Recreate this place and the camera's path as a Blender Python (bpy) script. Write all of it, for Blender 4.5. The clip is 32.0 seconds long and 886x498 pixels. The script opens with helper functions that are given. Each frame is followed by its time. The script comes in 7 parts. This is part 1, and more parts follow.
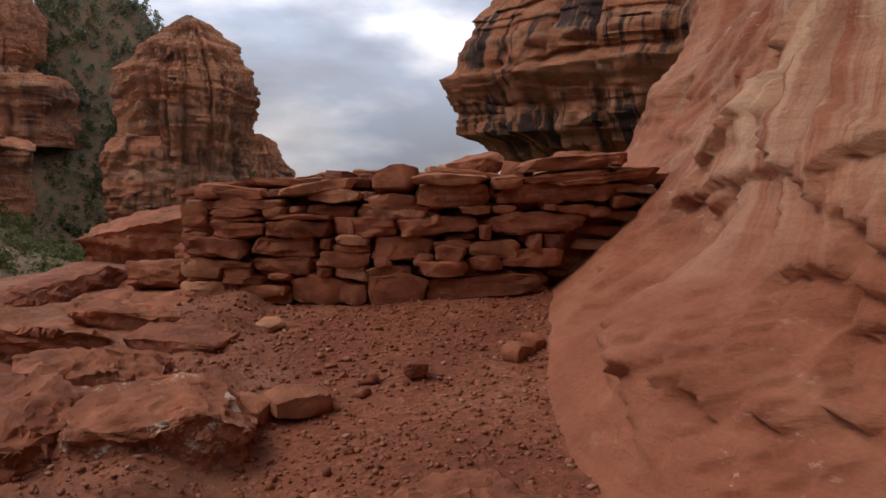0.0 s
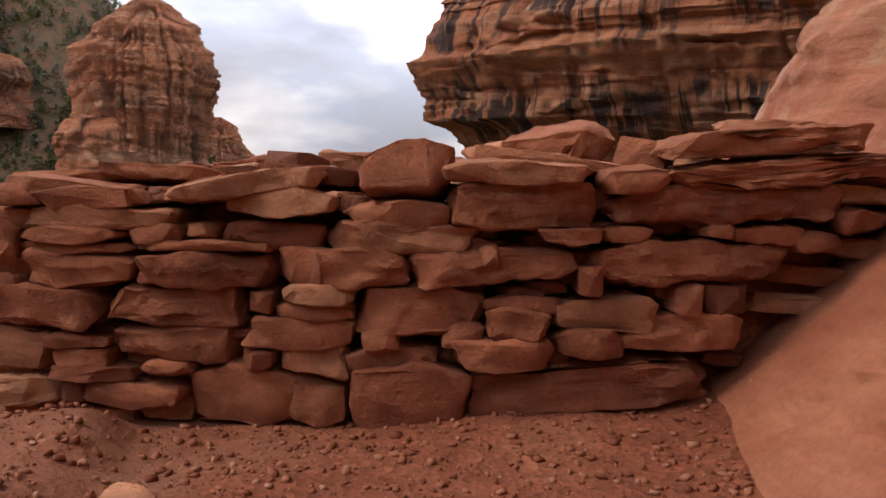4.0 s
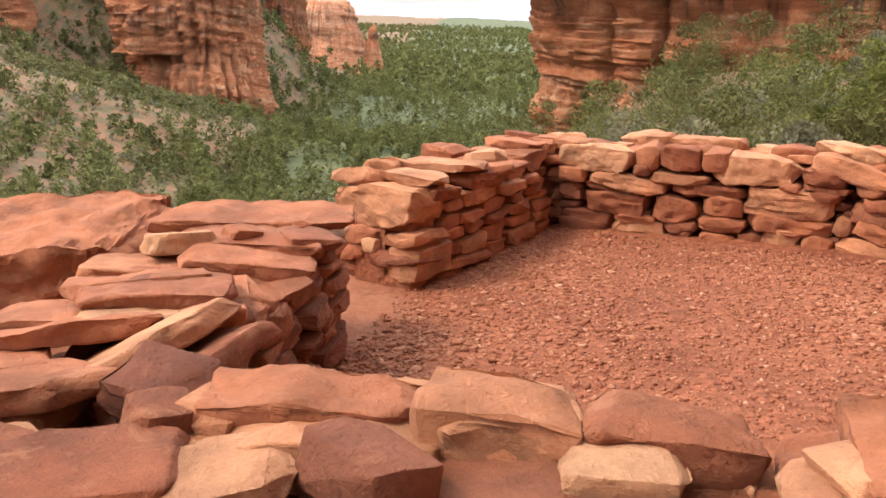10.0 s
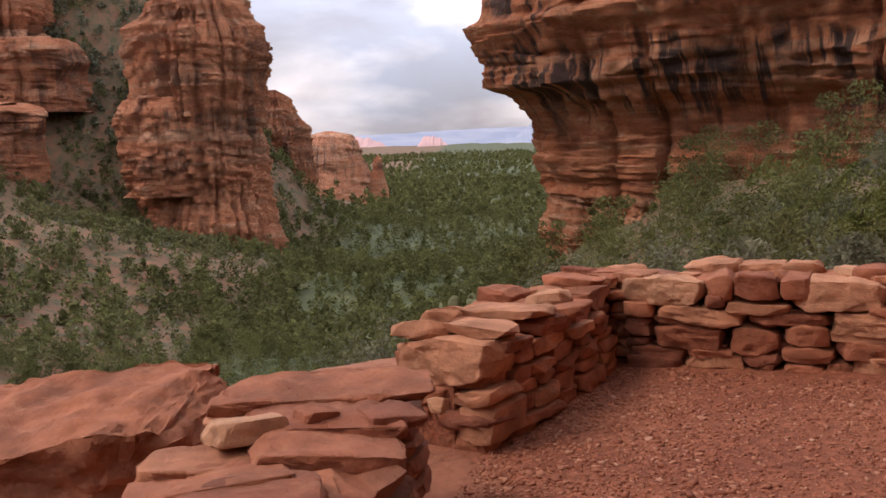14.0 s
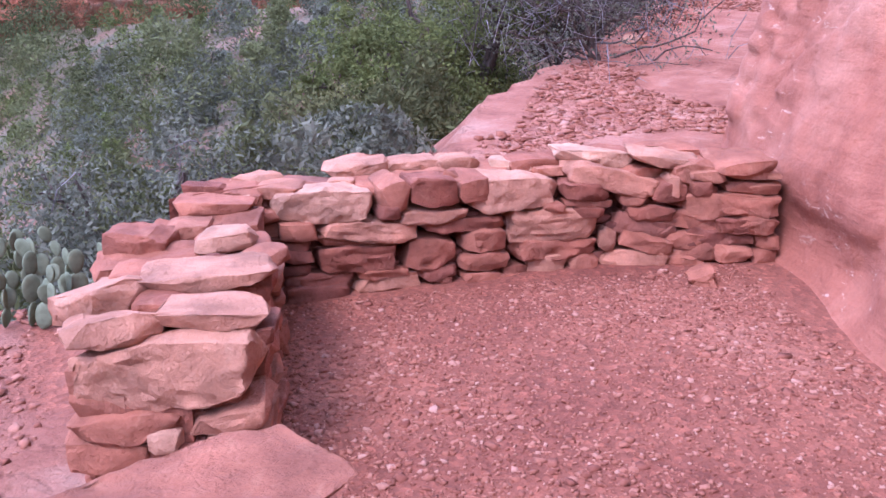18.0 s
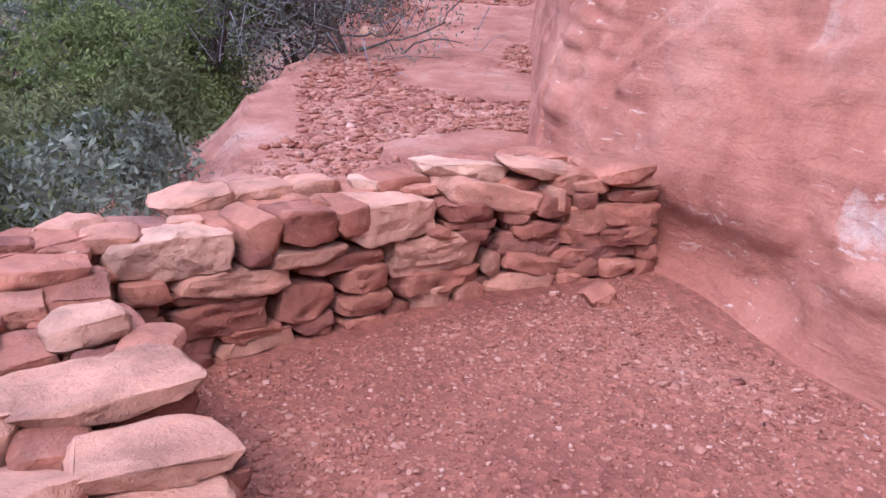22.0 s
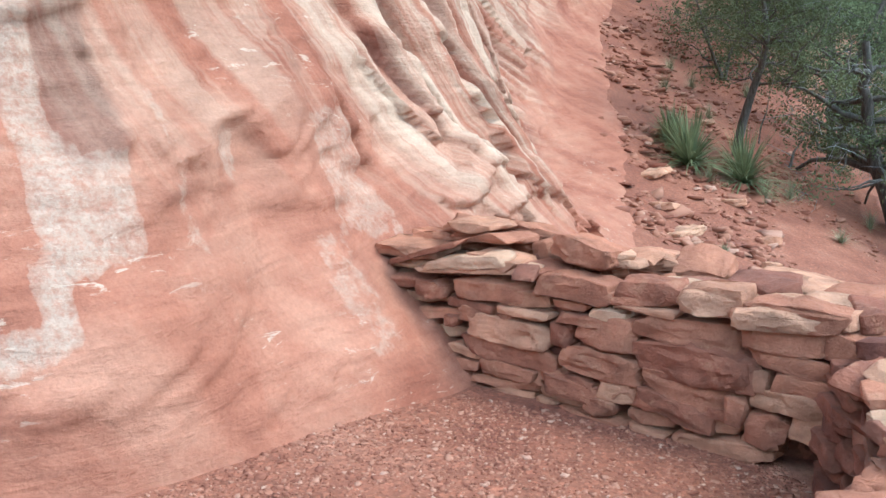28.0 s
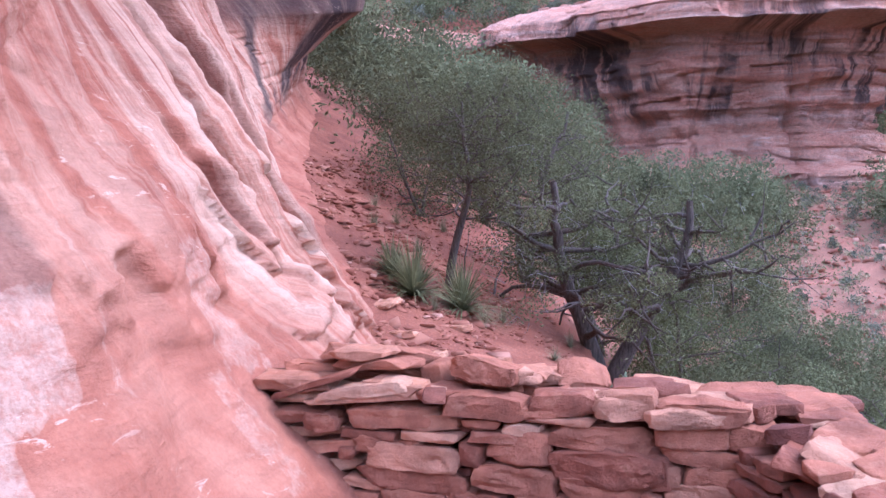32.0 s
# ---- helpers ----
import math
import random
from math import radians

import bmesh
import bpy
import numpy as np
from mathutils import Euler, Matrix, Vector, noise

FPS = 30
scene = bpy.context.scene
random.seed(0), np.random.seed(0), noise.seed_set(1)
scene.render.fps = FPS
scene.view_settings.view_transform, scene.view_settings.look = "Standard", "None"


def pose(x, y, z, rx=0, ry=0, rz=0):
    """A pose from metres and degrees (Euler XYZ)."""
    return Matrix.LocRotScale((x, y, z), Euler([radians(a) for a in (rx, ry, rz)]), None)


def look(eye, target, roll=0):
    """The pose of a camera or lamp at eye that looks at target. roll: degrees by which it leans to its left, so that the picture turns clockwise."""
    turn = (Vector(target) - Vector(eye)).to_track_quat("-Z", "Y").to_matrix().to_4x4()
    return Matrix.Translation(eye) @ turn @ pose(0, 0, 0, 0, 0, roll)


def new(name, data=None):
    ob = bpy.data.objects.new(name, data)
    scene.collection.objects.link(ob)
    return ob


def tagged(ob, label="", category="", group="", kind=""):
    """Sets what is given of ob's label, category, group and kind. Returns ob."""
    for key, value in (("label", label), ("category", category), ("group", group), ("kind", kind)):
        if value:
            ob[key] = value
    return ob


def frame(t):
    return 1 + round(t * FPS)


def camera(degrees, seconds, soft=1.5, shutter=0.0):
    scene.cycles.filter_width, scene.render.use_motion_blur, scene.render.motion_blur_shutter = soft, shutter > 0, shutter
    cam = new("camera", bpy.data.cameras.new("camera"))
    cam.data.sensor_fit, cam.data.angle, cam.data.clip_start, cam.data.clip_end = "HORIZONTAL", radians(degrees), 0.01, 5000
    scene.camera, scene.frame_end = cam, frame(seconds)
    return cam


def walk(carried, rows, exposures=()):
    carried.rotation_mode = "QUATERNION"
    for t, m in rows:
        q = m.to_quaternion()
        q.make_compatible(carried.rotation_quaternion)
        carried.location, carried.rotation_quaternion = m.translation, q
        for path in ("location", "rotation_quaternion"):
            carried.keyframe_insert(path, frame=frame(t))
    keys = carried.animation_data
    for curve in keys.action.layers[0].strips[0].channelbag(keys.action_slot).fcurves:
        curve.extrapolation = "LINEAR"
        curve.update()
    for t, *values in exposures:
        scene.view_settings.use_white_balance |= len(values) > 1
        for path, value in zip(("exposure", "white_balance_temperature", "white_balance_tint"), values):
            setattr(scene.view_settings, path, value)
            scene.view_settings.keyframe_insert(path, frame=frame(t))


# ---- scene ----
cam = camera(52.0, 32.0)
METRES, EYE, TILT, LEAN, TURN = 13.0, 1.45, -4.0, -0.3, 0.0
ROWS = [
    (0.0, 0.0, 0.0, 0.0, 0.0, 0.0, -0.0),
    (0.5, -0.0062, 0.0237, -0.0033, 0.27, -0.26, -0.51),
    (1.0, -0.0146, 0.0487, -0.0029, 0.04, 0.9, 0.26),
    (1.5, -0.0174, 0.085, -0.0041, -0.79, 2.56, 0.02),
    (2.0, -0.0222, 0.1148, 0.0, -1.18, 1.34, 0.4),
    (2.5, -0.0224, 0.1386, 0.004, -2.93, -0.32, -0.23),
    (4.5, -0.0195, 0.2217, 0.0262, -1.7, -1.12, -1.27),
    (5.0, -0.0126, 0.24, 0.0378, -0.25, -1.88, -1.79),
    (5.5, -0.0159, 0.2594, 0.043, -2.96, -1.17, -2.19),
    (6.0, -0.0238, 0.2766, 0.0535, -6.44, -2.73, -1.98),
    (6.5, -0.0253, 0.2943, 0.0539, -9.57, -3.08, -1.75),
    (7.0, -0.0247, 0.3199, 0.0597, -11.35, -2.86, -2.9),
    (7.5, -0.0328, 0.3359, 0.0667, -11.6, -4.22, -2.69),
    (8.0, -0.0378, 0.3437, 0.0751, -11.69, -6.34, -1.55),
    (8.5, -0.0332, 0.3452, 0.0758, -12.68, -8.44, -1.52),
    (9.0, -0.0317, 0.3394, 0.0761, -12.01, -10.63, -1.27),
    (9.5, -0.0363, 0.3361, 0.0756, -4.07, -11.92, -1.08),
    (10.0, -0.0395, 0.3342, 0.0771, 0.89, -10.92, -1.57),
    (10.5, -0.0395, 0.3328, 0.0775, 0.55, -9.53, -1.82),
    (11.0, -0.0362, 0.3328, 0.0777, -4.54, -8.79, -1.23),
    (11.5, -0.032, 0.3326, 0.0776, -9.57, -8.81, -0.69),
    (12.0, -0.0357, 0.332, 0.0803, -4.67, -5.65, -1.39),
    (12.5, -0.0388, 0.3318, 0.0845, 0.43, -1.61, -1.8),
    (13.0, -0.0399, 0.3351, 0.0849, 0.66, -1.16, -0.25),
    (13.5, -0.0467, 0.3426, 0.0836, 1.42, -2.89, 1.42),
    (14.0, -0.0587, 0.3592, 0.0837, 1.2, -3.18, 1.98),
    (14.5, -0.0723, 0.3764, 0.0922, -0.7, -4.22, 0.24),
    (15.0, -0.0904, 0.3917, 0.0916, -10.2, -6.88, 1.23),
    (15.5, -0.1032, 0.406, 0.0949, -24.41, -8.26, 3.26),
    (17.5, -0.1281, 0.468, 0.0999, -43.85, -12.72, 6.23),
    (18.0, -0.1349, 0.4787, 0.1002, -39.83, -13.99, 1.78),
    (18.5, -0.1429, 0.4816, 0.1025, -33.12, -13.84, 0.72),
    (19.0, -0.1448, 0.4836, 0.1031, -32.07, -13.37, 0.27),
    (19.5, -0.1451, 0.4844, 0.1039, -30.52, -12.53, 0.06),
    (20.0, -0.1461, 0.4857, 0.1036, -32.02, -12.81, -0.26),
    (20.5, -0.1453, 0.4906, 0.1026, -40.79, -12.32, 0.83),
    (21.0, -0.1447, 0.5066, 0.0986, -46.79, -13.88, -0.23),
    (21.5, -0.139, 0.5344, 0.101, -54.02, -19.03, -1.05),
    (22.0, -0.1364, 0.5596, 0.1037, -60.15, -15.22, 1.31),
    (22.5, -0.1264, 0.5838, 0.1056, -70.88, -16.49, 1.75),
    (23.0, -0.1084, 0.6132, 0.11, -70.58, -17.26, 1.67),
    (23.5, -0.0991, 0.6413, 0.11, -72.97, -16.42, 0.13),
    (24.0, -0.0939, 0.6738, 0.1124, -73.2, -22.65, -1.13),
    (24.5, -0.0827, 0.6962, 0.1126, -82.37, -18.59, 1.68),
    (26.5, -0.0753, 0.7298, 0.1262, -119.35, -19.48, 3.53),
    (27.0, -0.0777, 0.7255, 0.1266, -130.88, -17.98, 3.14),
    (27.5, -0.0802, 0.7216, 0.1274, -141.41, -16.36, 2.78),
    (28.0, -0.0841, 0.7184, 0.1279, -152.62, -15.6, 2.57),
    (28.5, -0.0899, 0.7147, 0.1284, -165.3, -15.27, 3.03),
    (29.0, -0.0946, 0.7126, 0.1288, -173.33, -14.57, 3.41),
    (29.5, -0.0947, 0.7107, 0.1287, -177.42, -12.54, 3.21),
    (30.0, -0.0899, 0.7058, 0.1254, -185.5, -11.25, 1.45),
    (30.5, -0.0777, 0.707, 0.1251, -190.02, -8.9, 0.83),
    (31.0, -0.0543, 0.7118, 0.1278, -188.88, -5.14, 2.31),
    (31.5, -0.0285, 0.7287, 0.1278, -179.28, -5.28, 2.53),
    (32.0, -0.0065, 0.7458, 0.1271, -173.52, -7.61, 0.85),
]
EXPOSURES = [(0, 0.08, 8100, 28), (1, 0.42, 8000, 27), (2, -0.05, 7700, 20), (2.5, -0.1, 7500, 17), (5, 1.1, 9200, 42), (6, 1.0, 9300, 43), (7, 0.8, 9300, 46), (8, 1.1, 8900, 38), (9, 1.86, 9100, 26), (11.5, 1.85, 8300, 24), (12.5, 1.1, 7500, 22), (13, 0.8, 7700, 27),
             (14, 0.75, 8400, 35), (14.5, 0.75, 8600, 37), (15, 0.85, 8900, 47), (15.5, 0.9, 8800, 48), (17.5, 1.9, 5300, 51), (19, 1.87, 5400, 51), (21, 1.8, 5500, 50), (22.5, 1.7, 5300, 27), (24, 1.7, 5250, 2), (26.5, 1.68, 5400, -1), (28, 1.92, 5150, -5),
             (29, 2.08, 5100, 0), (30, 2.18, 4900, 20), (31, 2.25, 5000, 26), (32, 1.93, 5200, 39)]
walk(cam, [(t, pose(0, 0, EYE, TILT, LEAN, TURN) @ pose(METRES * x, METRES * y, METRES * z, 90 + pitch, roll, yaw)) for t, x, y, z, yaw, pitch, roll in ROWS], EXPOSURES)

# ---- world, sun ----
SUN_EL, SUN_AZ = 50.0, 258.0  # degrees; azimuth clockwise from +y
world = bpy.data.worlds.new("sky")
scene.world = world
world.use_nodes = True
wn, wl = world.node_tree.nodes, world.node_tree.links
wn.clear()
w_out, w_bg = wn.new("ShaderNodeOutputWorld"), wn.new("ShaderNodeBackground")
w_sky = wn.new("ShaderNodeTexSky")
w_sky.sky_type, w_sky.sun_disc = "NISHITA", False
w_sky.sun_elevation, w_sky.sun_rotation = radians(SUN_EL), radians(SUN_AZ)
w_tc, w_map = wn.new("ShaderNodeTexCoord"), wn.new("ShaderNodeMapping")
w_map.inputs["Scale"].default_value = (1.0, 1.0, 2.8)
w_map.inputs["Location"].default_value = (0.35, 0.1, 0.0)
w_no, w_no2 = wn.new("ShaderNodeTexNoise"), wn.new("ShaderNodeTexNoise")
w_no.inputs["Scale"].default_value, w_no.inputs["Detail"].default_value, w_no.inputs["Distortion"].default_value = 2.3, 7.0, 0.5
w_no2.inputs["Scale"].default_value, w_no2.inputs["Detail"].default_value = 5.0, 6.0
w_cov, w_shade = wn.new("ShaderNodeValToRGB"), wn.new("ShaderNodeValToRGB")
w_cov.color_ramp.elements[0].position, w_cov.color_ramp.elements[1].position = 0.37, 0.54
w_shade.color_ramp.elements[0].position, w_shade.color_ramp.elements[1].position = 0.4, 0.68
w_shade.color_ramp.elements[0].color, w_shade.color_ramp.elements[1].color = (4.3, 6.4, 8.9, 1), (10.8, 13.2, 14.9, 1)
w_blue = wn.new("ShaderNodeMixRGB")
w_blue.inputs[0].default_value = 0.6
w_blue.inputs[2].default_value = (3.4, 4.7, 6.6, 1)
w_mix = wn.new("ShaderNodeMixRGB")
wl.new(w_tc.outputs["Generated"], w_map.inputs["Vector"])
wl.new(w_map.outputs[0], w_no.inputs["Vector"])
wl.new(w_map.outputs[0], w_no2.inputs["Vector"])
wl.new(w_no.outputs["Fac"], w_cov.inputs[0])
wl.new(w_no2.outputs["Fac"], w_shade.inputs[0])
wl.new(w_sky.outputs[0], w_blue.inputs[1])
wl.new(w_cov.outputs[0], w_mix.inputs[0])
wl.new(w_blue.outputs[0], w_mix.inputs[1])
wl.new(w_shade.outputs[0], w_mix.inputs[2])
# an overcast dome: brighter overhead than at the horizon
w_sep, w_dome, w_mul = wn.new("ShaderNodeSeparateXYZ"), wn.new("ShaderNodeFloatCurve"), wn.new("ShaderNodeMixRGB")
w_mul.blend_type, w_mul.inputs[0].default_value = "MULTIPLY", 1.0
_curve = w_dome.mapping
_curve.use_clip = False
_curve.curves[0].points[0].location, _curve.curves[0].points[1].location = (0.0, 0.5), (1.0, 1.35)
for _at in ((0.06, 0.62), (0.14, 1.0), (0.3, 1.25)):
    _curve.curves[0].points.new(*_at)
_curve.update()
wl.new(w_tc.outputs["Generated"], w_sep.inputs[0])
wl.new(w_sep.outputs["Z"], w_dome.inputs["Value"])
wl.new(w_mix.outputs[0], w_mul.inputs[1])
wl.new(w_dome.outputs[0], w_mul.inputs[2])
wl.new(w_mul.outputs[0], w_bg.inputs["Color"])
w_bg.inputs["Strength"].default_value = 0.1
wl.new(w_bg.outputs[0], w_out.inputs["Surface"])
sun_data = bpy.data.lights.new("sun", "SUN")
sun_data.energy, sun_data.angle, sun_data.color = 1.0, radians(20), (1.0, 0.95, 0.88)
sun = new("sun", sun_data)
_d = Vector((math.sin(radians(SUN_AZ)) * math.cos(radians(SUN_EL)), math.cos(radians(SUN_AZ)) * math.cos(radians(SUN_EL)), math.sin(radians(SUN_EL))))
sun.matrix_world = look(_d * 60, (0, 0, 0))


# ---- numeric noise ----
def hash3(i, j, k, seed):
    n = (i.astype(np.int64) * 374761393 + j.astype(np.int64) * 668265263 + k.astype(np.int64) * 2147483647 + seed * 974711) & 0xFFFFFFFF
    n = ((n ^ (n >> 13)) * 1274126177) & 0xFFFFFFFF
    n = ((n ^ (n >> 15)) * 2246822519) & 0xFFFFFFFF
    return ((n ^ (n >> 16)) & 0xFFFFFF) / float(0xFFFFFF)


def vnoise(x, y, z=0.0, seed=0):
    """Smooth value noise in 0..1 at arrays of places."""
    x, y, z = np.broadcast_arrays(np.asarray(x, float), np.asarray(y, float), np.asarray(z, float))
    xi, yi, zi = np.floor(x), np.floor(y), np.floor(z)
    fx, fy, fz = x - xi, y - yi, z - zi
    fx, fy, fz = (f * f * (3 - 2 * f) for f in (fx, fy, fz))
    tot = 0
    for a in (0, 1):
        for b in (0, 1):
            for c in (0, 1):
                w = (fx if a else 1 - fx) * (fy if b else 1 - fy) * (fz if c else 1 - fz)
                tot = tot + w * hash3(xi + a, yi + b, zi + c, seed)
    return tot


def fbm(x, y, z=0.0, octaves=4, seed=0):
    """Noise of several octaves, about -1..1."""
    tot, amp, f = 0, 1.0, 1.0
    for o in range(octaves):
        tot = tot + amp * (vnoise(np.asarray(x) * f, np.asarray(y) * f, np.asarray(z) * f, seed + o) * 2 - 1)
        amp, f = amp * 0.5, f * 2.03
    return tot


def smooth(a, b, x):
    t = np.clip((np.asarray(x, float) - a) / (b - a), 0, 1)
    return t * t * (3 - 2 * t)


# ---- mesh helpers ----
def mesh_object(name, verts, faces, material=None, parent=None, sharp=None, smooth_shade=True):
    me = bpy.data.meshes.new(name)
    me.from_pydata([tuple(v) for v in verts], [], faces)
    if material:
        me.materials.append(material)
    if smooth_shade:
        me.polygons.foreach_set("use_smooth", [True] * len(me.polygons))
        if sharp:
            me.set_sharp_from_angle(angle=radians(sharp))
    me.update()
    ob = new(name, me)
    if parent:
        ob.parent = parent
    return ob


def quick_mesh(name, verts, quads, material=None, parent=None, smooth_shade=True):
    """A mesh from an array of places and an array of quads, fast."""
    verts, quads = np.asarray(verts, np.float32), np.asarray(quads, np.int32)
    me = bpy.data.meshes.new(name)
    k = quads.shape[1]
    me.vertices.add(len(verts))
    me.vertices.foreach_set("co", verts.ravel())
    me.loops.add(quads.size)
    me.loops.foreach_set("vertex_index", quads.ravel())
    me.polygons.add(len(quads))
    me.polygons.foreach_set("loop_start", np.arange(0, quads.size, k, dtype=np.int32))
    me.polygons.foreach_set("loop_total", np.full(len(quads), k, np.int32))
    if smooth_shade:
        me.polygons.foreach_set("use_smooth", np.ones(len(quads), bool))
    me.update(calc_edges=True)
    if material:
        me.materials.append(material)
    ob = new(name, me)
    if parent:
        ob.parent = parent
    return ob


def grid_quads(nu, nv, wrap=False):
    i, j = np.meshgrid(np.arange(nu if wrap else nu - 1), np.arange(nv - 1), indexing="ij")
    i, j = i.ravel(), j.ravel()
    i2 = (i + 1) % nu
    return np.stack([i * nv + j, i2 * nv + j, i2 * nv + j + 1, i * nv + j + 1], 1)


def part(name, bm, material, parent, label=""):
    """Links a bmesh as one mesh under a thing or a part."""
    me = bpy.data.meshes.new(name)
    bm.to_mesh(me)
    bm.free()
    if material:
        me.materials.append(material)
    ob = new(name, me)
    ob.parent = parent
    if label:
        ob["label"] = label
    return ob


def empty(name, at=(0, 0, 0)):
    ob = new(name)
    ob.location = at
    return ob


def attribute(ob, name, values):
    a = ob.data.attributes.new(name, "FLOAT", "POINT")
    a.data.foreach_set("value", np.asarray(values, np.float32))


def uv_from(ob, u, v):
    """A UV layer from a pair of values at each vertex."""
    me = ob.data
    idx = np.zeros(len(me.loops), np.int32)
    me.loops.foreach_get("vertex_index", idx)
    layer = me.uv_layers.new(name="flow")
    layer.data.foreach_set("uv", np.stack([np.asarray(u)[idx], np.asarray(v)[idx]], 1).astype(np.float32).ravel())


# ---- materials ----
def material(name, roughness=0.9):
    m = bpy.data.materials.new(name)
    m.use_nodes = True
    b = m.node_tree.nodes["Principled BSDF"]
    b.inputs["Roughness"].default_value = roughness
    b.inputs["Specular IOR Level"].default_value = 0.25
    return m, m.node_tree.nodes, m.node_tree.links, b


def n_noise(nodes, links, vec, scale, detail=4.0, rough=0.55, distort=0.0):
    n = nodes.new("ShaderNodeTexNoise")
    n.inputs["Scale"].default_value, n.inputs["Detail"].default_value = scale, detail
    n.inputs["Roughness"].default_value, n.inputs["Distortion"].default_value = rough, distort
    if vec is not None:
        links.new(vec, n.inputs["Vector"])
    return n.outputs["Fac"]


def n_map(nodes, links, vec, scale=(1, 1, 1), rot=(0, 0, 0), loc=(0, 0, 0)):
    n = nodes.new("ShaderNodeMapping")
    n.inputs["Scale"].default_value, n.inputs["Rotation"].default_value, n.inputs["Location"].default_value = scale, rot, loc
    links.new(vec, n.inputs["Vector"])
    return n.outputs[0]


def n_ramp(nodes, links, fac, *stops):
    n = nodes.new("ShaderNodeValToRGB")
    e = n.color_ramp.elements
    while len(e) < len(stops):
        e.new(0.5)
    for el, (p, c) in zip(e, stops):
        el.position = p
        el.color = (*c, 1) if isinstance(c, tuple) else (c, c, c, 1)
    links.new(fac, n.inputs[0])
    return n.outputs[0]


def n_mix(nodes, links, fac, a, b, kind="MIX"):
    n = nodes.new("ShaderNodeMixRGB")
    n.blend_type = kind
    for sock, v in zip(n.inputs, (fac, a, b)):
        if isinstance(v, (int, float)):
            sock.default_value = v if sock.type == "VALUE" else (v, v, v, 1)
        elif isinstance(v, tuple):
            sock.default_value = (*v, 1)
        else:
            links.new(v, sock)
    return n.outputs[0]


def n_math(nodes, links, op, a, b=0.5):
    n = nodes.new("ShaderNodeMath")
    n.operation = op
    for sock, v in zip(n.inputs, (a, b)):
        if isinstance(v, (int, float)):
            sock.default_value = v
        else:
            links.new(v, sock)
    return n.outputs[0]


def n_bump(nodes, links, b, height, strength, distance, chain=None):
    n = nodes.new("ShaderNodeBump")
    n.inputs["Strength"].default_value, n.inputs["Distance"].default_value = strength, distance
    links.new(height, n.inputs["Height"])
    if chain is not None:
        links.new(chain, n.inputs["Normal"])
    links.new(n.outputs[0], b.inputs["Normal"])
    return n.outputs[0]


def coords(nodes, which="Object"):
    return nodes.new("ShaderNodeTexCoord").outputs[which]


def stone_material(name, dark, mid, pale, pale_at=0.72):
    m, n, l, b = material(name, 0.88)
    c = coords(n)
    info = n.new("ShaderNodeObjectInfo")
    off = n.new("ShaderNodeVectorMath")
    off.operation = "ADD"
    sc = n.new("ShaderNodeVectorMath")
    sc.operation = "SCALE"
    sc.inputs[0].default_value = (37.0, 19.0, 53.0)
    l.new(info.outputs["Random"], sc.inputs["Scale"])
    l.new(c, off.inputs[0])
    l.new(sc.outputs[0], off.inputs[1])
    v = off.outputs[0]
    tone = n_ramp(n, l, info.outputs["Random"], (0.0, dark), (0.45, mid), (pale_at, mid), (1.0, pale))
    patch = n_ramp(n, l, n_noise(n, l, v, 5.0, 5, 0.6), (0.34, 0.62), (0.64, 1.22))
    col = n_mix(n, l, 1.0, tone, patch, "MULTIPLY")
    blotch = n_ramp(n, l, n_noise(n, l, v, 9.0, 6, 0.65, 0.6), (0.56, 0.0), (0.66, 1.0))
    col = n_mix(n, l, n_math(n, l, "MULTIPLY", blotch, 0.38), col, pale)
    band = n_noise(n, l, n_map(n, l, v, (3, 3, 34)), 1.6, 4, 0.6)
    col = n_mix(n, l, n_math(n, l, "MULTIPLY", n_ramp(n, l, band, (0.45, 0.0), (0.62, 1.0)), 0.16), col, dark)
    grain = n_noise(n, l, v, 120.0, 3, 0.7)
    col = n_mix(n, l, 0.2, col, n_ramp(n, l, grain, (0.3, 0.5), (0.7, 1.25)), "MULTIPLY")
    l.new(col, b.inputs["Base Color"])
    k = n_bump(n, l, b, band, 0.3, 0.012)
    k = n_bump(n, l, b, n_noise(n, l, v, 7.0, 10, 0.68), 1.0, 0.045, k)
    n_bump(n, l, b, grain, 0.5, 0.005, k)
    return m


M_STONE = stone_material("red_sandstone_slab", (0.25, 0.08, 0.043), (0.38, 0.138, 0.073), (0.5, 0.23, 0.127))
M_STONE_PALE = stone_material("pale_sandstone_slab", (0.42, 0.175, 0.095), (0.51, 0.24, 0.135), (0.57, 0.315, 0.185), 0.55)
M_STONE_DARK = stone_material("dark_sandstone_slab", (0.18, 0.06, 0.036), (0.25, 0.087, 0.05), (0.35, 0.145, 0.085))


def lichen_material():
    m = M_STONE.copy()
    m.name = "lichened_sandstone"
    n, l = m.node_tree.nodes, m.node_tree.links
    b = n["Principled BSDF"]
    src = b.inputs["Base Color"].links[0].from_socket
    spot = n_ramp(n, l, n_noise(n, l, coords(n), 6.0, 9, 0.75, 0.4), (0.57, 0.0), (0.62, 1.0))
    l.new(n_mix(n, l, spot, src, (0.62, 0.53, 0.42)), b.inputs["Base Color"])
    return m


M_LICHEN = lichen_material()


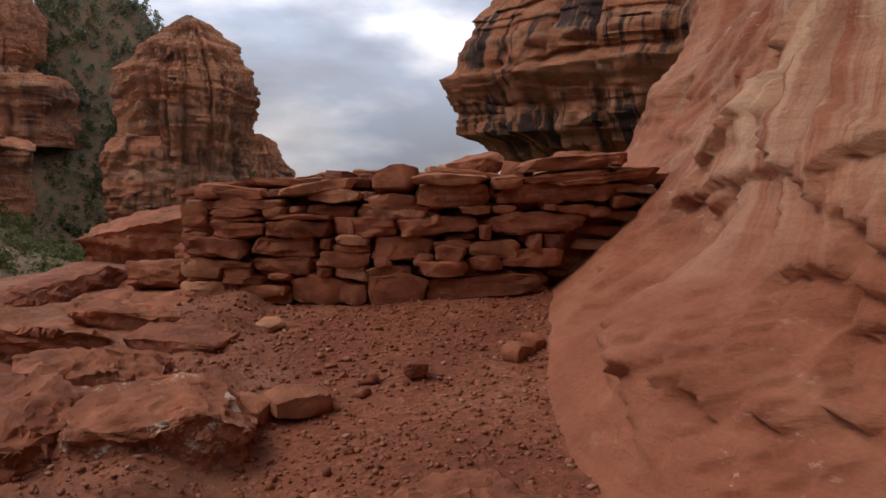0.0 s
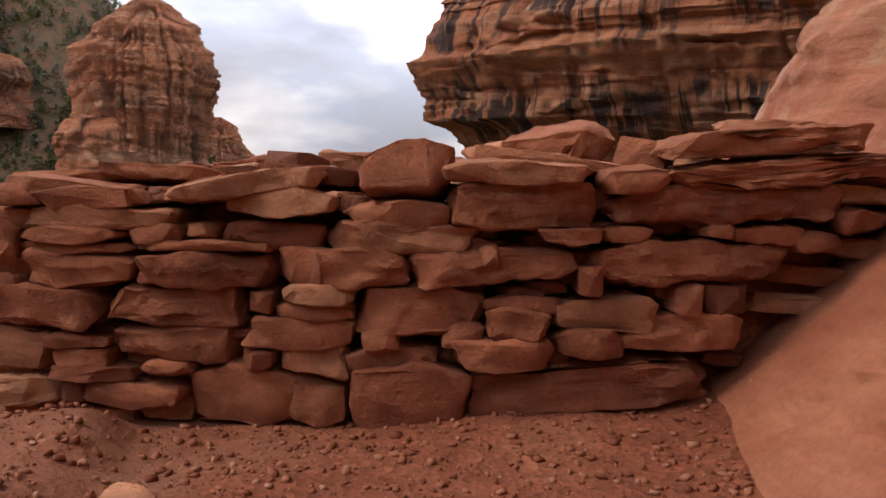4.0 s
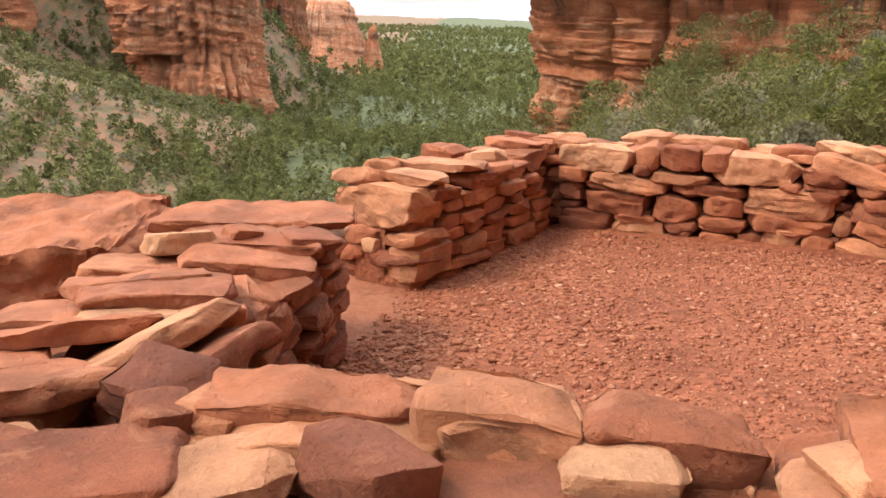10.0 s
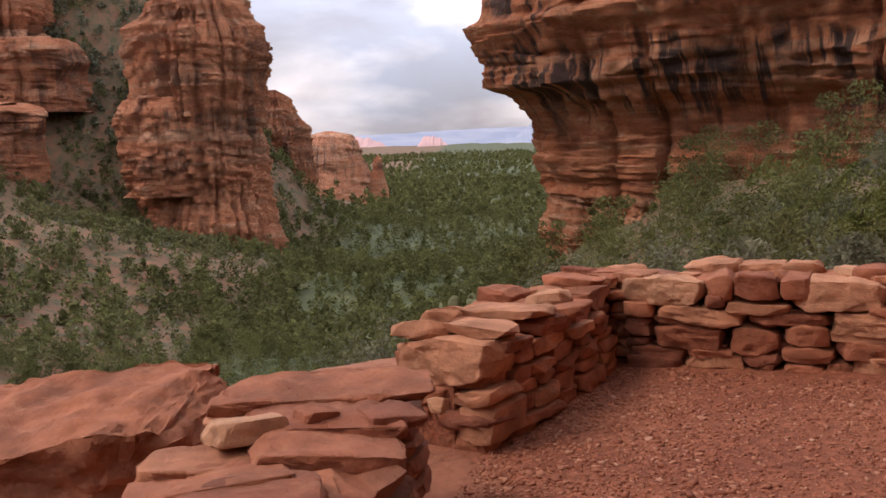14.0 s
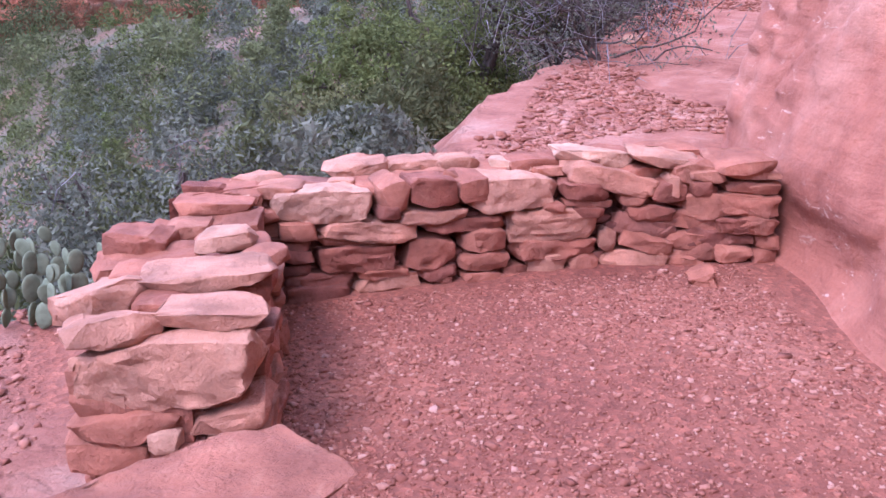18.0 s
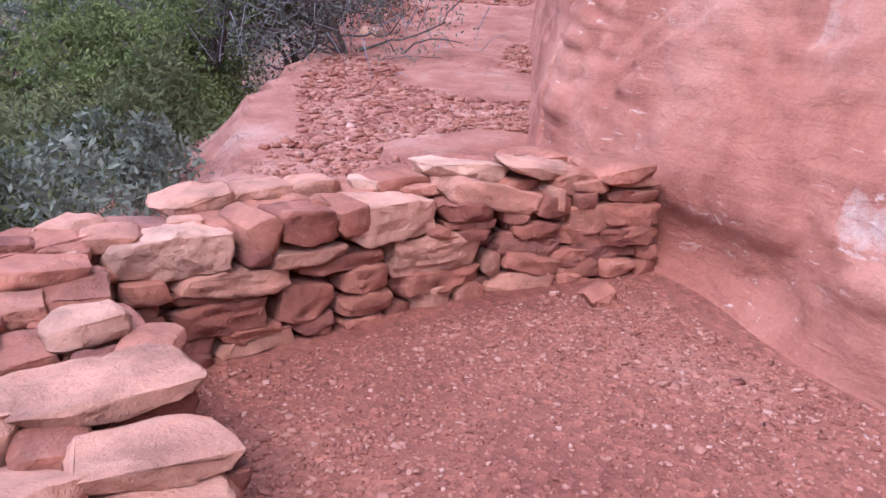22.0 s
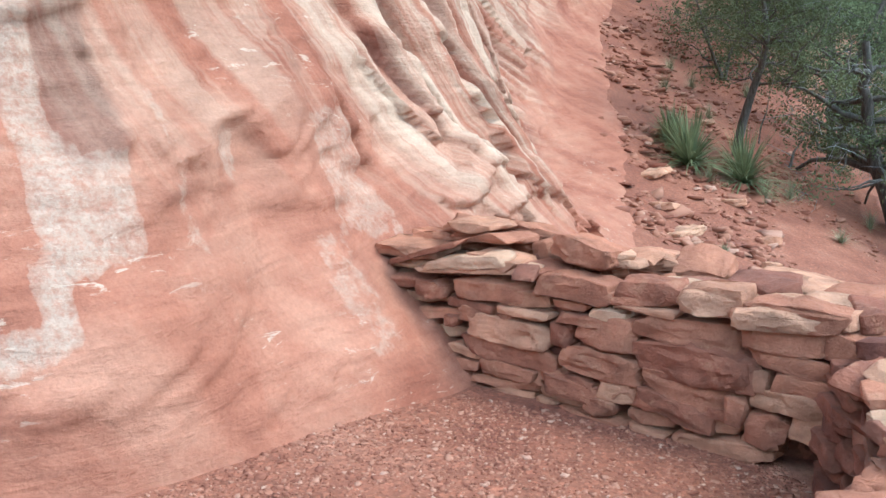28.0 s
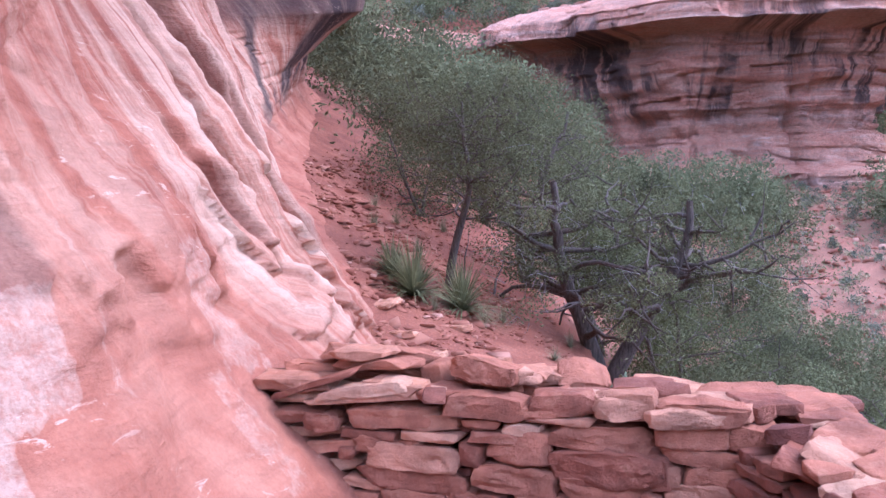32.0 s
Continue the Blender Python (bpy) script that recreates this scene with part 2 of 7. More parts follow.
def dirt_material():
    """Red gravelly soil near by, scrubby tan and rusty slopes farther off."""
    m, n, l, b = material("red_gravel_soil", 0.95)
    c = coords(n)
    at = n.new("ShaderNodeAttribute")
    at.attribute_name = "wild"
    rk = n.new("ShaderNodeAttribute")
    rk.attribute_name = "bare"
    soil = n_ramp(n, l, n_noise(n, l, c, 1.3, 6, 0.6), (0.3, (0.18, 0.055, 0.03)), (0.55, (0.258, 0.088, 0.047)), (0.75, (0.325, 0.13, 0.075)))
    vor = n.new("ShaderNodeTexVoronoi")
    vor.inputs["Scale"].default_value = 42.0
    l.new(c, vor.inputs["Vector"])
    peb = n_ramp(n, l, vor.outputs["Color"], (0.0, 0.6), (0.75, 1.15), (1.0, 1.75))
    soil = n_mix(n, l, 0.7, soil, peb, "MULTIPLY")
    fine = n_noise(n, l, c, 90.0, 4, 0.7)
    soil = n_mix(n, l, 0.5, soil, n_ramp(n, l, fine, (0.3, 0.6), (0.7, 1.25)), "MULTIPLY")
    rock = n_ramp(n, l, n_noise(n, l, c, 2.2, 8, 0.62, 0.3), (0.3, (0.33, 0.115, 0.066)), (0.5, (0.47, 0.19, 0.112)), (0.7, (0.57, 0.30, 0.195)))
    rock = n_mix(n, l, 0.5, rock, n_ramp(n, l, n_noise(n, l, c, 30.0, 6, 0.7), (0.3, 0.65), (0.7, 1.2)), "MULTIPLY")
    split = n_noise(n, l, c, 1.1, 8, 0.6, 1.2)
    seam = n_ramp(n, l, n_math(n, l, "ABSOLUTE", n_math(n, l, "SUBTRACT", split, 0.5)), (0.0, 1.0), (0.014, 0.0))
    rock = n_mix(n, l, n_math(n, l, "MULTIPLY", seam, 0.4), rock, (0.1, 0.035, 0.02))
    near = n_mix(n, l, rk.outputs["Fac"], soil, rock)
    scrub = n_ramp(n, l, n_noise(n, l, c, 0.35, 8, 0.7), (0.38, (0.07, 0.072, 0.038)), (0.47, (0.125, 0.088, 0.052)), (0.56, (0.18, 0.095, 0.057)), (0.68, (0.23, 0.09, 0.052)))
    wd = n.new("ShaderNodeAttribute")
    wd.attribute_name = "wood"
    litter = n_ramp(n, l, n_noise(n, l, c, 0.09, 9, 0.75), (0.38, (0.045, 0.06, 0.03)), (0.52, (0.07, 0.088, 0.042)), (0.68, (0.1, 0.1, 0.055)))
    scrub = n_mix(n, l, wd.outputs["Fac"], scrub, litter)
    col = n_mix(n, l, at.outputs["Fac"], near, scrub)
    l.new(col, b.inputs["Base Color"])
    k = n_bump(n, l, b, vor.outputs["Distance"], 0.5, 0.012)
    flake = n_noise(n, l, n_map(n, l, c, (1, 1, 5), (0.2, 0.1, 0)), 3.2, 10, 0.74, 0.5)
    k = n_bump(n, l, b, n_math(n, l, "MULTIPLY", flake, rk.outputs["Fac"]), 1.0, 0.1, k)
    k = n_bump(n, l, b, n_noise(n, l, c, 9.0, 8, 0.65), 0.7, 0.03, k)
    n_bump(n, l, b, fine, 0.4, 0.006, k)
    return m


M_DIRT = dirt_material()


def rockface_material():
    """Smooth alcove sandstone, streaked along its flow lines with pale and grey mineral stains."""
    m, n, l, b = material("alcove_sandstone", 0.9)
    uv, c = coords(n, "UV"), coords(n)
    base = n_ramp(n, l, n_noise(n, l, c, 1.1, 8, 0.65, 0.4), (0.34, (0.25, 0.077, 0.041)), (0.5, (0.35, 0.122, 0.067)), (0.66, (0.44, 0.185, 0.108)))
    streak = n_noise(n, l, n_map(n, l, uv, (3.4, 0.3, 1)), 1.0, 8, 0.68, 0.35)
    up = n.new("ShaderNodeAttribute")
    up.attribute_name = "wash"
    wash = n_math(n, l, "MULTIPLY", n_ramp(n, l, streak, (0.42, 0.0), (0.56, 1.0)), up.outputs["Fac"])
    col = n_mix(n, l, n_math(n, l, "MULTIPLY", wash, 0.72), base, (0.58, 0.375, 0.245))
    patchy = n_noise(n, l, n_map(n, l, uv, (1.3, 0.6, 1), loc=(4.2, 1.7, 0)), 1.3, 9, 0.66, 0.7)
    white = n_ramp(n, l, patchy, (0.57, 0.0), (0.62, 1.0))
    col = n_mix(n, l, n_math(n, l, "MULTIPLY", white, n_math(n, l, "MULTIPLY", up.outputs["Fac"], 0.42)), col, (0.60, 0.42, 0.28))
    grey = n_ramp(n, l, n_noise(n, l, n_map(n, l, uv, (2.4, 0.22, 1), loc=(9.1, 3.7, 0)), 1.0, 7, 0.66, 0.3), (0.62, 0.0), (0.67, 1.0))
    col = n_mix(n, l, n_math(n, l, "MULTIPLY", grey, n_math(n, l, "MULTIPLY", up.outputs["Fac"], 0.18)), col, (0.25, 0.19, 0.17))
    st, so = n.new("ShaderNodeAttribute"), n.new("ShaderNodeAttribute")
    st.attribute_name, so.attribute_name = "stain", "streak_shade"
    mott = n_noise(n, l, c, 11.0, 8, 0.7)
    ragged = n_math(n, l, "ADD", st.outputs["Fac"], n_math(n, l, "MULTIPLY", n_math(n, l, "SUBTRACT", mott, 0.5), 1.3))
    crust = n_ramp(n, l, ragged, (0.4, 0.0), (0.52, 0.45), (1.1, 1.0))
    crust = n_math(n, l, "MULTIPLY", crust, n_ramp(n, l, n_noise(n, l, c, 26.0, 6, 0.7), (0.34, 0.25), (0.56, 1.0)))
    # dark mineral streaks together with painted shade, both mixed into the colour
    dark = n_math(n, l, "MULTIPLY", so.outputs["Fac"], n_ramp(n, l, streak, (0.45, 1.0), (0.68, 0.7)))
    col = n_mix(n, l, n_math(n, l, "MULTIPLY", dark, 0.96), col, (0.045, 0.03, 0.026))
    col = n_mix(n, l, n_math(n, l, "MULTIPLY", crust, 0.62), col, (0.52, 0.37, 0.26))
    fleck = n_noise(n, l, n_map(n, l, c, (6, 6, 22)), 1.0, 8, 0.72, 0.6)
    some = n_ramp(n, l, n_noise(n, l, c, 0.9, 3, 0.5), (0.5, 0.0), (0.62, 1.0))
    col = n_mix(n, l, n_math(n, l, "MULTIPLY", n_ramp(n, l, fleck, (0.6, 0.0), (0.63, 0.7)), some), col, (0.62, 0.42, 0.29))
    shift = n.new("ShaderNodeTexNoise")
    shift.inputs["Scale"].default_value, shift.inputs["Detail"].default_value = 2.2, 6.0
    l.new(c, shift.inputs["Vector"])
    bent = n_mix(n, l, 0.22, n_map(n, l, c, (1, 1, 0.7), (0.4, 0.3, 0.0)), shift.outputs["Color"])
    cell = n.new("ShaderNodeTexVoronoi")
    cell.feature = "DISTANCE_TO_EDGE"
    cell.inputs["Scale"].default_value = 1.5
    l.new(bent, cell.inputs["Vector"])
    few = n_ramp(n, l, n_noise(n, l, c, 0.9, 4, 0.5), (0.58, 0.0), (0.66, 1.0))
    vein = n_math(n, l, "MULTIPLY", n_ramp(n, l, cell.outputs["Distance"], (0.0, 1.0), (0.009, 0.0)), few)
    col = n_mix(n, l, n_math(n, l, "MULTIPLY", vein, 0.2), col, (0.12, 0.042, 0.025))
    bed = n_noise(n, l, n_map(n, l, c, (1.2, 1.2, 11), (0.12, 0.1, 0)), 1.3, 9, 0.72, 0.8)
    col = n_mix(n, l, 0.5, col, n_ramp(n, l, bed, (0.32, 0.68), (0.6, 1.12)), "MULTIPLY")
    fine = n_noise(n, l, c, 55.0, 6, 0.72)
    col = n_mix(n, l, 0.4, col, n_ramp(n, l, fine, (0.3, 0.6), (0.7, 1.25)), "MULTIPLY")
    l.new(col, b.inputs["Base Color"])
    k = n_bump(n, l, b, streak, 0.3, 0.025)
    k = n_bump(n, l, b, bed, 0.35, 0.03, k)
    lips = n_ramp(n, l, n_noise(n, l, n_map(n, l, c, (3.2, 3.2, 9.0), (0.15, 0.1, 0.0)), 1.0, 9, 0.62, 0.4), (0.46, 0.0), (0.53, 1.0))
    lips2 = n_ramp(n, l, n_noise(n, l, n_map(n, l, c, (9, 9, 20), (0.1, 0.2, 0.0)), 1.0, 8, 0.62, 0.4), (0.45, 0.0), (0.52, 1.0))
    k = n_bump(n, l, b, n_math(n, l, "SUBTRACT", lips, vein), 0.35, 0.02, k)
    k = n_bump(n, l, b, lips2, 0.22, 0.01, k)
    k = n_bump(n, l, b, n_noise(n, l, c, 22.0, 8, 0.72), 0.6, 0.015, k)
    n_bump(n, l, b, fine, 0.4, 0.006, k)
    return m


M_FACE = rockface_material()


RED_BEDS = ((0.33, 0.102, 0.052), (0.56, 0.19, 0.09), (0.62, 0.265, 0.138), (0.66, 0.44, 0.285))
FAR_BEDS = ((0.40, 0.125, 0.068), (0.60, 0.21, 0.105), (0.65, 0.27, 0.145), (0.69, 0.45, 0.3))
PINK_BEDS = ((0.53, 0.195, 0.118), (0.69, 0.285, 0.175), (0.74, 0.37, 0.24), (0.78, 0.52, 0.39))


def cliff_material(name, band_scale, dark_amount, beds, tan, cover=0.5, run=2.2):
    """Bedded cliff rock with tan ledges and dark varnish that runs down the face."""
    m, n, l, b = material(name, 0.92)
    c, uv = coords(n), coords(n, "UV")
    bed = n_noise(n, l, n_map(n, l, c, (0.5, 0.5, 2.6)), band_scale, 10, 0.74, 1.0)
    col = n_ramp(n, l, bed, (0.3, beds[0]), (0.44, beds[1]), (0.57, beds[2]), (0.7, beds[3]))
    strata = n_noise(n, l, n_map(n, l, c, (0.05, 0.05, 1.5)), band_scale, 7, 0.7, 0.25)
    col = n_mix(n, l, n_math(n, l, "MULTIPLY", n_ramp(n, l, strata, (0.52, 0.0), (0.58, 1.0)), tan), col, beds[3])
    col = n_mix(n, l, n_math(n, l, "MULTIPLY", n_ramp(n, l, strata, (0.36, 1.0), (0.41, 0.0)), 0.6), col, beds[0])
    big = n_noise(n, l, c, band_scale * 0.4, 6, 0.6)
    col = n_mix(n, l, 0.6, col, n_ramp(n, l, big, (0.3, 0.7), (0.66, 1.2)), "MULTIPLY")
    drip = n_noise(n, l, n_map(n, l, uv, (1.0, 0.1, 1)), band_scale * run, 8, 0.66, 0.3)
    patch = n_noise(n, l, n_map(n, l, uv, (0.6, 1.0, 1)), band_scale * 0.55, 5, 0.6)
    v = n.new("ShaderNodeAttribute")
    v.attribute_name = "varnish"
    f = n_math(n, l, "MULTIPLY", n_ramp(n, l, drip, (0.47, 0.0), (0.54, 1.0)), n_ramp(n, l, patch, (cover - 0.06, 0.0), (cover + 0.06, 1.0)))
    f = n_math(n, l, "MULTIPLY", f, v.outputs["Fac"])
    col = n_mix(n, l, n_math(n, l, "MULTIPLY", f, dark_amount), col, (0.055, 0.042, 0.04))
    grain = n_noise(n, l, c, band_scale * 9, 8, 0.74)
    col = n_mix(n, l, 0.55, col, n_ramp(n, l, grain, (0.3, 0.45), (0.7, 1.3)), "MULTIPLY")
    l.new(col, b.inputs["Base Color"])
    k = n_bump(n, l, b, bed, 0.9, 0.5 / band_scale)
    k = n_bump(n, l, b, strata, 0.6, 0.25 / band_scale, k)
    n_bump(n, l, b, grain, 1.0, 0.22 / band_scale, k)
    return m


M_CLIFF = cliff_material("varnished_red_cliff", 0.5, 0.92, RED_BEDS, 0.3, 0.485)
M_CLIFF_FAR = cliff_material("far_red_cliff", 0.16, 0.62, FAR_BEDS, 0.34, 0.5, 1.0)
M_CLIFF_BACK = cliff_material("pink_alcove_cliff", 0.5, 0.85, PINK_BEDS, 0.4, 0.47, 1.3)


def leaf_material(name, a, bcol, tones=1.6, rough=0.85):
    m, n, l, b = material(name, rough)
    geo = n.new("ShaderNodeNewGeometry")
    r = n_ramp(n, l, geo.outputs["Random Per Island"], (0.0, tuple(0.5 * (p + q) for p, q in zip(a, bcol))), (0.85, bcol), (1.0, tuple(min(1, x * 1.25) for x in bcol)))
    r = n_mix(n, l, 0.8, r, n_ramp(n, l, n_noise(n, l, coords(n), tones, 3, 0.6), (0.36, 0.5), (0.62, 1.25)), "MULTIPLY")
    l.new(r, b.inputs["Base Color"])
    b.inputs["Specular IOR Level"].default_value = 0.04
    thin, both = n.new("ShaderNodeBsdfTranslucent"), n.new("ShaderNodeMixShader")
    both.inputs[0].default_value = 0.28
    l.new(r, thin.inputs["Color"])
    l.new(b.outputs[0], both.inputs[1])
    l.new(thin.outputs[0], both.inputs[2])
    l.new(both.outputs[0], n["Material Output"].inputs["Surface"])
    return m


def bark_material(name, a, bcol):
    m, n, l, b = material(name, 0.95)
    c = coords(n)
    t = n_noise(n, l, n_map(n, l, c, (30, 30, 5)), 1.0, 6, 0.65)
    l.new(n_ramp(n, l, t, (0.35, a), (0.65, bcol)), b.inputs["Base Color"])
    n_bump(n, l, b, t, 0.8, 0.02)
    return m


M_OAK = leaf_material("scrub_oak_leaves", (0.06, 0.075, 0.024), (0.145, 0.165, 0.05))
M_OAK2 = leaf_material("yellowing_leaves", (0.09, 0.11, 0.04), (0.2, 0.19, 0.075))
M_JUNIPER = leaf_material("juniper_needles", (0.068, 0.074, 0.034), (0.16, 0.16, 0.076), 0.5)
M_SAGE = leaf_material("sage_leaves", (0.085, 0.095, 0.058), (0.17, 0.175, 0.115))
M_PINE = leaf_material("far_pine_needles", (0.052, 0.06, 0.024), (0.13, 0.138, 0.054), 0.14)
M_GRASS = leaf_material("dry_grass_blades", (0.17, 0.15, 0.075), (0.36, 0.31, 0.18))
M_YUCCA = leaf_material("yucca_blades", (0.09, 0.115, 0.05), (0.25, 0.25, 0.12))
M_TWIG = leaf_material("dead_grey_twigs", (0.13, 0.115, 0.105), (0.30, 0.27, 0.25))
M_BARK = bark_material("dark_bark", (0.045, 0.034, 0.026), (0.14, 0.105, 0.08))
# Leaf colour darkened to stand for the shade below the slope's edge.
M_SHADE = leaf_material("shade_dark_brush", (0.03, 0.026, 0.02), (0.07, 0.06, 0.045))
M_CACTUS = leaf_material("cactus_skin", (0.16, 0.19, 0.105), (0.25, 0.285, 0.165), 9.0)


# Aerial haze is put into the colour, and emission lifts it.
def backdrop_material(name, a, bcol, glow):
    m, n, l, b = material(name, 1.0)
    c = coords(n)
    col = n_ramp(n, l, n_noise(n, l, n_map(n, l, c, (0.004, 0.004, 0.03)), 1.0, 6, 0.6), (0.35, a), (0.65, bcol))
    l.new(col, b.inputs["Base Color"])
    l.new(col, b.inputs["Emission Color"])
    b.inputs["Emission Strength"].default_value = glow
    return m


M_HAZE_BLUE = backdrop_material("haze_blue_range", (0.15, 0.20, 0.28), (0.22, 0.26, 0.32), 0.3)
M_MESA = backdrop_material("hazed_red_mesa", (0.34, 0.22, 0.22), (0.42, 0.28, 0.27), 0.15)


# ---- the lie of the land ----
EDGE_Y = (-80, -40, -20, -12, -8, -2, 0.5, 3.5, 5, 8, 9.6, 10.1, 10.3, 10.8, 11.4, 12.4, 14, 17.3, 25, 60, 75, 110, 160, 300, 1000)
EDGE_X = (-8, 0, 2.2, 0.6, -0.5, -1.1, -1.4, -2.2, -2.8, -2.9, -2.4, -1.2, 0.3, 2.0, 3.0, 4.2, 7.6, 13.5, 18, 16, 12, 22, 60, 200, 900)
LEVEL_Y = (-40, -20, -12, -8, -3, 0, 1.5, 2.9, 4, 5.1, 5.7, 6.4, 9.6, 12, 16, 25, 40, 75, 120, 300, 1000)
LEVEL_Z = (3.0, 1.2, 0.3, -0.2, -0.35, 0.0, 0.2, 0.45, 0.66, 0.8, 0.86, 0.9, 0.93, 0.95, 0.9, -0.6, -3.4, -6.8, -12, -27, -38)
FLOOR_Y = (-140, -95, -72, -62, -50, -30, -15, 0, 20, 60, 300, 1000, 4500)
FLOOR_Z = (75, 34, 17, 3.5, 1.5, -3.0, -6.5, -12, -19, -25, -34, -40, -44)


def land(x, y, rough=True):
    """Height of the ground."""
    x, y = np.asarray(x, float), np.asarray(y, float)
    edge = np.interp(y, EDGE_Y, EDGE_X)
    level = np.interp(y, LEVEL_Y, LEVEL_Z)
    cross = np.interp(y, (-20, -8, -3, 0, 2, 5, 10, 14, 40), (0.5, 0.48, 0.34, 0.16, 0.08, 0.04, 0.06, 0.09, 0.3))
    away = edge - x
    inside = level + cross * np.clip(x, -3, 14) - 0.05 * smooth(-1.2, -3, x) * smooth(4, 7, y)
    steep = np.interp(y, (-30, -10, 0, 10, 12, 40), (0.45, 0.55, 0.75, 0.75, 0.62, 0.5))
    gentle = np.interp(y, (9.8, 10.6, 11.5, 25, 60), (0, 4, 10, 14, 0))
    s = np.clip(away, 0, None)
    ledge = inside - np.where(y > 10.2, 0.18, 0.9 - steep) * 1.2 * (1 - np.exp(-s / 1.2)) * smooth(0, 1.5, s) - steep * np.clip(s - gentle, 0, None) - 0.27 * np.minimum(s, gentle)
    bottom = np.interp(y + 24 * smooth(-22, -36, x) * smooth(-30, -50, y), FLOOR_Y, FLOOR_Z)
    foot = -36 - 0.03 * np.clip(y, -200, 900) + 14 * smooth(0, -60, y)
    d = np.clip(foot - x, 0, 260)
    rise = (0.28 * np.clip(d, 0, 60) + 0.62 * np.clip(d - 60, 0, 80) + 0.2 * np.clip(d - 140, 0, None)) * (1 - smooth(420, 850, y)) * (1 - 0.7 * smooth(-15, -55, y))
    valley = bottom + rise + 80 * np.exp(-(((x + 112) / 45) ** 2 + ((y - 314) / 34) ** 2))
    diff = ledge - valley
    z = valley + np.where(diff > 6, diff, 2.2 * np.log1p(np.exp(np.clip(diff, -30, 6) / 2.2)) * (1 - smooth(4, 6, diff)) + np.clip(diff, 0, None) * smooth(4, 6, diff))
    z = np.where(away < 0.4, np.maximum(z, inside * 1.0), z)
    if rough:
        wild = smooth(0.6, 4, away)
        far = np.hypot(x, y - 6)
        z = z + 0.035 * fbm(x * 1.1, y * 1.1, 0, 4, 3) * (1 - 0.75 * inroom(x, y)) + wild * 0.35 * fbm(x * 0.25, y * 0.25, 0, 4, 8)
        shelf = smooth(-0.6, -1.0, x + 0.25 * fbm(x * 1.3, y * 1.3, 0, 3, 12)) * smooth(2.3, 2.8, y) * smooth(5.15, 4.9, y) * smooth(-3.4, -2.4, x)
        beds = vnoise(x * 0.9 + 0.4 * y, y * 1.6 - 0.3 * x, 0, 14) * 4
        z = z + shelf * (0.05 + 0.05 * (np.floor(beds) + smooth(0.78, 1.0, beds - np.floor(beds)) - 1.0) + 0.02 * fbm(x * 4, y * 4, 0, 4, 16))
        ledge_top = smooth(-1.5, -1.75, x) * smooth(5.0, 5.6, y) * smooth(10.2, 9.6, y)
        z = z + ledge_top * (0.05 * fbm(x * 1.6, y * 1.6, 0, 5, 18) + 0.05 * smooth(0.5, 0.56, vnoise(x * 1.1 + 0.7 * y, y * 0.9, 0, 19)))
        z = z + smooth(40, 200, far) * 3.5 * fbm(x * 0.02, y * 0.02, 0, 3, 21)
    return z


def inroom(x, y):
    """1 on the trodden floor inside the walls and on the path before them."""
    a = smooth(5.2, 5.8, y) * smooth(9.8, 9.3, y) * smooth(-1.3, -0.9, x)
    return np.clip(a, 0, 1)


def build_ground():
    n, k, r = 440, 9.0, 4600.0
    u = np.sinh(np.linspace(-1, 1, n) * k) / math.sinh(k) * r
    x, y = np.meshgrid(u - 0.3, u + 6.0, indexing="ij")
    x, y = x.ravel(), y.ravel()
    z = land(x, y)
    ob = quick_mesh("ground", np.stack([x, y, z], 1), grid_quads(n, n), M_DIRT)
    away = np.interp(y, EDGE_Y, EDGE_X) - x
    attribute(ob, "wild", np.maximum(smooth(0.8, 4.5, away + 1.2 * fbm(x * 0.6, y * 0.6, 0, 3, 5)) * (1 - 0.62 * smooth(4, -8, y)), smooth(15.5, 19, y)))
    b = np.maximum(smooth(-0.7, -1.0, x + 0.25 * fbm(x * 2, y * 2, 0, 3, 2)) * smooth(1.0, 2.5, y), smooth(9.9, 10.3, y + 0.4 * fbm(x, y, 0, 3, 6)) * smooth(19, 15.5, y))
    attribute(ob, "bare", b * 0.9)
    foot = -36 - 0.03 * np.clip(y, -200, 900)
    attribute(ob, "wood", smooth(25, 110, y) * smooth(foot - 12, foot + 12, x))
    tagged(ob, "red gravelly soil and bare rock falling to a wooded canyon", "ground", kind="structure")
    return ob


build_ground()

# ---- the alcove's rock face ----
FACE_X = (17, 11.5, 9.0, 8.3, 6.7, 5.5, 4.3, 3.0, 2.25, 1.65, 1.0, 0.5, 0.43, 0.58, 0.68, 0.98, 1.12, 1.5, 1.95, 3.3, 5.5, 8.5, 12.5, 20, 46)
FACE_Y = (-29, -28.5, -26.5, -24, -16, -11, -8, -5, -2.5, -0.8, 1.0, 2.6, 3.7, 5.15, 5.8, 6.5, 7.2, 7.9, 8.5, 9.65, 10.6, 12, 13.7, 17, 23)


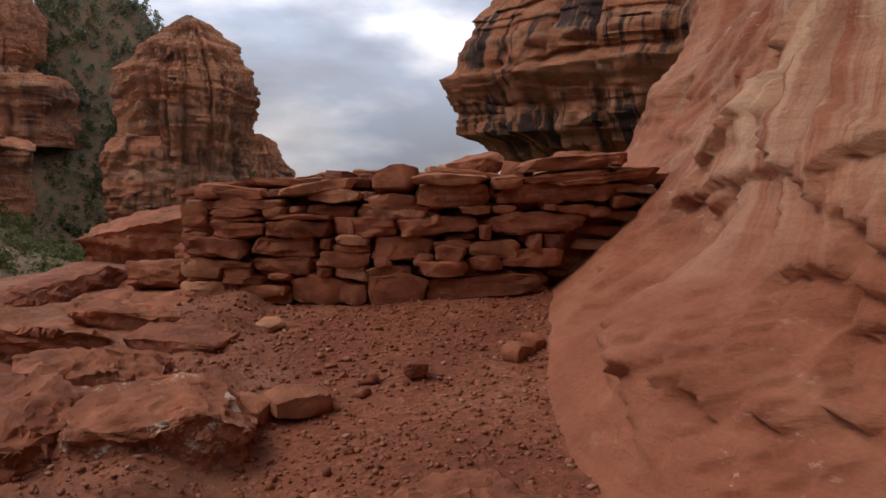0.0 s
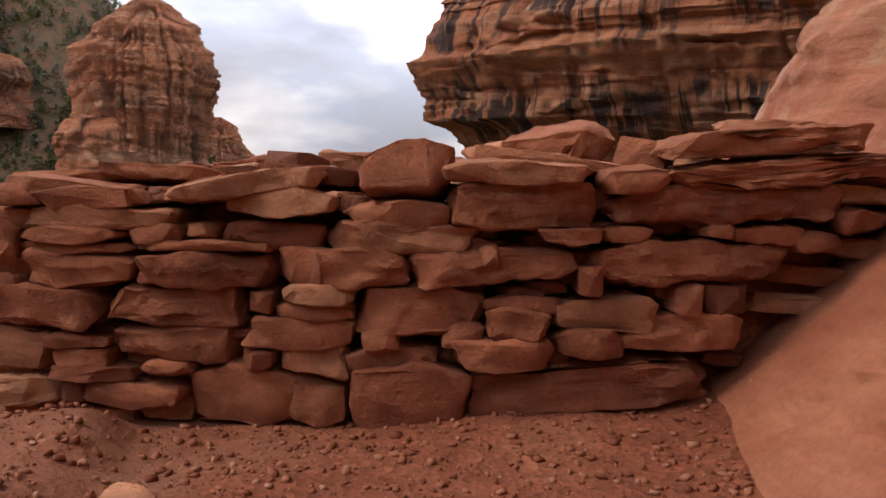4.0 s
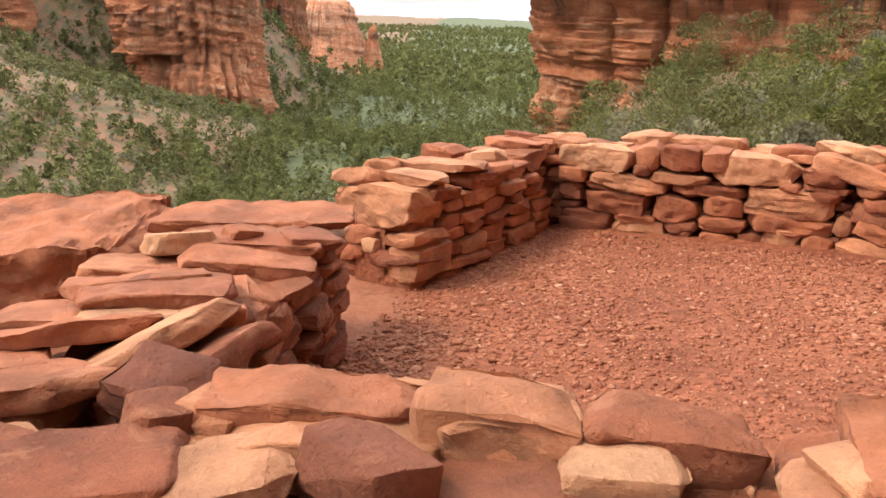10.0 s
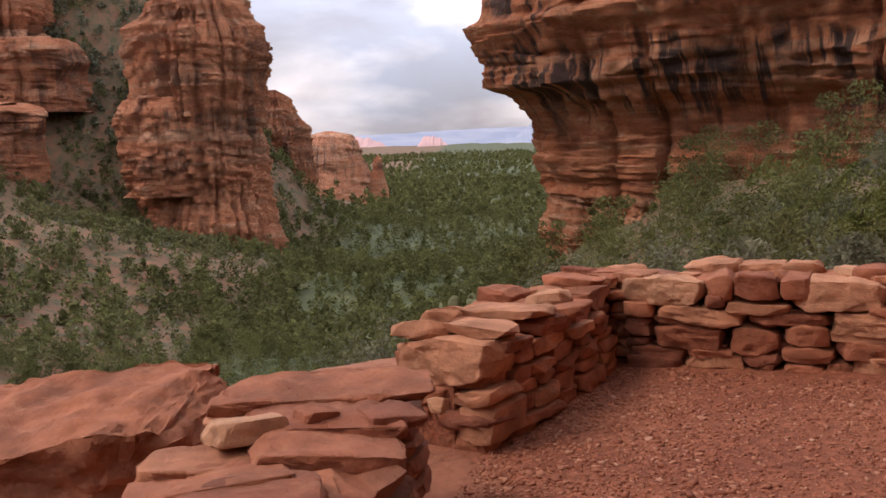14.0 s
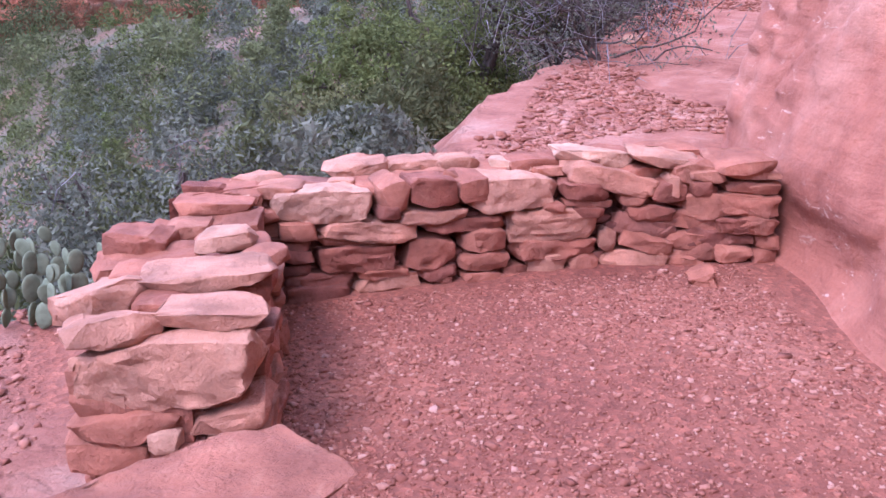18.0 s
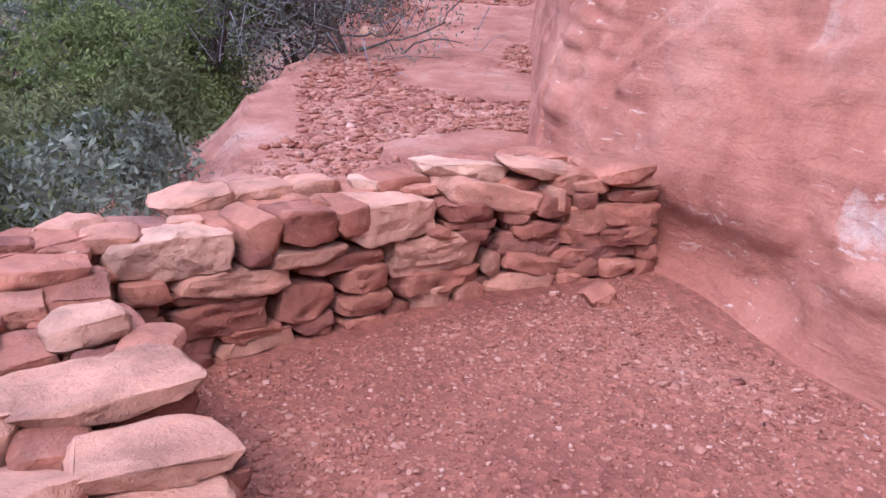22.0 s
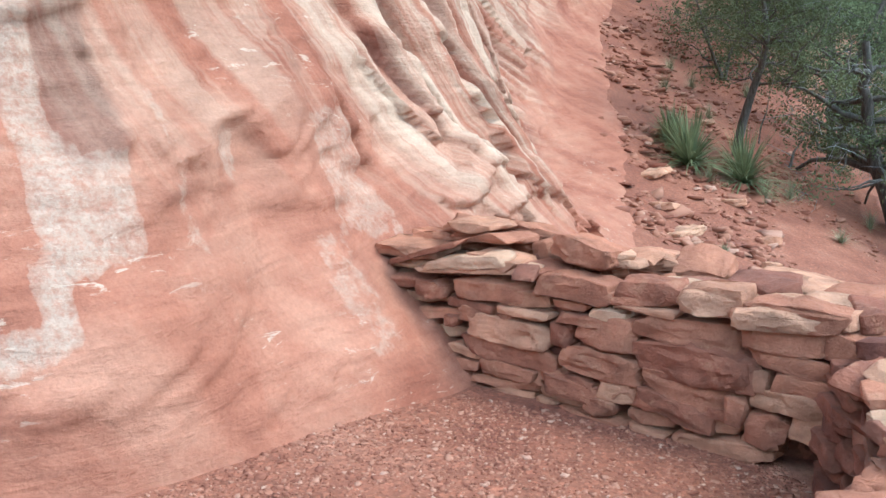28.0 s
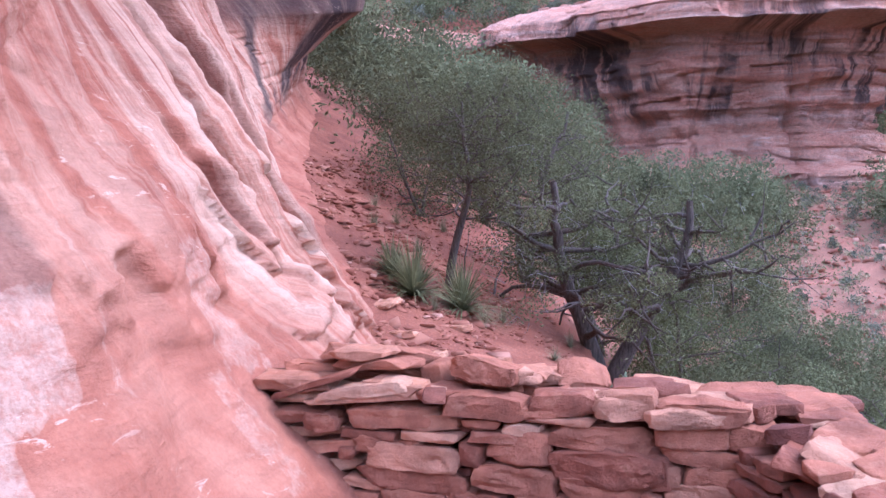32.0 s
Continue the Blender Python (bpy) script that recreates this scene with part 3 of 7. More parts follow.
def face_curve(n):
    """Places and inward normals along the foot of the rock, closer together near the walls."""
    px, py = np.array(FACE_X), np.array(FACE_Y)
    length = np.concatenate([[0], np.cumsum(np.hypot(np.diff(px), np.diff(py)))])
    fine = np.linspace(0, length[-1], 4000)
    fx, fy = np.interp(fine, length, px), np.interp(fine, length, py)
    ker = np.hanning(75) / np.hanning(75).sum()
    fx = np.convolve(np.pad(fx, 37, mode="edge"), ker, "valid")
    fy = np.convolve(np.pad(fy, 37, mode="edge"), ker, "valid")
    weight = 1.0 / (0.025 + 0.012 * np.clip(np.abs(fy - 5) - 4, 0, None))
    cum = np.concatenate([[0], np.cumsum(weight[1:])])
    pick = np.interp(np.linspace(0, cum[-1], n), cum, fine)
    x, y = np.interp(pick, fine, fx), np.interp(pick, fine, fy)
    tx, ty = np.gradient(x), np.gradient(y)
    q = np.hypot(tx, ty)
    return pick, x, y, ty / q, -tx / q


def plates(u, v, seed):
    """Split plates of rock: each irregular cell stands out or back by its own amount (-0.5..0.5)."""
    u = u + 0.35 * fbm(u * 1.1, v * 1.1, 0, 4, seed + 5)
    v = v + 0.35 * fbm(u * 1.1, v * 1.1, 0, 4, seed + 6)
    iu, iv = np.floor(u), np.floor(v)
    best, val = np.full(u.shape, 9.0), np.zeros(u.shape)
    zero = np.zeros(u.shape)
    for a in (-1, 0, 1):
        for e in (-1, 0, 1):
            cu, cv = iu + a, iv + e
            dist = (cu + hash3(cu, cv, zero, seed) - u) ** 2 + (cv + hash3(cu, cv, zero, seed + 1) - v) ** 2
            near = dist < best
            best = np.where(near, dist, best)
            val = np.where(near, hash3(cu, cv, zero, seed + 2) - 0.5, val)
    return val


def build_face():
    nu, heights = 900, np.concatenate([np.linspace(-0.7, 0, 6)[:-1], np.linspace(0, 3.6, 120)[:-1], np.linspace(3.6, 11, 70)])
    s, x, y, nx, ny = face_curve(nu)
    nv = len(heights)
    h = np.repeat(heights[None, :], nu, 0)
    S, X, Y, NX, NY = (np.repeat(a[:, None], nv, 1) for a in (s, x, y, nx, ny))
    zb = land(x, y, False)[:, None] - 0.02
    # From about 5 m up, an added unseen overhang shades the ground below.
    fore = np.interp(h, (-0.7, 0, 0.3, 0.6, 1, 2, 3, 4.5, 6, 8, 10, 11), (-0.3, 0, 0.2, 0.4, 0.58, 0.9, 1.15, 1.45, 1.3, 0.2, -1.6, -2.4))
    wave = np.interp(h, (-0.7, 0, 0.5, 1, 2, 3, 3.6, 4.5, 6, 11), (-0.5, 0, 0.5, 0.75, 0.5, -0.6, -1.5, -1.7, -1.0, 2.5))
    foot = np.interp(h, (-0.7, 0, 0.15, 0.35, 0.6, 0.9, 1.3, 2), (0.0, 0.0, -0.06, -0.13, -0.15, -0.08, 0.0, 0.0)) * smooth(5.5, 6.1, Y) * smooth(8.0, 7.3, Y)
    foot = foot + 0.5 * smooth(0, 0.55, h) * smooth(1.5, -1, Y) * smooth(-13, -8, Y)
    back = smooth(-11, -17, Y)
    scale = np.interp(Y, (-8, -4, -1, 1, 3, 4.2, 5.0, 5.8, 6.4, 6.9, 7.6, 8.4, 9.4, 30), (1.5, 1.85, 1.8, 1.7, 1.62, 1.65, 1.75, 1.72, 1.38, 0.92, 0.85, 0.75, 0.25, 0.35))
    d = fore * scale * (1 - back) + wave * back + foot
    d = d + 0.05 * fbm(S * 0.9, h * 0.9, 0, 5, 31) * (0.4 + 0.6 * smooth(0, 0.8, h))
    d = d + 0.12 * fbm(S * 0.25, h * 0.3, 0, 2, 37) * smooth(0.2, 2, h)
    # broken shallow ledges of the lower face
    lean_h = h + 0.22 * S + 0.25 * fbm(S * 0.8, h * 0.8, 0, 3, 61)
    shelf = vnoise(S * 0.7, lean_h * 2.3, 0, 62) * 5
    shelf = np.floor(shelf) + smooth(0.8, 1.0, shelf - np.floor(shelf))
    d = d + 0.035 * (shelf - 2.0) * smooth(0.15, 0.5, h) * smooth(3.6, 2.6, h) * smooth(3.0, 4.5, Y) * smooth(10.5, 9.0, Y)
    # erosion ribs that follow the flow of the stone
    sweep = np.interp(y, (-24, -8, -3, 1, 5.5, 8), (1.0, 3.0, 3.6, 3.0, 1.7, 1.15))[:, None]
    flow = S - sweep * np.log1p(np.clip(h, 0, None))
    bend = 0.3 * fbm(S * 1.2, h * 0.7, 0, 3, 40)
    ribs = smooth(0.7, 1.6, h) * smooth(5.6, 4.2, Y) * smooth(-9, -5, Y)
    groove = np.clip(1 - np.abs(vnoise(flow * 3.3 + bend, h * 0.28, 0, 41) - 0.5) * 9, 0, 1) ** 1.4
    d = d + ribs * (0.17 * groove + 0.12 * (vnoise(flow * 5.5 + bend, h * 0.2, 0, 42) - 0.5))
    d = d + 0.2 * (vnoise(flow * 1.3, h * 0.2, 0, 43) - 0.5) * smooth(6.6, 3, Y) * smooth(0.3, 1.2, h)
    split = np.clip(1 - np.abs(vnoise(flow * 1.5 + bend, h * 0.5, 0, 44) - 0.5) * 22, 0, 1) * smooth(0.5, 0.62, vnoise(S * 0.8, h * 0.9, 0, 45))
    d = d + 0.12 * split * smooth(0.5, 1.0, h) * smooth(5.9, 5.2, Y)
    # bedding ledges low on the face, coarser towards the far end
    led = vnoise(S * 1.2, h * 8 + 1.5 * vnoise(S * 0.8, h * 0.5, 0, 46), 0, 47)
    led = led + 0.6 * (vnoise(S * 3.2, h * 19 + 2 * vnoise(S, h, 0, 48), 0, 49) - 0.5)
    d = d + (1 - 0.6 * smooth(6.5, 7.5, Y)) * (0.03 * (led - 0.5) + 0.06 * np.clip(led - 0.66, 0, 1)) * smooth(0, 0.4, h) * smooth(3.0, 1.6, h)
    pit = vnoise(S * 7, h * 14, 0, 53)
    d = d + 0.04 * np.clip(pit - 0.6, 0, 1) * smooth(8.2, 9.2, Y) * smooth(0, 0.3, h)
    # one long crack that runs up beside the far wall, and a slanting ledge
    d = d + 0.16 * np.exp(-((S - np.interp(9.62, y, s) - 0.10 * (h - 0.4)) / 0.05) ** 2) * smooth(0.1, 0.4, h) * smooth(3, 1.5, h)
    d = d + 0.008 * fbm(S * 5, h * 5, 0, 5, 59)
    d = d + 0.18 * np.exp(-((h - 0.12) / 0.22) ** 2) * np.exp(-((Y - 8.25) / 0.42) ** 2)
    step = np.round(vnoise(S * 1.1 + 0.6 * h, h * 2.6 - 0.5 * S, 0, 57) * 4) / 4 - 0.5
    d = d + 0.3 * step * smooth(0.05, 0.3, h) * smooth(1.5, 0.9, h) * smooth(5.3, 4.6, Y) * smooth(0.5, 2, Y)
    d = d + plates(S * 1.5 + 0.5 * h, h * 2.0 - 0.35 * S, 58) * (0.13 * smooth(5.3, 4.6, Y) * smooth(-1, 1, Y) + 0.05 * smooth(5.2, 6, Y) * smooth(9.8, 9.0, Y)) * smooth(0.02, 0.2, h) * smooth(2.4, 1.6, h)
    lip = h - (0.3 + 0.08 * (3.3 - Y))
    d = d - 0.09 * smooth(0, 0.035, lip) * smooth(0.42, 0.1, lip) * smooth(2.6, 2.8, Y) * smooth(3.9, 3.6, Y)
    d = d + 0.14 * np.exp(-(((Y - 6.42) / 0.15) ** 2 + ((h - 1.12) / 0.13) ** 2) ** 2) - 0.05 * np.exp(-((Y - 6.42) / 0.2) ** 2 - ((h - 1.32) / 0.06) ** 2)
    pock = vnoise(S * 3.2, h * 3.0, 0, 63)
    d = d + 0.12 * np.clip(pock - 0.78, 0, 1) * smooth(0.8, 1.5, h) * smooth(2.0, 1.0, Y)
    px, py, pz = X + NX * d, Y + NY * d, zb + h
    # the top of the rock goes back from the rim
    for k, (go, up) in enumerate(((2.5, 0.9), (9.0, 2.0), (26.0, 1.0))):
        px = np.concatenate([px, px[:, -1:] + go * NX[:, :1]], 1)
        py = np.concatenate([py, py[:, -1:] + go * NY[:, :1] * 0.5], 1)
        pz = np.concatenate([pz, pz[:, -1:] + up], 1)
    nv2 = nv + 3
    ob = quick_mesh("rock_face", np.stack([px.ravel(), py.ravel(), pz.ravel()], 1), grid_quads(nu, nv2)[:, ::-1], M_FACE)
    hh = np.concatenate([h, h[:, -1:] + 1, h[:, -1:] + 2, h[:, -1:] + 3], 1)
    S2 = np.repeat(s[:, None], nv2, 1)
    uv_from(ob, (S2 - sweep * np.log1p(np.clip(hh, 0, None))).ravel(), hh.ravel())
    Y2 = np.repeat(y[:, None], nv2, 1)
    groove2 = np.concatenate([groove * ribs, np.zeros((nu, 3))], 1)
    wash = smooth(0.55, 1.6, hh + 0.4 * fbm(S2 * 0.9, hh * 0.5, 0, 3, 61)) * smooth(9.6, 7.4, Y2)
    attribute(ob, "wash", (np.clip(wash * (0.5 + 0.5 * smooth(5.8, 4.8, Y2) * smooth(5.5, 2.2, hh)) * (1 - 0.75 * groove2), 0, 1)).ravel())
    edge = 0.05 * fbm(Y2 * 6, hh * 3, 0, 4, 71)
    at, up = Y2 - 0.08 + edge, hh + edge

    def spot(y0, y1, h0, h1):
        return smooth(y0 - 0.03, y0 + 0.03, at) * smooth(y1 + 0.03, y1 - 0.03, at) * smooth(h0 - 0.04, h0 + 0.04, up) * smooth(h1 + 0.06, h1 - 0.06, up)

    drip = spot(7.23, 7.42, 0.76, 9) + 0.8 * spot(6.99, 7.36, 0.8, 1.22) + 0.9 * spot(7.33, 7.48, 0.55, 0.84) + spot(7.38, 7.7, 0.5, 0.66)
    thin = 0.6 * spot(8.02, 8.12, 1.0, 9) + 0.6 * spot(7.55, 7.64, 1.25, 9) + 0.5 * spot(6.72, 6.8, 0.75, 1.5)
    slab = 0.55 * spot(5.3, 5.85, 0.66, 1.35) + 0.48 * spot(5.85, 6.12, 0.22, 0.74) + 0.75 * spot(6.28, 6.44, 0.98, 1.2)
    attribute(ob, "stain", np.clip(drip + thin + slab, 0, 1).ravel())
    # Mineral streaks and stripes, plus painted shade under the overhang and in grooves.
    streak_shade = spot(6.98, 7.24, 1.15, 9) + 0.7 * spot(7.66, 7.78, 1.4, 9)
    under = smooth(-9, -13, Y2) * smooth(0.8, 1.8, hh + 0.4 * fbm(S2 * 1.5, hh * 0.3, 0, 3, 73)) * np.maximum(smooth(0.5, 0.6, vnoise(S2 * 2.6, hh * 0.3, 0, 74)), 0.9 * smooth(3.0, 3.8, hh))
    attribute(ob, "streak_shade", np.clip(0.42 * streak_shade + under + 0.4 * groove2, 0, 1).ravel())
    tagged(ob, "smooth red sandstone alcove wall with pale mineral streaks", "rock face", kind="structure")


build_face()


# ---- stones ----
def stone_mesh(name, l, d, h, rng, blocky=3.4, wear=0.10, mat=None):
    """A split slab of l x d x h metres about its middle: an angular block with uneven faces, thinner ends and worn arrises."""
    pts = []
    ends = {-1: rng.uniform(0.5, 1.0), 1: rng.uniform(0.5, 1.0)}
    for sx in (-1, 1):
        for sy in (-1, 1):
            for sz in (-1, 1):
                pts.append((sx * rng.uniform(0.74, 1.0), sy * rng.uniform(0.68, 1.0), sz * rng.uniform(0.78, 1.0) * ends[sx]))
        pts.append((sx * rng.uniform(0.96, 1.06), rng.uniform(-0.45, 0.45), rng.uniform(-0.4, 0.4) * ends[sx]))
    for sy in (-1, 1):
        for sz in (-1, 1):
            for _ in range(3):
                pts.append((rng.uniform(-0.7, 0.7), sy * rng.uniform(0.86, 1.02), sz * rng.uniform(0.72, 1.02)))
        pts.append((rng.uniform(-0.6, 0.6), sy * rng.uniform(0.98, 1.06), rng.uniform(-0.5, 0.5)))
    for sz in (-1, 1):
        for _ in range(3):
            pts.append((rng.uniform(-0.6, 0.6), rng.uniform(-0.5, 0.5), sz * rng.uniform(0.93, 1.06)))
    bm = bmesh.new()
    for p in pts:
        bm.verts.new((p[0] * l / 2, p[1] * d / 2, p[2] * h / 2))
    out = bmesh.ops.convex_hull(bm, input=bm.verts)
    bmesh.ops.delete(bm, geom=[v for v in bm.verts if not v.link_faces], context="VERTS")
    bmesh.ops.dissolve_limit(bm, angle_limit=radians(9), verts=bm.verts, edges=bm.edges)
    bmesh.ops.bevel(bm, geom=[x for x in bm.edges if x.calc_face_angle(0) > radians(22)], offset=min(0.008, h * 0.1), segments=2, profile=0.58, affect="EDGES", clamp_overlap=True)
    if l > 0.17:
        bmesh.ops.triangulate(bm, faces=bm.faces)
        for _ in range(2 if l > 0.34 else 1):
            long = [x for x in bm.edges if x.calc_length() > 0.04]
            bmesh.ops.subdivide_edges(bm, edges=long, cuts=2, use_grid_fill=True)
        off, amp = Vector(rng.uniform(0, 50, 3)), min(0.014, h * 0.15) * (1.0 if l < 0.6 else 1.5)
        for v in bm.verts:
            q = v.co + off
            k = noise.fractal(Vector((q.x * 9, q.y * 9, q.z * 19)), 0.7, 2.1, 3)
            k = k - 1.6 * max(0.0, noise.noise(q * 7.0) - 0.22)
            k += 0.7 * round(2.5 * noise.noise(Vector((q.x * 3, q.y * 3, q.z * 45)))) / 2.5 * (1 - abs(v.normal.z))
            v.co += v.normal * k * amp
    me = bpy.data.meshes.new(name)
    bm.to_mesh(me)
    bm.free()
    me.materials.append(mat or M_STONE)
    me.polygons.foreach_set("use_smooth", [True] * len(me.polygons))
    me.set_sharp_from_angle(angle=radians(38))
    return me


def put_stone(parent, x, y, z, l, d, h, turn=0.0, tip=0.0, roll=0.0, rng=None, mat=None, wear=0.10, blocky=3.4, name="stone"):
    """One stone with its middle at x, y, z; turn about the upright, tip end up, roll over its length (degrees)."""
    ob = new(name, stone_mesh(name, l, d, h, rng, blocky, wear, mat))
    ob.parent = parent
    ob.matrix_basis = pose(x, y, z, roll, tip, turn)
    return ob


class Face:
    """A wall face along a line in the plan; out is the side from which it is seen (+1 to the left of the line)."""

    def __init__(self, points, out):
        self.p = np.array(points, float)
        self.u = np.concatenate([[0], np.cumsum(np.hypot(*np.diff(self.p, axis=0).T))])
        self.out, self.length = out, self.u[-1]

    def at(self, u, inward=0.0):
        x, y = np.interp(u, self.u, self.p[:, 0]), np.interp(u, self.u, self.p[:, 1])
        a, b = max(u - 0.08, 0), min(u + 0.08, self.length)
        dx = np.interp(b, self.u, self.p[:, 0]) - np.interp(a, self.u, self.p[:, 0])
        dy = np.interp(b, self.u, self.p[:, 1]) - np.interp(a, self.u, self.p[:, 1])
        q = math.hypot(dx, dy)
        dx, dy = dx / q, dy / q
        ox, oy = -dy * self.out, dx * self.out
        return x - ox * inward, y - oy * inward, math.degrees(math.atan2(dy, dx))


def lay(parent, face, low, high, seed, depth=0.26, batter=0.06, longest=0.48, thick=(0.04, 0.12), mat=None):
    """Dry-lays a face from the ground up, always on its lowest gap. low, high: height along the face."""
    rng = np.random.default_rng(seed)
    du = 0.02
    us = np.arange(0, face.length, du)
    prof, top = low(us).astype(float) - 0.03, high(us)
    low0 = prof.copy()
    for _ in range(900):
        room = top - prof
        cand = np.where(room > 0.035)[0]
        if not len(cand):
            break
        i = cand[np.argmin(prof[cand] - low0[cand])]
        a = b = i
        while a > 0 and abs(prof[a - 1] - prof[i]) < 0.022 and room[a - 1] > 0.02:
            a -= 1
        while b < len(us) - 1 and abs(prof[b + 1] - prof[i]) < 0.022 and room[b + 1] > 0.02:
            b += 1
        seg = (b - a + 1) * du
        w = rng.triangular(0.12, 0.24, longest)
        if seg - w < 0.1:
            w = min(seg, longest * 1.15)
        k = max(2, int(round(w / du)))
        if rng.random() < 0.5:
            a = b - k + 1 if b - k + 1 > a else a
        sl = slice(a, min(a + k, len(us)))
        w = (sl.stop - sl.start) * du
        h = min(rng.triangular(thick[0], thick[0] * 1.3, thick[1]), w * 0.42 + 0.02)
        h = min(h, float(room[sl].max()) + 0.03)
        z0 = float(prof[sl].mean())
        if w > 0.05:
            d = depth * rng.uniform(0.8, 1.15)
            um = (sl.start + sl.stop) / 2 * du
            rel = (z0 - low0[sl].mean())
            x, y, ang = face.at(um, d / 2 + rel * batter + rng.uniform(-0.025, 0.02))
            put_stone(parent, x, y, z0 + h / 2, w * rng.uniform(0.97, 1.05), d, h * rng.uniform(1.0, 1.1), ang + rng.uniform(-5, 5), rng.uniform(-2.5, 2.5), rng.uniform(-3, 3), rng, mat)
        prof[sl] = z0 + h * 0.97


def core(parent, a, b, low, high, shrink=0.12):
    """Rubble and earth inside a wall, between its two faces, as one rough body."""
    n = 24
    t = np.linspace(0, 1, n)
    fa = [np.array(a.at(v * a.length, shrink)[:2]) for v in t]
    fb = [np.array(b.at(v * b.length, shrink)[:2]) for v in t]
    verts, faces = [], []
    for i in range(n):
        z0, z1 = low, high(t[i]) if callable(high) else high
        for p in (fa[i], fb[i]):
            verts += [(p[0], p[1], z0), (p[0], p[1], z1 + 0.02 * math.sin(i * 2.3))]
    for i in range(n - 1):
        o, q = i * 4, i * 4 + 4
        faces += [(o, q, q + 1, o + 1), (o + 1, q + 1, q + 3, o + 3), (o + 3, q + 3, q + 2, o + 2)]
    faces += [(0, 1, 3, 2), ((n - 1) * 4, (n - 1) * 4 + 2, (n - 1) * 4 + 3, (n - 1) * 4 + 1)]
    mesh_object("rubble_core", verts, faces, M_DIRT, parent, smooth_shade=False)


def flat(v):
    return lambda u: np.full_like(np.asarray(u, float), v)


def line(*pairs):
    us, zs = [p[0] for p in pairs], [p[1] for p in pairs]
    return lambda u: np.interp(u, us, zs)


NEAR_OUT = Face([(-1.5, 5.2), (-0.6, 5.12), (0.3, 5.1), (1.25, 5.2)], -1)
NEAR_IN = Face([(-0.72, 5.9), (-0.3, 5.83), (0.3, 5.72), (1.15, 5.6)], 1)
SIDE_IN = Face([(-0.82, 5.95), (-1.0, 6.4), (-1.03, 6.7), (-0.95, 7.3), (-0.9, 7.76)], -1)
SIDE_OUT = Face([(-1.5, 5.2), (-1.62, 6.0), (-1.58, 7.0), (-1.42, 7.75)], 1)
LEFT_IN = Face([(-0.7, 8.36), (-0.42, 8.7), (-0.15, 9.12), (0.05, 9.54)], -1)
LEFT_OUT = Face([(-1.1, 8.66), (-0.85, 9.02), (-0.6, 9.45), (-0.3, 9.85)], 1)
LEFT_END = Face([(-1.12, 8.66), (-0.7, 8.35)], -1)
FAR_IN = Face([(0.04, 9.56), (0.6, 9.32), (1.35, 8.98), (1.95, 8.5)], -1)
FAR_OUT = Face([(-0.3, 9.9), (0.75, 9.8), (1.6, 9.4), (2.35, 8.9)], 1)


ROW_RNG = np.random.default_rng(77)


def tone(k):
    return {0: M_STONE, 1: M_STONE_PALE, -1: M_STONE_DARK}[k]


def row(parent, face, seed, *stones, depth=0.27):
    """Stones laid by hand in a face: along, height, length, thickness, tilt (degrees), tone."""
    rng = np.random.default_rng(seed)
    for u, z, l, h, tilt, k in stones:
        d = depth * rng.uniform(0.85, 1.15) * (0.62 if z > 1.42 else 1.0)
        x, y, ang = face.at(min(max(u, 0), face.length), d / 2 + rng.uniform(-0.03, 0.012))
        if u < 0 or u > face.length:
            over = u if u < 0 else u - face.length
            x, y = x + over * math.cos(radians(ang)), y + over * math.sin(radians(ang))
        put_stone(parent, x, y, z, l * 1.03, d, h * 1.08, ang + rng.uniform(-4, 4), tilt, rng.uniform(-3, 3), rng, tone(k), 0.1, 5.0)


def cap(parent, x, y, z, l, d, h, turn, tip, roll, k):
    """A loose slab on top of a wall."""
    put_stone(parent, x, y, z, l, d, h, turn + ROW_RNG.uniform(-4, 4), tip + ROW_RNG.uniform(-4, 4), roll + ROW_RNG.uniform(-4, 4), ROW_RNG, tone(k), 0.11, 4.0)


def fill(parent, face, u0, u1, z0, z1, seed):
    """Small chinking stones set back in the joints of a face."""
    rng = np.random.default_rng(seed)
    for _ in range(int((u1 - u0) * (z1 - z0) * 95)):
        u, z = rng.uniform(u0, u1), rng.uniform(z0, z1)
        l, h = rng.uniform(0.06, 0.18), rng.uniform(0.03, 0.07)
        x, y, ang = face.at(u, 0.17 + rng.uniform(-0.03, 0.03))
        put_stone(parent, x, y, z, l, 0.2, h, ang + rng.uniform(-15, 15), rng.uniform(-8, 8), 0, rng, M_STONE_DARK, 0.1, 4.0, "chink_stone")


def loose_top(parent, x0, x1, y0, y1, height, count, seed):
    """Small broken slabs tipped between the cap stones of a wall."""
    rng = np.random.default_rng(seed)
    for _ in range(count):
        x, y = rng.uniform(x0, x1), rng.uniform(y0, y1)
        l = rng.triangular(0.07, 0.12, 0.24)
        put_stone(parent, x, y, height(x) + rng.uniform(-0.02, 0.025), l, l * rng.uniform(0.5, 0.8), rng.uniform(0.03, 0.065), rng.uniform(0, 180), rng.uniform(-22, 22), rng.uniform(-22, 22), rng, tone(int(rng.choice([0, 0, 1, -1]))))


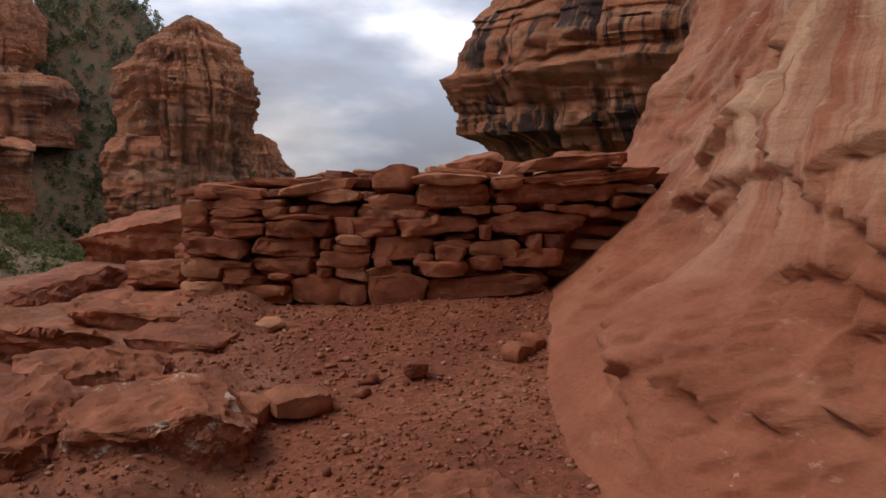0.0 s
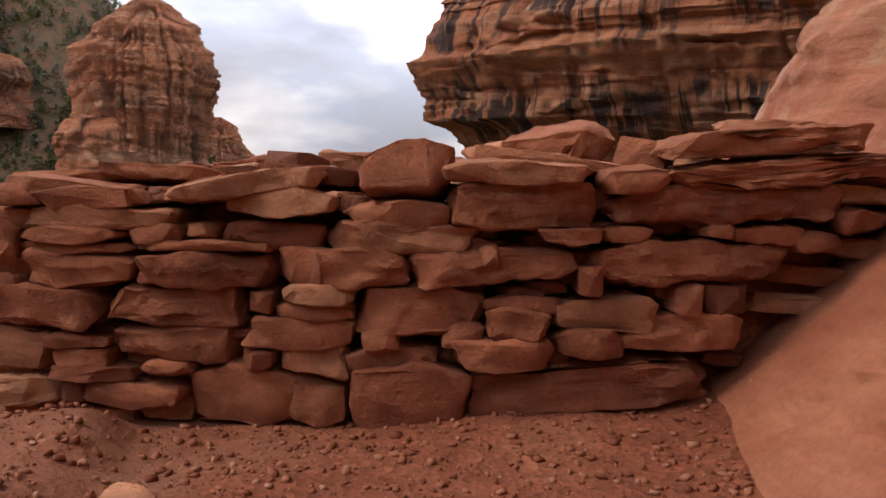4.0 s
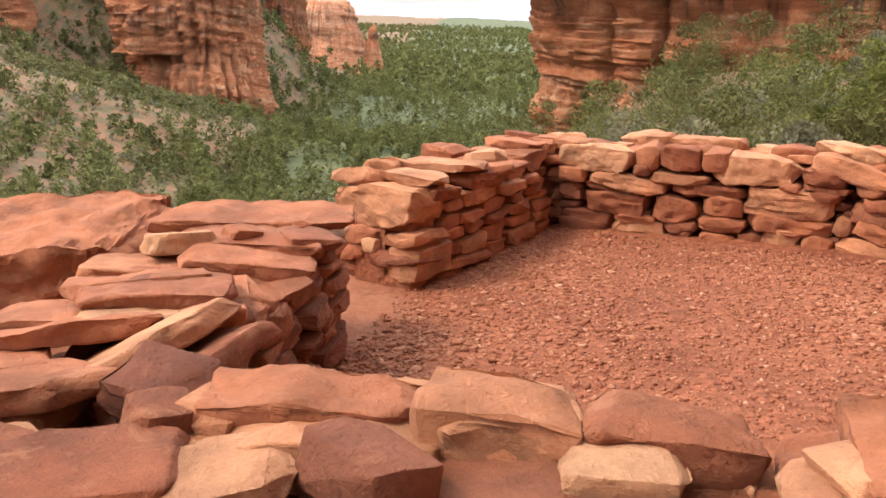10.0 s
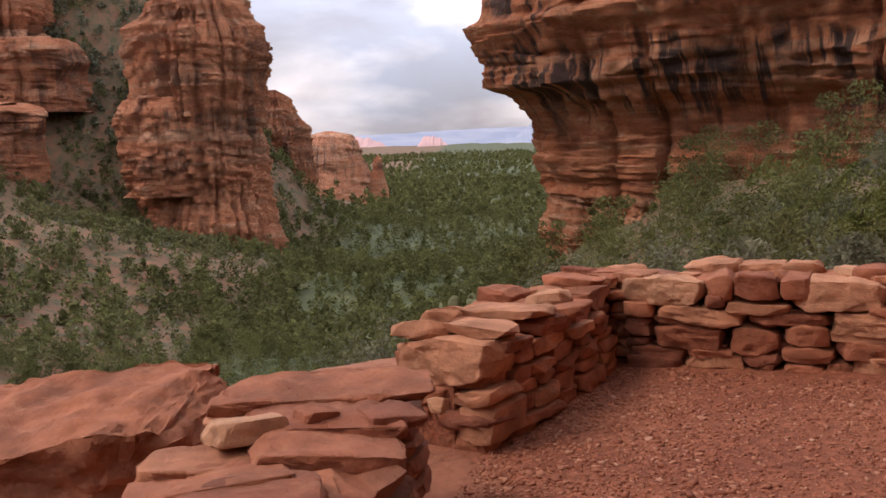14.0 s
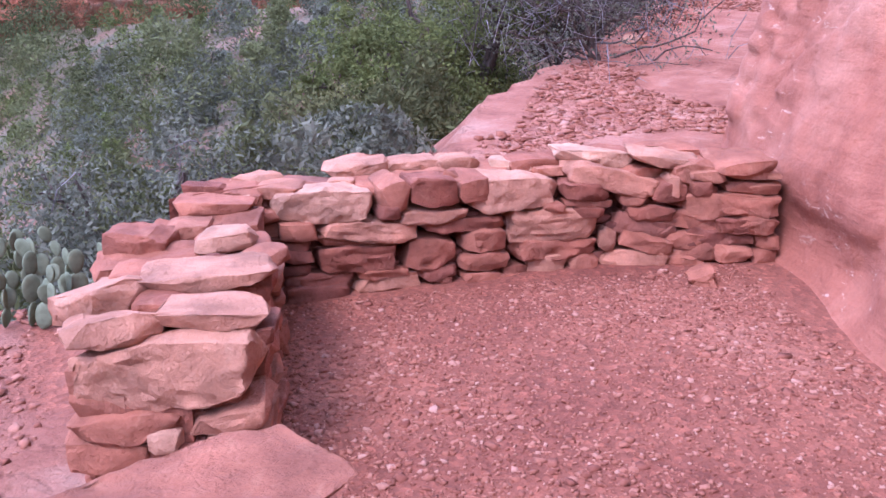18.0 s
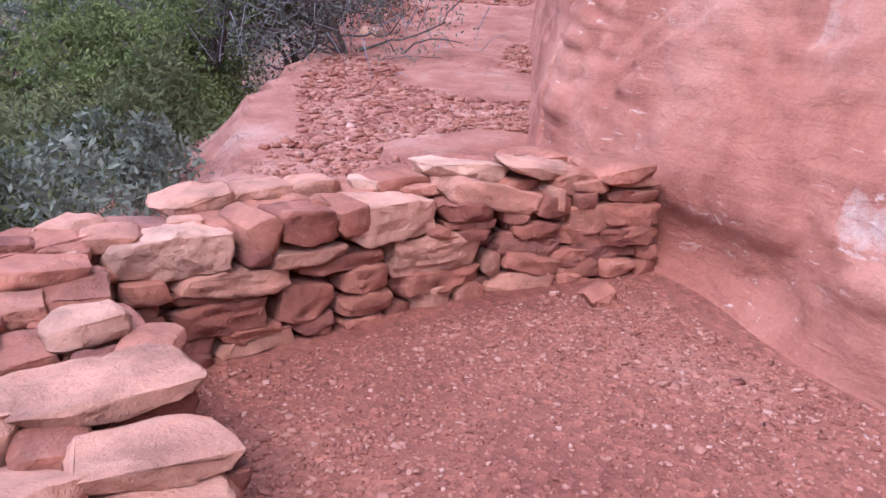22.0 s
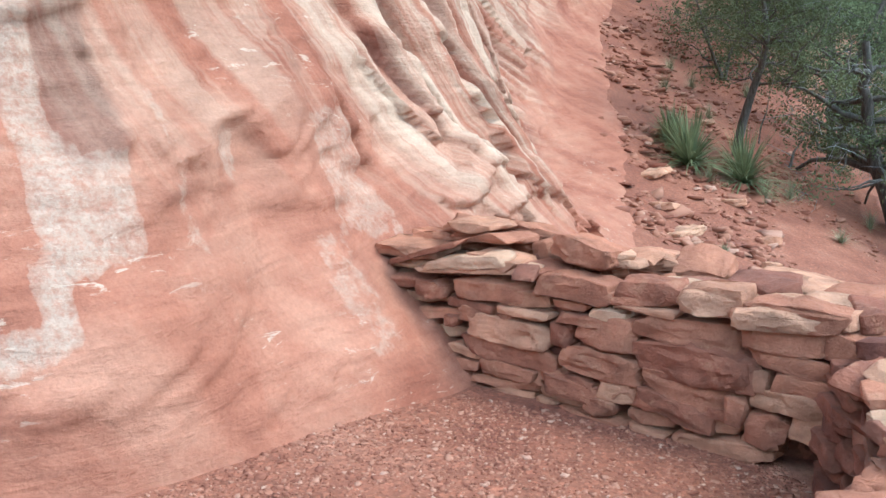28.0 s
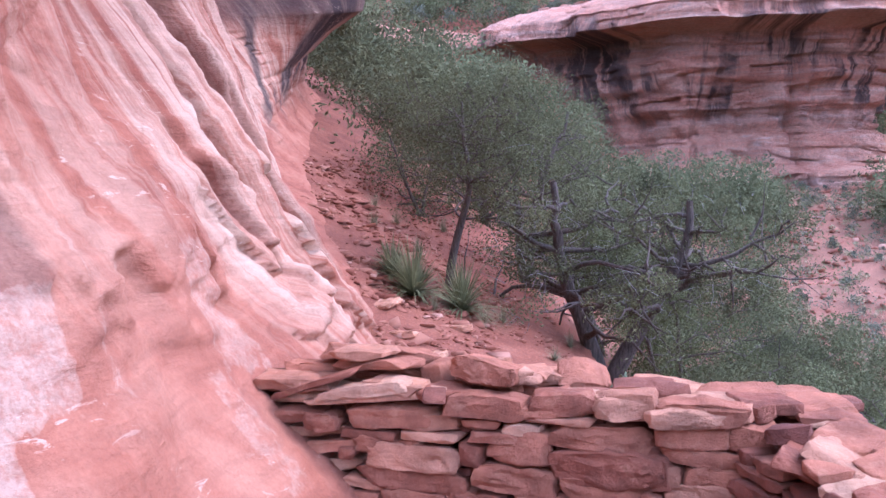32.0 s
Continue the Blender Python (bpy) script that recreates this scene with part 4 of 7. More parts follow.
def build_near_wall():
    w = empty("stone_wall")
    tagged(w, "dry-stacked red sandstone wall closing the ruin beside the path", "stone wall", "walls of the ruin")
    row(w, NEAR_OUT, 200, (2.15, 1.404, 0.73, 0.107, -2, 0), (2.36, 1.508, 0.8, 0.081, -5, 0), (2.26, 1.582, 0.65, 0.081, -5, 0), (1.87, 1.471, 0.17, 0.07, -8, 0), (1.56, 1.397, 0.42, 0.139, 0, 0), (1.2, 1.361, 0.28, 0.085, 0, 0), (1.22, 1.294, 0.42, 0.086, 0, 1), (1.48, 1.229, 0.48, 0.1, -5, 0), (1.69, 1.312, 0.18, 0.05, 0, 0), (0.72, 1.427, 0.34, 0.061, -8, 0), (0.87, 1.387, 0.3, 0.088, 0, 1), (0.34, 1.394, 0.27, 0.061, -2, 0), (0.15, 1.396, 0.16, 0.064, 0, 0), (0.39, 1.336, 0.43, 0.07, 0, 0), (0.31, 1.291, 0.3, 0.055, 0, 0), (0.54, 1.294, 0.17, 0.059, 0, 0))
    row(w, NEAR_OUT, 216, (0.67, 1.308, 0.1, 0.043, 0, 0), (0.86, 1.298, 0.3, 0.077, 0, 0), (0.32, 1.197, 0.33, 0.107, 0, 0), (0.68, 1.204, 0.38, 0.107, 0, 0), (1.06, 1.215, 0.36, 0.117, 0, 0), (0.21, 1.087, 0.36, 0.11, 0, 0), (0.59, 1.091, 0.4, 0.114, 0, 0), (0.84, 1.117, 0.08, 0.068, 0, 0), (0.99, 1.141, 0.21, 0.052, 0, 1), (0.98, 1.093, 0.21, 0.063, 0, 0), (0.95, 1.038, 0.31, 0.1, 0, 0), (1.28, 1.097, 0.35, 0.14, 0, 0), (1.56, 1.111, 0.25, 0.054, 0, 0), (1.55, 1.066, 0.18, 0.091, 0, 0), (1.8, 1.095, 0.33, 0.1, 0, 0), (2.03, 1.141, 0.1, 0.096, 0, 0))
    row(w, NEAR_OUT, 232, (2.04, 1.242, 0.62, 0.117, -3, 0), (2.27, 1.327, 0.24, 0.055, 0, 0), (2.11, 1.327, 0.09, 0.041, 0, 0), (1.86, 1.312, 0.16, 0.05, 0, 0), (1.75, 1.192, 0.08, 0.081, 0, 0), (0.1, 0.96, 0.26, 0.134, 0, 0), (0.31, 0.989, 0.18, 0.046, 0, 0), (0.32, 0.946, 0.18, 0.06, 0, 0), (0.59, 0.988, 0.39, 0.107, 0, 0), (0.98, 0.952, 0.21, 0.091, 0, 0), (0.83, 0.966, 0.1, 0.061, 0, 0), (1.19, 0.95, 0.29, 0.091, -10, 0), (1.16, 1.011, 0.11, 0.064, 0, 0), (1.39, 1.029, 0.12, 0.073, 0, 0), (1.5, 0.981, 0.28, 0.089, 0, 0), (1.74, 1.013, 0.22, 0.082, 0, 0))
    row(w, NEAR_OUT, 248, (2.03, 1.045, 0.35, 0.105, 0, 0), (0.37, 0.903, 0.25, 0.046, 0, 0), (0.57, 0.924, 0.17, 0.039, 0, 0), (0.11, 0.85, 0.28, 0.092, 0, 1), (0.29, 0.854, 0.07, 0.088, 0, -1), (0.48, 0.841, 0.32, 0.087, 0, 0), (0.8, 0.852, 0.33, 0.176, 0, 0), (1, 0.836, 0.17, 0.141, 0, 0), (1.25, 0.852, 0.33, 0.2, 0, 0), (1.75, 0.893, 0.69, 0.142, -6, 0), (0.31, 1.257, 0.35, 0.032, 0, 0), (0.68, 1.263, 0.4, 0.034, 0, 0), (0.07, 1.268, 0.18, 0.137, 0, 0), (0.08, 1.142, 0.17, 0.115, 0, 0), (0.99, 1.207, 0.05, 0.102, 0, -1), (2.14, 1.133, 0.13, 0.087, 0, -1))
    row(w, NEAR_OUT, 264, (2.41, 1.299, 0.14, 0.064, 0, 0), (2.55, 1.368, 0.17, 0.074, 0, 0), (1.46, 1.252, 0.06, 0.056, 0, 0))
    row(w, NEAR_IN, 200, (1.38, 1.368, 0.5, 0.104, 3, 0), (0.94, 1.445, 0.38, 0.113, 0, 0), (0.58, 1.476, 0.32, 0.103, 0, 0), (0.31, 1.48, 0.27, 0.129, 0, 1), (-0.01, 1.461, 0.39, 0.103, 0, 0), (0.01, 1.363, 0.34, 0.111, 0, 0), (-0.22, 1.359, 0.22, 0.129, -8, 0), (0.43, 1.324, 0.49, 0.128, 0, 0), (0.37, 1.202, 0.6, 0.158, 0, 0), (0.95, 1.366, 0.2, 0.05, 0, 0), (0.76, 1.356, 0.19, 0.05, 0, 1), (1.19, 1.291, 0.3, 0.049, 0, 0), (0.89, 1.308, 0.25, 0.055, 0, 0), (0.78, 1.264, 0.32, 0.163, 0, 0), (1.28, 1.186, 0.48, 0.13, 0, 0), (1.5, 1.284, 0.29, 0.048, 0, 0))
    row(w, NEAR_IN, 216, (1.47, 1.241, 0.25, 0.085, 0, 0), (1.61, 1.187, 0.1, 0.051, 0, 0), (1.29, 1.079, 0.58, 0.107, -5, 0), (0.8, 1.114, 0.41, 0.124, -4, 0), (0.39, 1.08, 0.43, 0.145, -8, 0), (0.45, 0.993, 0.37, 0.101, -10, 0), (-0.1, 1.198, 0.33, 0.091, 0, 0), (-0.03, 1.267, 0.41, 0.07, -3, 0), (-0.06, 1.118, 0.4, 0.089, 0, 0), (0.06, 0.989, 0.17, 0.141, 0, 0), (-0.14, 1.018, 0.23, 0.121, 0, 0), (1.29, 0.979, 0.36, 0.108, 0, 0), (0.95, 0.977, 0.33, 0.093, 0, 0), (0.7, 1.01, 0.19, 0.111, 0, 0), (0.59, 1.404, 0.33, 0.035, 0, 0), (1, 1.218, 0.13, 0.109, 0, 0))
    row(w, NEAR_IN, 232, (1.3, 1.253, 0.13, 0.045, 0, 0), (-0.22, 1.272, 0.12, 0.078, 0, 0), (0.13, 1.189, 0.15, 0.097, 0, 0), (0.19, 1.051, 0.1, 0.124, 0, 0), (1.74, 1.323, 0.2, 0.097, 0, 0), (1.19, 1.357, 0.28, 0.079, 0, 0), (1.78, 1.508, 0.48, 0.03, 18, 0), (1.54, 1.485, 0.48, 0.063, 9, 1), (1.53, 1.451, 0.64, 0.027, 5, 0))
    cap(w, 0.2, 5.5, 1.565, 0.36, 0.27, 0.135, -20, -6, 10, 0)
    cap(w, -0.69, 5.79, 1.45, 0.38, 0.3, 0.09, 8, 0, 0, 1)
    cap(w, -0.41, 5.78, 1.475, 0.26, 0.2, 0.1, 0, 0, 0, 1)
    cap(w, -0.25, 5.63, 1.485, 0.2, 0.13, 0.05, -8, 0, 0, 1)
    cap(w, -0.08, 5.72, 1.43, 0.38, 0.16, 0.055, -13, 0, 0, 0)
    cap(w, -0.39, 5.55, 1.445, 0.38, 0.36, 0.055, 2, 0, 4, -1)
    cap(w, -0.62, 5.6, 1.48, 0.17, 0.2, 0.11, 40, 14, 0, -1)
    cap(w, -0.27, 5.24, 1.465, 0.28, 0.27, 0.16, 4, -10, -14, 0)
    cap(w, 0.03, 5.18, 1.485, 0.46, 0.26, 0.075, -2, -4, 0, 1)
    cap(w, 0.02, 5.5, 1.53, 0.17, 0.14, 0.04, -10, 0, 0, 1)
    cap(w, 0.05, 5.51, 1.565, 0.13, 0.12, 0.04, 20, 0, 0, 1)
    cap(w, 0.14, 5.34, 1.515, 0.5, 0.22, 0.06, -10, 4, 0, 0)
    cap(w, 0.44, 5.34, 1.53, 0.16, 0.2, 0.11, -30, 10, 0, 0)
    cap(w, 0.75, 5.36, 1.575, 0.42, 0.26, 0.06, -22, 0, 0, 0)
    cap(w, 0.82, 5.38, 1.63, 0.34, 0.24, 0.05, -14, 0, 0, 1)
    cap(w, 0.62, 5.52, 1.5, 0.3, 0.24, 0.06, -20, 0, 0, 0)
    cap(w, 0.4, 5.58, 1.48, 0.26, 0.22, 0.06, 10, 0, 0, 0)
    cap(w, -0.72, 5.24, 1.43, 0.44, 0.3, 0.07, 6, -5, -6, 0)
    cap(w, -0.55, 5.36, 1.46, 0.3, 0.24, 0.06, -10, 6, 0, -1)
    cap(w, -0.98, 5.44, 1.45, 0.42, 0.28, 0.055, -4, 0, -5, 0)
    cap(w, -1.2, 5.3, 1.41, 0.44, 0.28, 0.06, -2, 3, 0, 0)
    cap(w, -0.86, 5.6, 1.465, 0.26, 0.2, 0.05, 24, -8, 0, 1)
    cap(w, -1.05, 5.62, 1.455, 0.3, 0.24, 0.055, 10, 0, -4, 0)
    cap(w, -0.99, 5.79, 1.46, 0.12, 0.12, 0.08, 30, 8, 0, 0)
    cap(w, -0.9, 5.83, 1.455, 0.15, 0.13, 0.07, 70, 0, 10, 1)
    cap(w, -1.28, 5.52, 1.43, 0.4, 0.26, 0.05, 14, 0, -8, 0)
    cap(w, -1.32, 5.72, 1.41, 0.3, 0.22, 0.06, -8, 0, 0, 0)
    for k, (ex, ez, el) in enumerate(((1.14, 1.5, 0.44), (1.08, 1.43, 0.4), (1.16, 1.36, 0.38), (1.02, 1.28, 0.36), (0.94, 1.2, 0.34), (0.9, 1.11, 0.3))):
        cap(w, ex, 5.44 - 0.04 * (k % 2), ez, el, 0.3, 0.065, -8, 4, 0, k % 2)
    fill(w, NEAR_OUT, 0.0, 2.2, 0.84, 1.42, 31)
    lay(w, Face([(-1.45, 5.25), (0.6, 5.17)], -1), flat(0.72), flat(0.9), 23)
    fill(w, NEAR_IN, 0.0, 1.5, 0.95, 1.4, 32)
    lay(w, NEAR_IN, flat(0.87), flat(1.06), 22)
    loose_top(w, -1.3, 0.5, 5.32, 5.75, lambda x: 1.42 + 0.06 * (x + 1.3) / 1.8, 16, 41)
    core(w, NEAR_OUT, NEAR_IN, 0.7, lambda t: 1.34 + 0.1 * t, 0.2)
    return w


def build_side_wall():
    w = empty("stone_wall")
    tagged(w, "low broad dry-stone wall, partly tumbled, along the ledge", "tumbled wall", "walls of the ruin")
    # the inner face takes the dark stone tone to paint its deep shade
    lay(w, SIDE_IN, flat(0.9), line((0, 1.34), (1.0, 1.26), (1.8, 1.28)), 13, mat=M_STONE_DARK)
    lay(w, SIDE_OUT, flat(0.82), line((0, 1.36), (1.2, 1.22), (2.6, 1.24)), 14)
    lay(w, Face([(-1.42, 7.75), (-0.94, 7.74)], 1), flat(0.88), flat(1.26), 15)
    cap(w, -1.25, 7.69, 1.365, 0.74, 0.34, 0.06, 7, 0, 0, 0)
    cap(w, -1.42, 7.34, 1.35, 0.25, 0.28, 0.085, 22, 4, -16, 1)
    cap(w, -1.2, 7.44, 1.33, 0.52, 0.4, 0.1, 10, 0, -4, 0)
    cap(w, -1.16, 7.2, 1.335, 0.46, 0.32, 0.075, 12, 2, 0, 0)
    cap(w, -1.26, 6.99, 1.3, 0.52, 0.36, 0.07, 11, 0, 0, 0)
    cap(w, -1.45, 6.95, 1.33, 0.42, 0.36, 0.06, 17, 0, -8, 0)
    cap(w, -1.3, 6.74, 1.365, 0.42, 0.34, 0.07, 18, 0, -7, 0)
    cap(w, -1.22, 6.84, 1.3, 0.4, 0.3, 0.07, 16, 0, 0, 0)
    cap(w, -1.24, 6.56, 1.36, 0.4, 0.24, 0.06, 24, 6, -10, 1)
    cap(w, -1.19, 6.27, 1.4, 0.46, 0.24, 0.07, 62, -6, -26, 1)
    cap(w, -1.07, 6.24, 1.37, 0.44, 0.2, 0.065, 64, -6, -24, 0)
    cap(w, -1.08, 6.46, 1.41, 0.17, 0.12, 0.05, 20, 0, -10, 0)
    cap(w, -1.4, 6.4, 1.38, 0.38, 0.3, 0.06, 40, 0, -14, 0)
    cap(w, -1.5, 6.15, 1.37, 0.34, 0.28, 0.07, 30, 0, -10, 0)
    cap(w, -1.3, 6.03, 1.41, 0.36, 0.24, 0.065, 46, 0, -14, 0)
    cap(w, -1.06, 6.02, 1.42, 0.2, 0.18, 0.08, -20, 8, 6, -1)
    cap(w, -1.55, 6.62, 1.33, 0.34, 0.3, 0.06, 10, 0, -8, 0)
    cap(w, -1.5, 7.16, 1.31, 0.36, 0.3, 0.055, 6, 0, -5, 0)
    cap(w, -1, 7.42, 1.36, 0.2, 0.16, 0.05, 30, 6, 0, -1)
    cap(w, -1.22, 7.36, 1.38, 0.13, 0.1, 0.06, 40, 10, 0, 0)
    cap(w, -1.16, 7.74, 1.28, 0.5, 0.34, 0.06, 4, 0, 0, 0)
    cap(w, -1.45, 7.6, 1.3, 0.34, 0.3, 0.06, 12, 0, -6, 0)
    loose_top(w, -1.42, -1.02, 5.85, 7.65, lambda x: 1.32, 10, 42)
    core(w, SIDE_OUT, SIDE_IN, 0.7, 1.22, 0.2)
    return w


def build_left_wall():
    w = empty("stone_wall")
    tagged(w, "dry-stacked sandstone wall beside the doorway gap on the ledge", "stone wall", "walls of the ruin")
    lay(w, LEFT_IN, flat(0.9), line((0, 1.3), (1.5, 1.36)), 16)
    lay(w, LEFT_OUT, flat(0.84), line((0, 1.26), (1.7, 1.34)), 17)
    row(w, LEFT_END, 200, (0.28, 1.242, 0.54, 0.193, -6, 1), (0.18, 1.1, 0.31, 0.086, -3, 0), (0.45, 1.115, 0.23, 0.068, -8, 0), (0.11, 1.018, 0.23, 0.101, 0, 0), (0.28, 1.063, 0.11, 0.073, 0, 1), (0.31, 1, 0.15, 0.071, 0, 0), (0.47, 1.007, 0.19, 0.168, 0, 1), (0.41, 1.015, 0.29, 0.08, 0, -1))
    cap(w, -0.56, 8.87, 1.385, 0.42, 0.3, 0.055, -30, 0, 0, 1)
    cap(w, -0.69, 8.58, 1.375, 0.33, 0.22, 0.055, -30, 0, 0, 1)
    cap(w, -0.84, 9, 1.31, 0.28, 0.34, 0.13, 10, 0, -14, 1)
    cap(w, -0.92, 8.74, 1.325, 0.3, 0.36, 0.09, -14, 0, -16, 1)
    cap(w, -0.76, 8.78, 1.35, 0.16, 0.16, 0.06, -33, 0, 0, 0)
    cap(w, -0.56, 9.42, 1.36, 0.26, 0.24, 0.1, -33, 0, 0, 0)
    cap(w, -0.57, 9.3, 1.315, 0.4, 0.22, 0.07, -25, -4, 0, 0)
    cap(w, -0.35, 9.18, 1.385, 0.22, 0.17, 0.08, -33, -10, 0, 1)
    cap(w, -0.35, 9.46, 1.36, 0.18, 0.18, 0.07, -33, 0, 0, 0)
    cap(w, -0.6, 8.55, 1.3, 0.2, 0.22, 0.06, -33, -10, 0, 0)
    cap(w, -0.17, 9.6, 1.4, 0.32, 0.24, 0.05, -33, 0, 0, 0)
    cap(w, -0.72, 9.1, 1.35, 0.14, 0.16, 0.05, -33, 0, 0, 0)
    cap(w, -0.3, 9, 1.355, 0.16, 0.16, 0.06, -60, 0, 0, 0)
    cap(w, -0.42, 8.98, 1.33, 0.2, 0.2, 0.06, -20, 0, 0, 0)
    cap(w, -0.11, 9.82, 1.42, 0.18, 0.17, 0.04, -33, 0, 0, 0)
    core(w, LEFT_OUT, LEFT_IN, 0.7, 1.26, 0.16)
    return w


def build_far_wall():
    w = empty("stone_wall")
    tagged(w, "dry-stacked red sandstone wall closing the far side of the ruin", "stone wall", "walls of the ruin")
    row(w, FAR_IN, 200, (0.24, 1.343, 0.45, 0.142, 0, 1), (0.54, 1.38, 0.14, 0.14, 0, 0), (0.72, 1.391, 0.23, 0.133, 0, 0), (0.9, 1.399, 0.15, 0.104, 0, 0), (0.12, 1.254, 0.16, 0.083, 0, 0), (0.43, 1.231, 0.45, 0.092, 3, 0), (0.72, 1.289, 0.33, 0.069, 0, 0), (0.88, 1.233, 0.41, 0.075, 0, 0), (1.1, 1.355, 0.43, 0.159, 0, 1), (0.38, 1.19, 0.39, 0.067, 3, 0), (0.12, 1.183, 0.14, 0.045, 0, -1), (0.12, 1.134, 0.14, 0.065, 0, -1), (0.38, 1.111, 0.38, 0.119, 0, 0), (0.72, 1.114, 0.25, 0.134, 0, 0), (0.97, 1.149, 0.21, 0.107, 0, 0), (1.3, 1.217, 0.46, 0.148, 0, 0))
    row(w, FAR_IN, 216, (0.12, 1.072, 0.14, 0.046, 0, -1), (0.21, 1.014, 0.31, 0.079, 0, -1), (0.49, 1.039, 0.25, 0.055, 0, 0), (0.97, 1.061, 0.25, 0.079, 0, 0), (1.31, 1.099, 0.43, 0.1, 0, 0), (0.21, 0.953, 0.31, 0.095, 0, -1), (0.52, 0.977, 0.32, 0.088, 0, 0), (0.77, 0.978, 0.11, 0.064, 0, 0), (0.95, 0.987, 0.2, 0.048, 0, 0), (1.06, 0.961, 0.23, 0.048, 0, 0), (0.54, 0.91, 0.29, 0.049, 0, 0), (1.12, 0.981, 0.14, 0.089, 0, 0), (1.44, 1.36, 0.23, 0.083, 4, 0), (1.29, 1.295, 0.12, 0.04, 0, 0), (1.46, 1.301, 0.23, 0.039, 0, 0), (1.46, 1.264, 0.15, 0.045, 0, 0))
    row(w, FAR_IN, 232, (1.56, 1.407, 0.45, 0.108, 9, 0), (2, 1.441, 0.17, 0.051, 0, 0), (1.84, 1.383, 0.07, 0.095, 0, 0), (1.67, 1.318, 0.15, 0.071, 0, 0), (1.98, 1.384, 0.11, 0.063, 0, 0), (2.15, 1.386, 0.14, 0.056, 0, 0), (1.75, 1.257, 0.23, 0.066, 6, 0), (2.03, 1.298, 0.26, 0.117, 0, 0), (1.73, 1.183, 0.34, 0.1, 12, -1), (2, 1.223, 0.25, 0.069, 0, 0), (1.56, 1.132, 0.09, 0.106, 0, 0), (1.74, 1.121, 0.27, 0.088, 12, 0), (2.01, 1.148, 0.21, 0.093, 0, -1), (1.98, 1.077, 0.18, 0.079, 0, 0), (1.27, 1.024, 0.2, 0.075, 0, 0), (1.45, 1.007, 0.16, 0.099, 0, 0))
    row(w, FAR_IN, 248, (1.7, 1.033, 0.31, 0.093, 3, 0), (1.25, 0.967, 0.21, 0.047, 0, 0), (1.23, 0.915, 0.25, 0.064, 0, 0), (1.51, 0.943, 0.24, 0.068, 0, 0), (1.74, 0.961, 0.22, 0.058, 0, 0), (1.94, 1.037, 0.19, 0.059, 0, 0), (2.16, 1.317, 0.24, 0.096, 0, 0), (2.14, 1.212, 0.19, 0.083, 0, 0), (1.83, 1.358, 0.16, 0.099, 0, 0), (2.13, 1.102, 0.18, 0.13, 0, -1), (0.75, 1.025, 0.21, 0.064, 0, -1), (0.52, 1.308, 0.11, 0.063, 0, -1))
    cap(w, 1.6, 9.17, 1.475, 0.4, 0.3, 0.075, -28, 0, 0, 1)
    cap(w, 1.79, 8.89, 1.49, 0.38, 0.27, 0.05, -36, 4, 0, 1)
    cap(w, 2, 8.64, 1.49, 0.28, 0.34, 0.065, -30, -6, 0, 0)
    cap(w, 1.27, 9.38, 1.44, 0.23, 0.18, 0.05, -52, 0, 0, 1)
    cap(w, 1.03, 9.54, 1.44, 0.23, 0.2, 0.09, -30, 0, 0, 1)
    cap(w, 0.86, 9.66, 1.435, 0.27, 0.2, 0.075, -25, 0, 0, 1)
    cap(w, 0.62, 9.76, 1.43, 0.31, 0.22, 0.085, -20, 0, 0, 1)
    cap(w, 0.75, 9.46, 1.4, 0.36, 0.2, 0.06, -62, 0, 8, 0)
    cap(w, 0.57, 9.53, 1.39, 0.38, 0.18, 0.05, -58, 0, 8, 0)
    cap(w, 0.34, 9.76, 1.38, 0.27, 0.22, 0.08, -30, 0, 0, -1)
    cap(w, 0.45, 9.63, 1.4, 0.13, 0.1, 0.05, -40, 0, 0, 1)
    cap(w, 1.42, 9.24, 1.42, 0.28, 0.24, 0.05, -26, 0, 0, 0)
    cap(w, 1.7, 8.97, 1.43, 0.22, 0.18, 0.06, -20, 0, 0, 0)
    cap(w, 1.16, 9.44, 1.41, 0.2, 0.18, 0.05, -40, 0, 0, 0)
    cap(w, 1.5, 9.42, 1.42, 0.3, 0.22, 0.06, -15, 0, 0, 0)
    cap(w, 1.3, 9.52, 1.4, 0.24, 0.2, 0.05, -30, 0, 0, 0)
    cap(w, 0.18, 9.7, 1.4, 0.22, 0.22, 0.06, -50, 0, 0, 0)
    cap(w, 0.03, 9.76, 1.4, 0.2, 0.26, 0.05, -30, 0, 0, 0)
    cap(w, 0.16, 9.87, 1.41, 0.18, 0.2, 0.06, -75, 0, 0, 1)
    cap(w, -0.07, 9.7, 1.37, 0.24, 0.22, 0.085, -60, 0, 0, 1)
    cap(w, -0.01, 9.93, 1.39, 0.18, 0.2, 0.05, -75, 0, 0, 0)
    cap(w, -0.18, 9.6, 1.34, 0.24, 0.23, 0.08, -75, 0, 0, 0)
    cap(w, 0.88, 9.34, 1.42, 0.12, 0.1, 0.06, -65, 20, 0, 0)
    cap(w, 2.1, 8.86, 1.46, 0.26, 0.22, 0.06, -20, 0, 0, 0)
    cap(w, 1.9, 9.1, 1.44, 0.28, 0.22, 0.06, -50, 0, 0, 0)
    lay(w, Face([(1.66, 8.74), (1.92, 8.52), (2.06, 8.4)], -1), line((0, 0.97), (0.6, 1.02)), flat(1.46), 21, longest=0.3)
    lay(w, FAR_OUT, line((0, 0.88), (2.7, 1.0)), line((0, 1.3), (2.7, 1.5)), 20)
    fill(w, FAR_IN, 0.05, 2.1, 0.93, 1.36, 33)
    core(w, FAR_OUT, FAR_IN, 0.7, lambda t: 1.26 + 0.16 * (1 - t), 0.18)
    return w


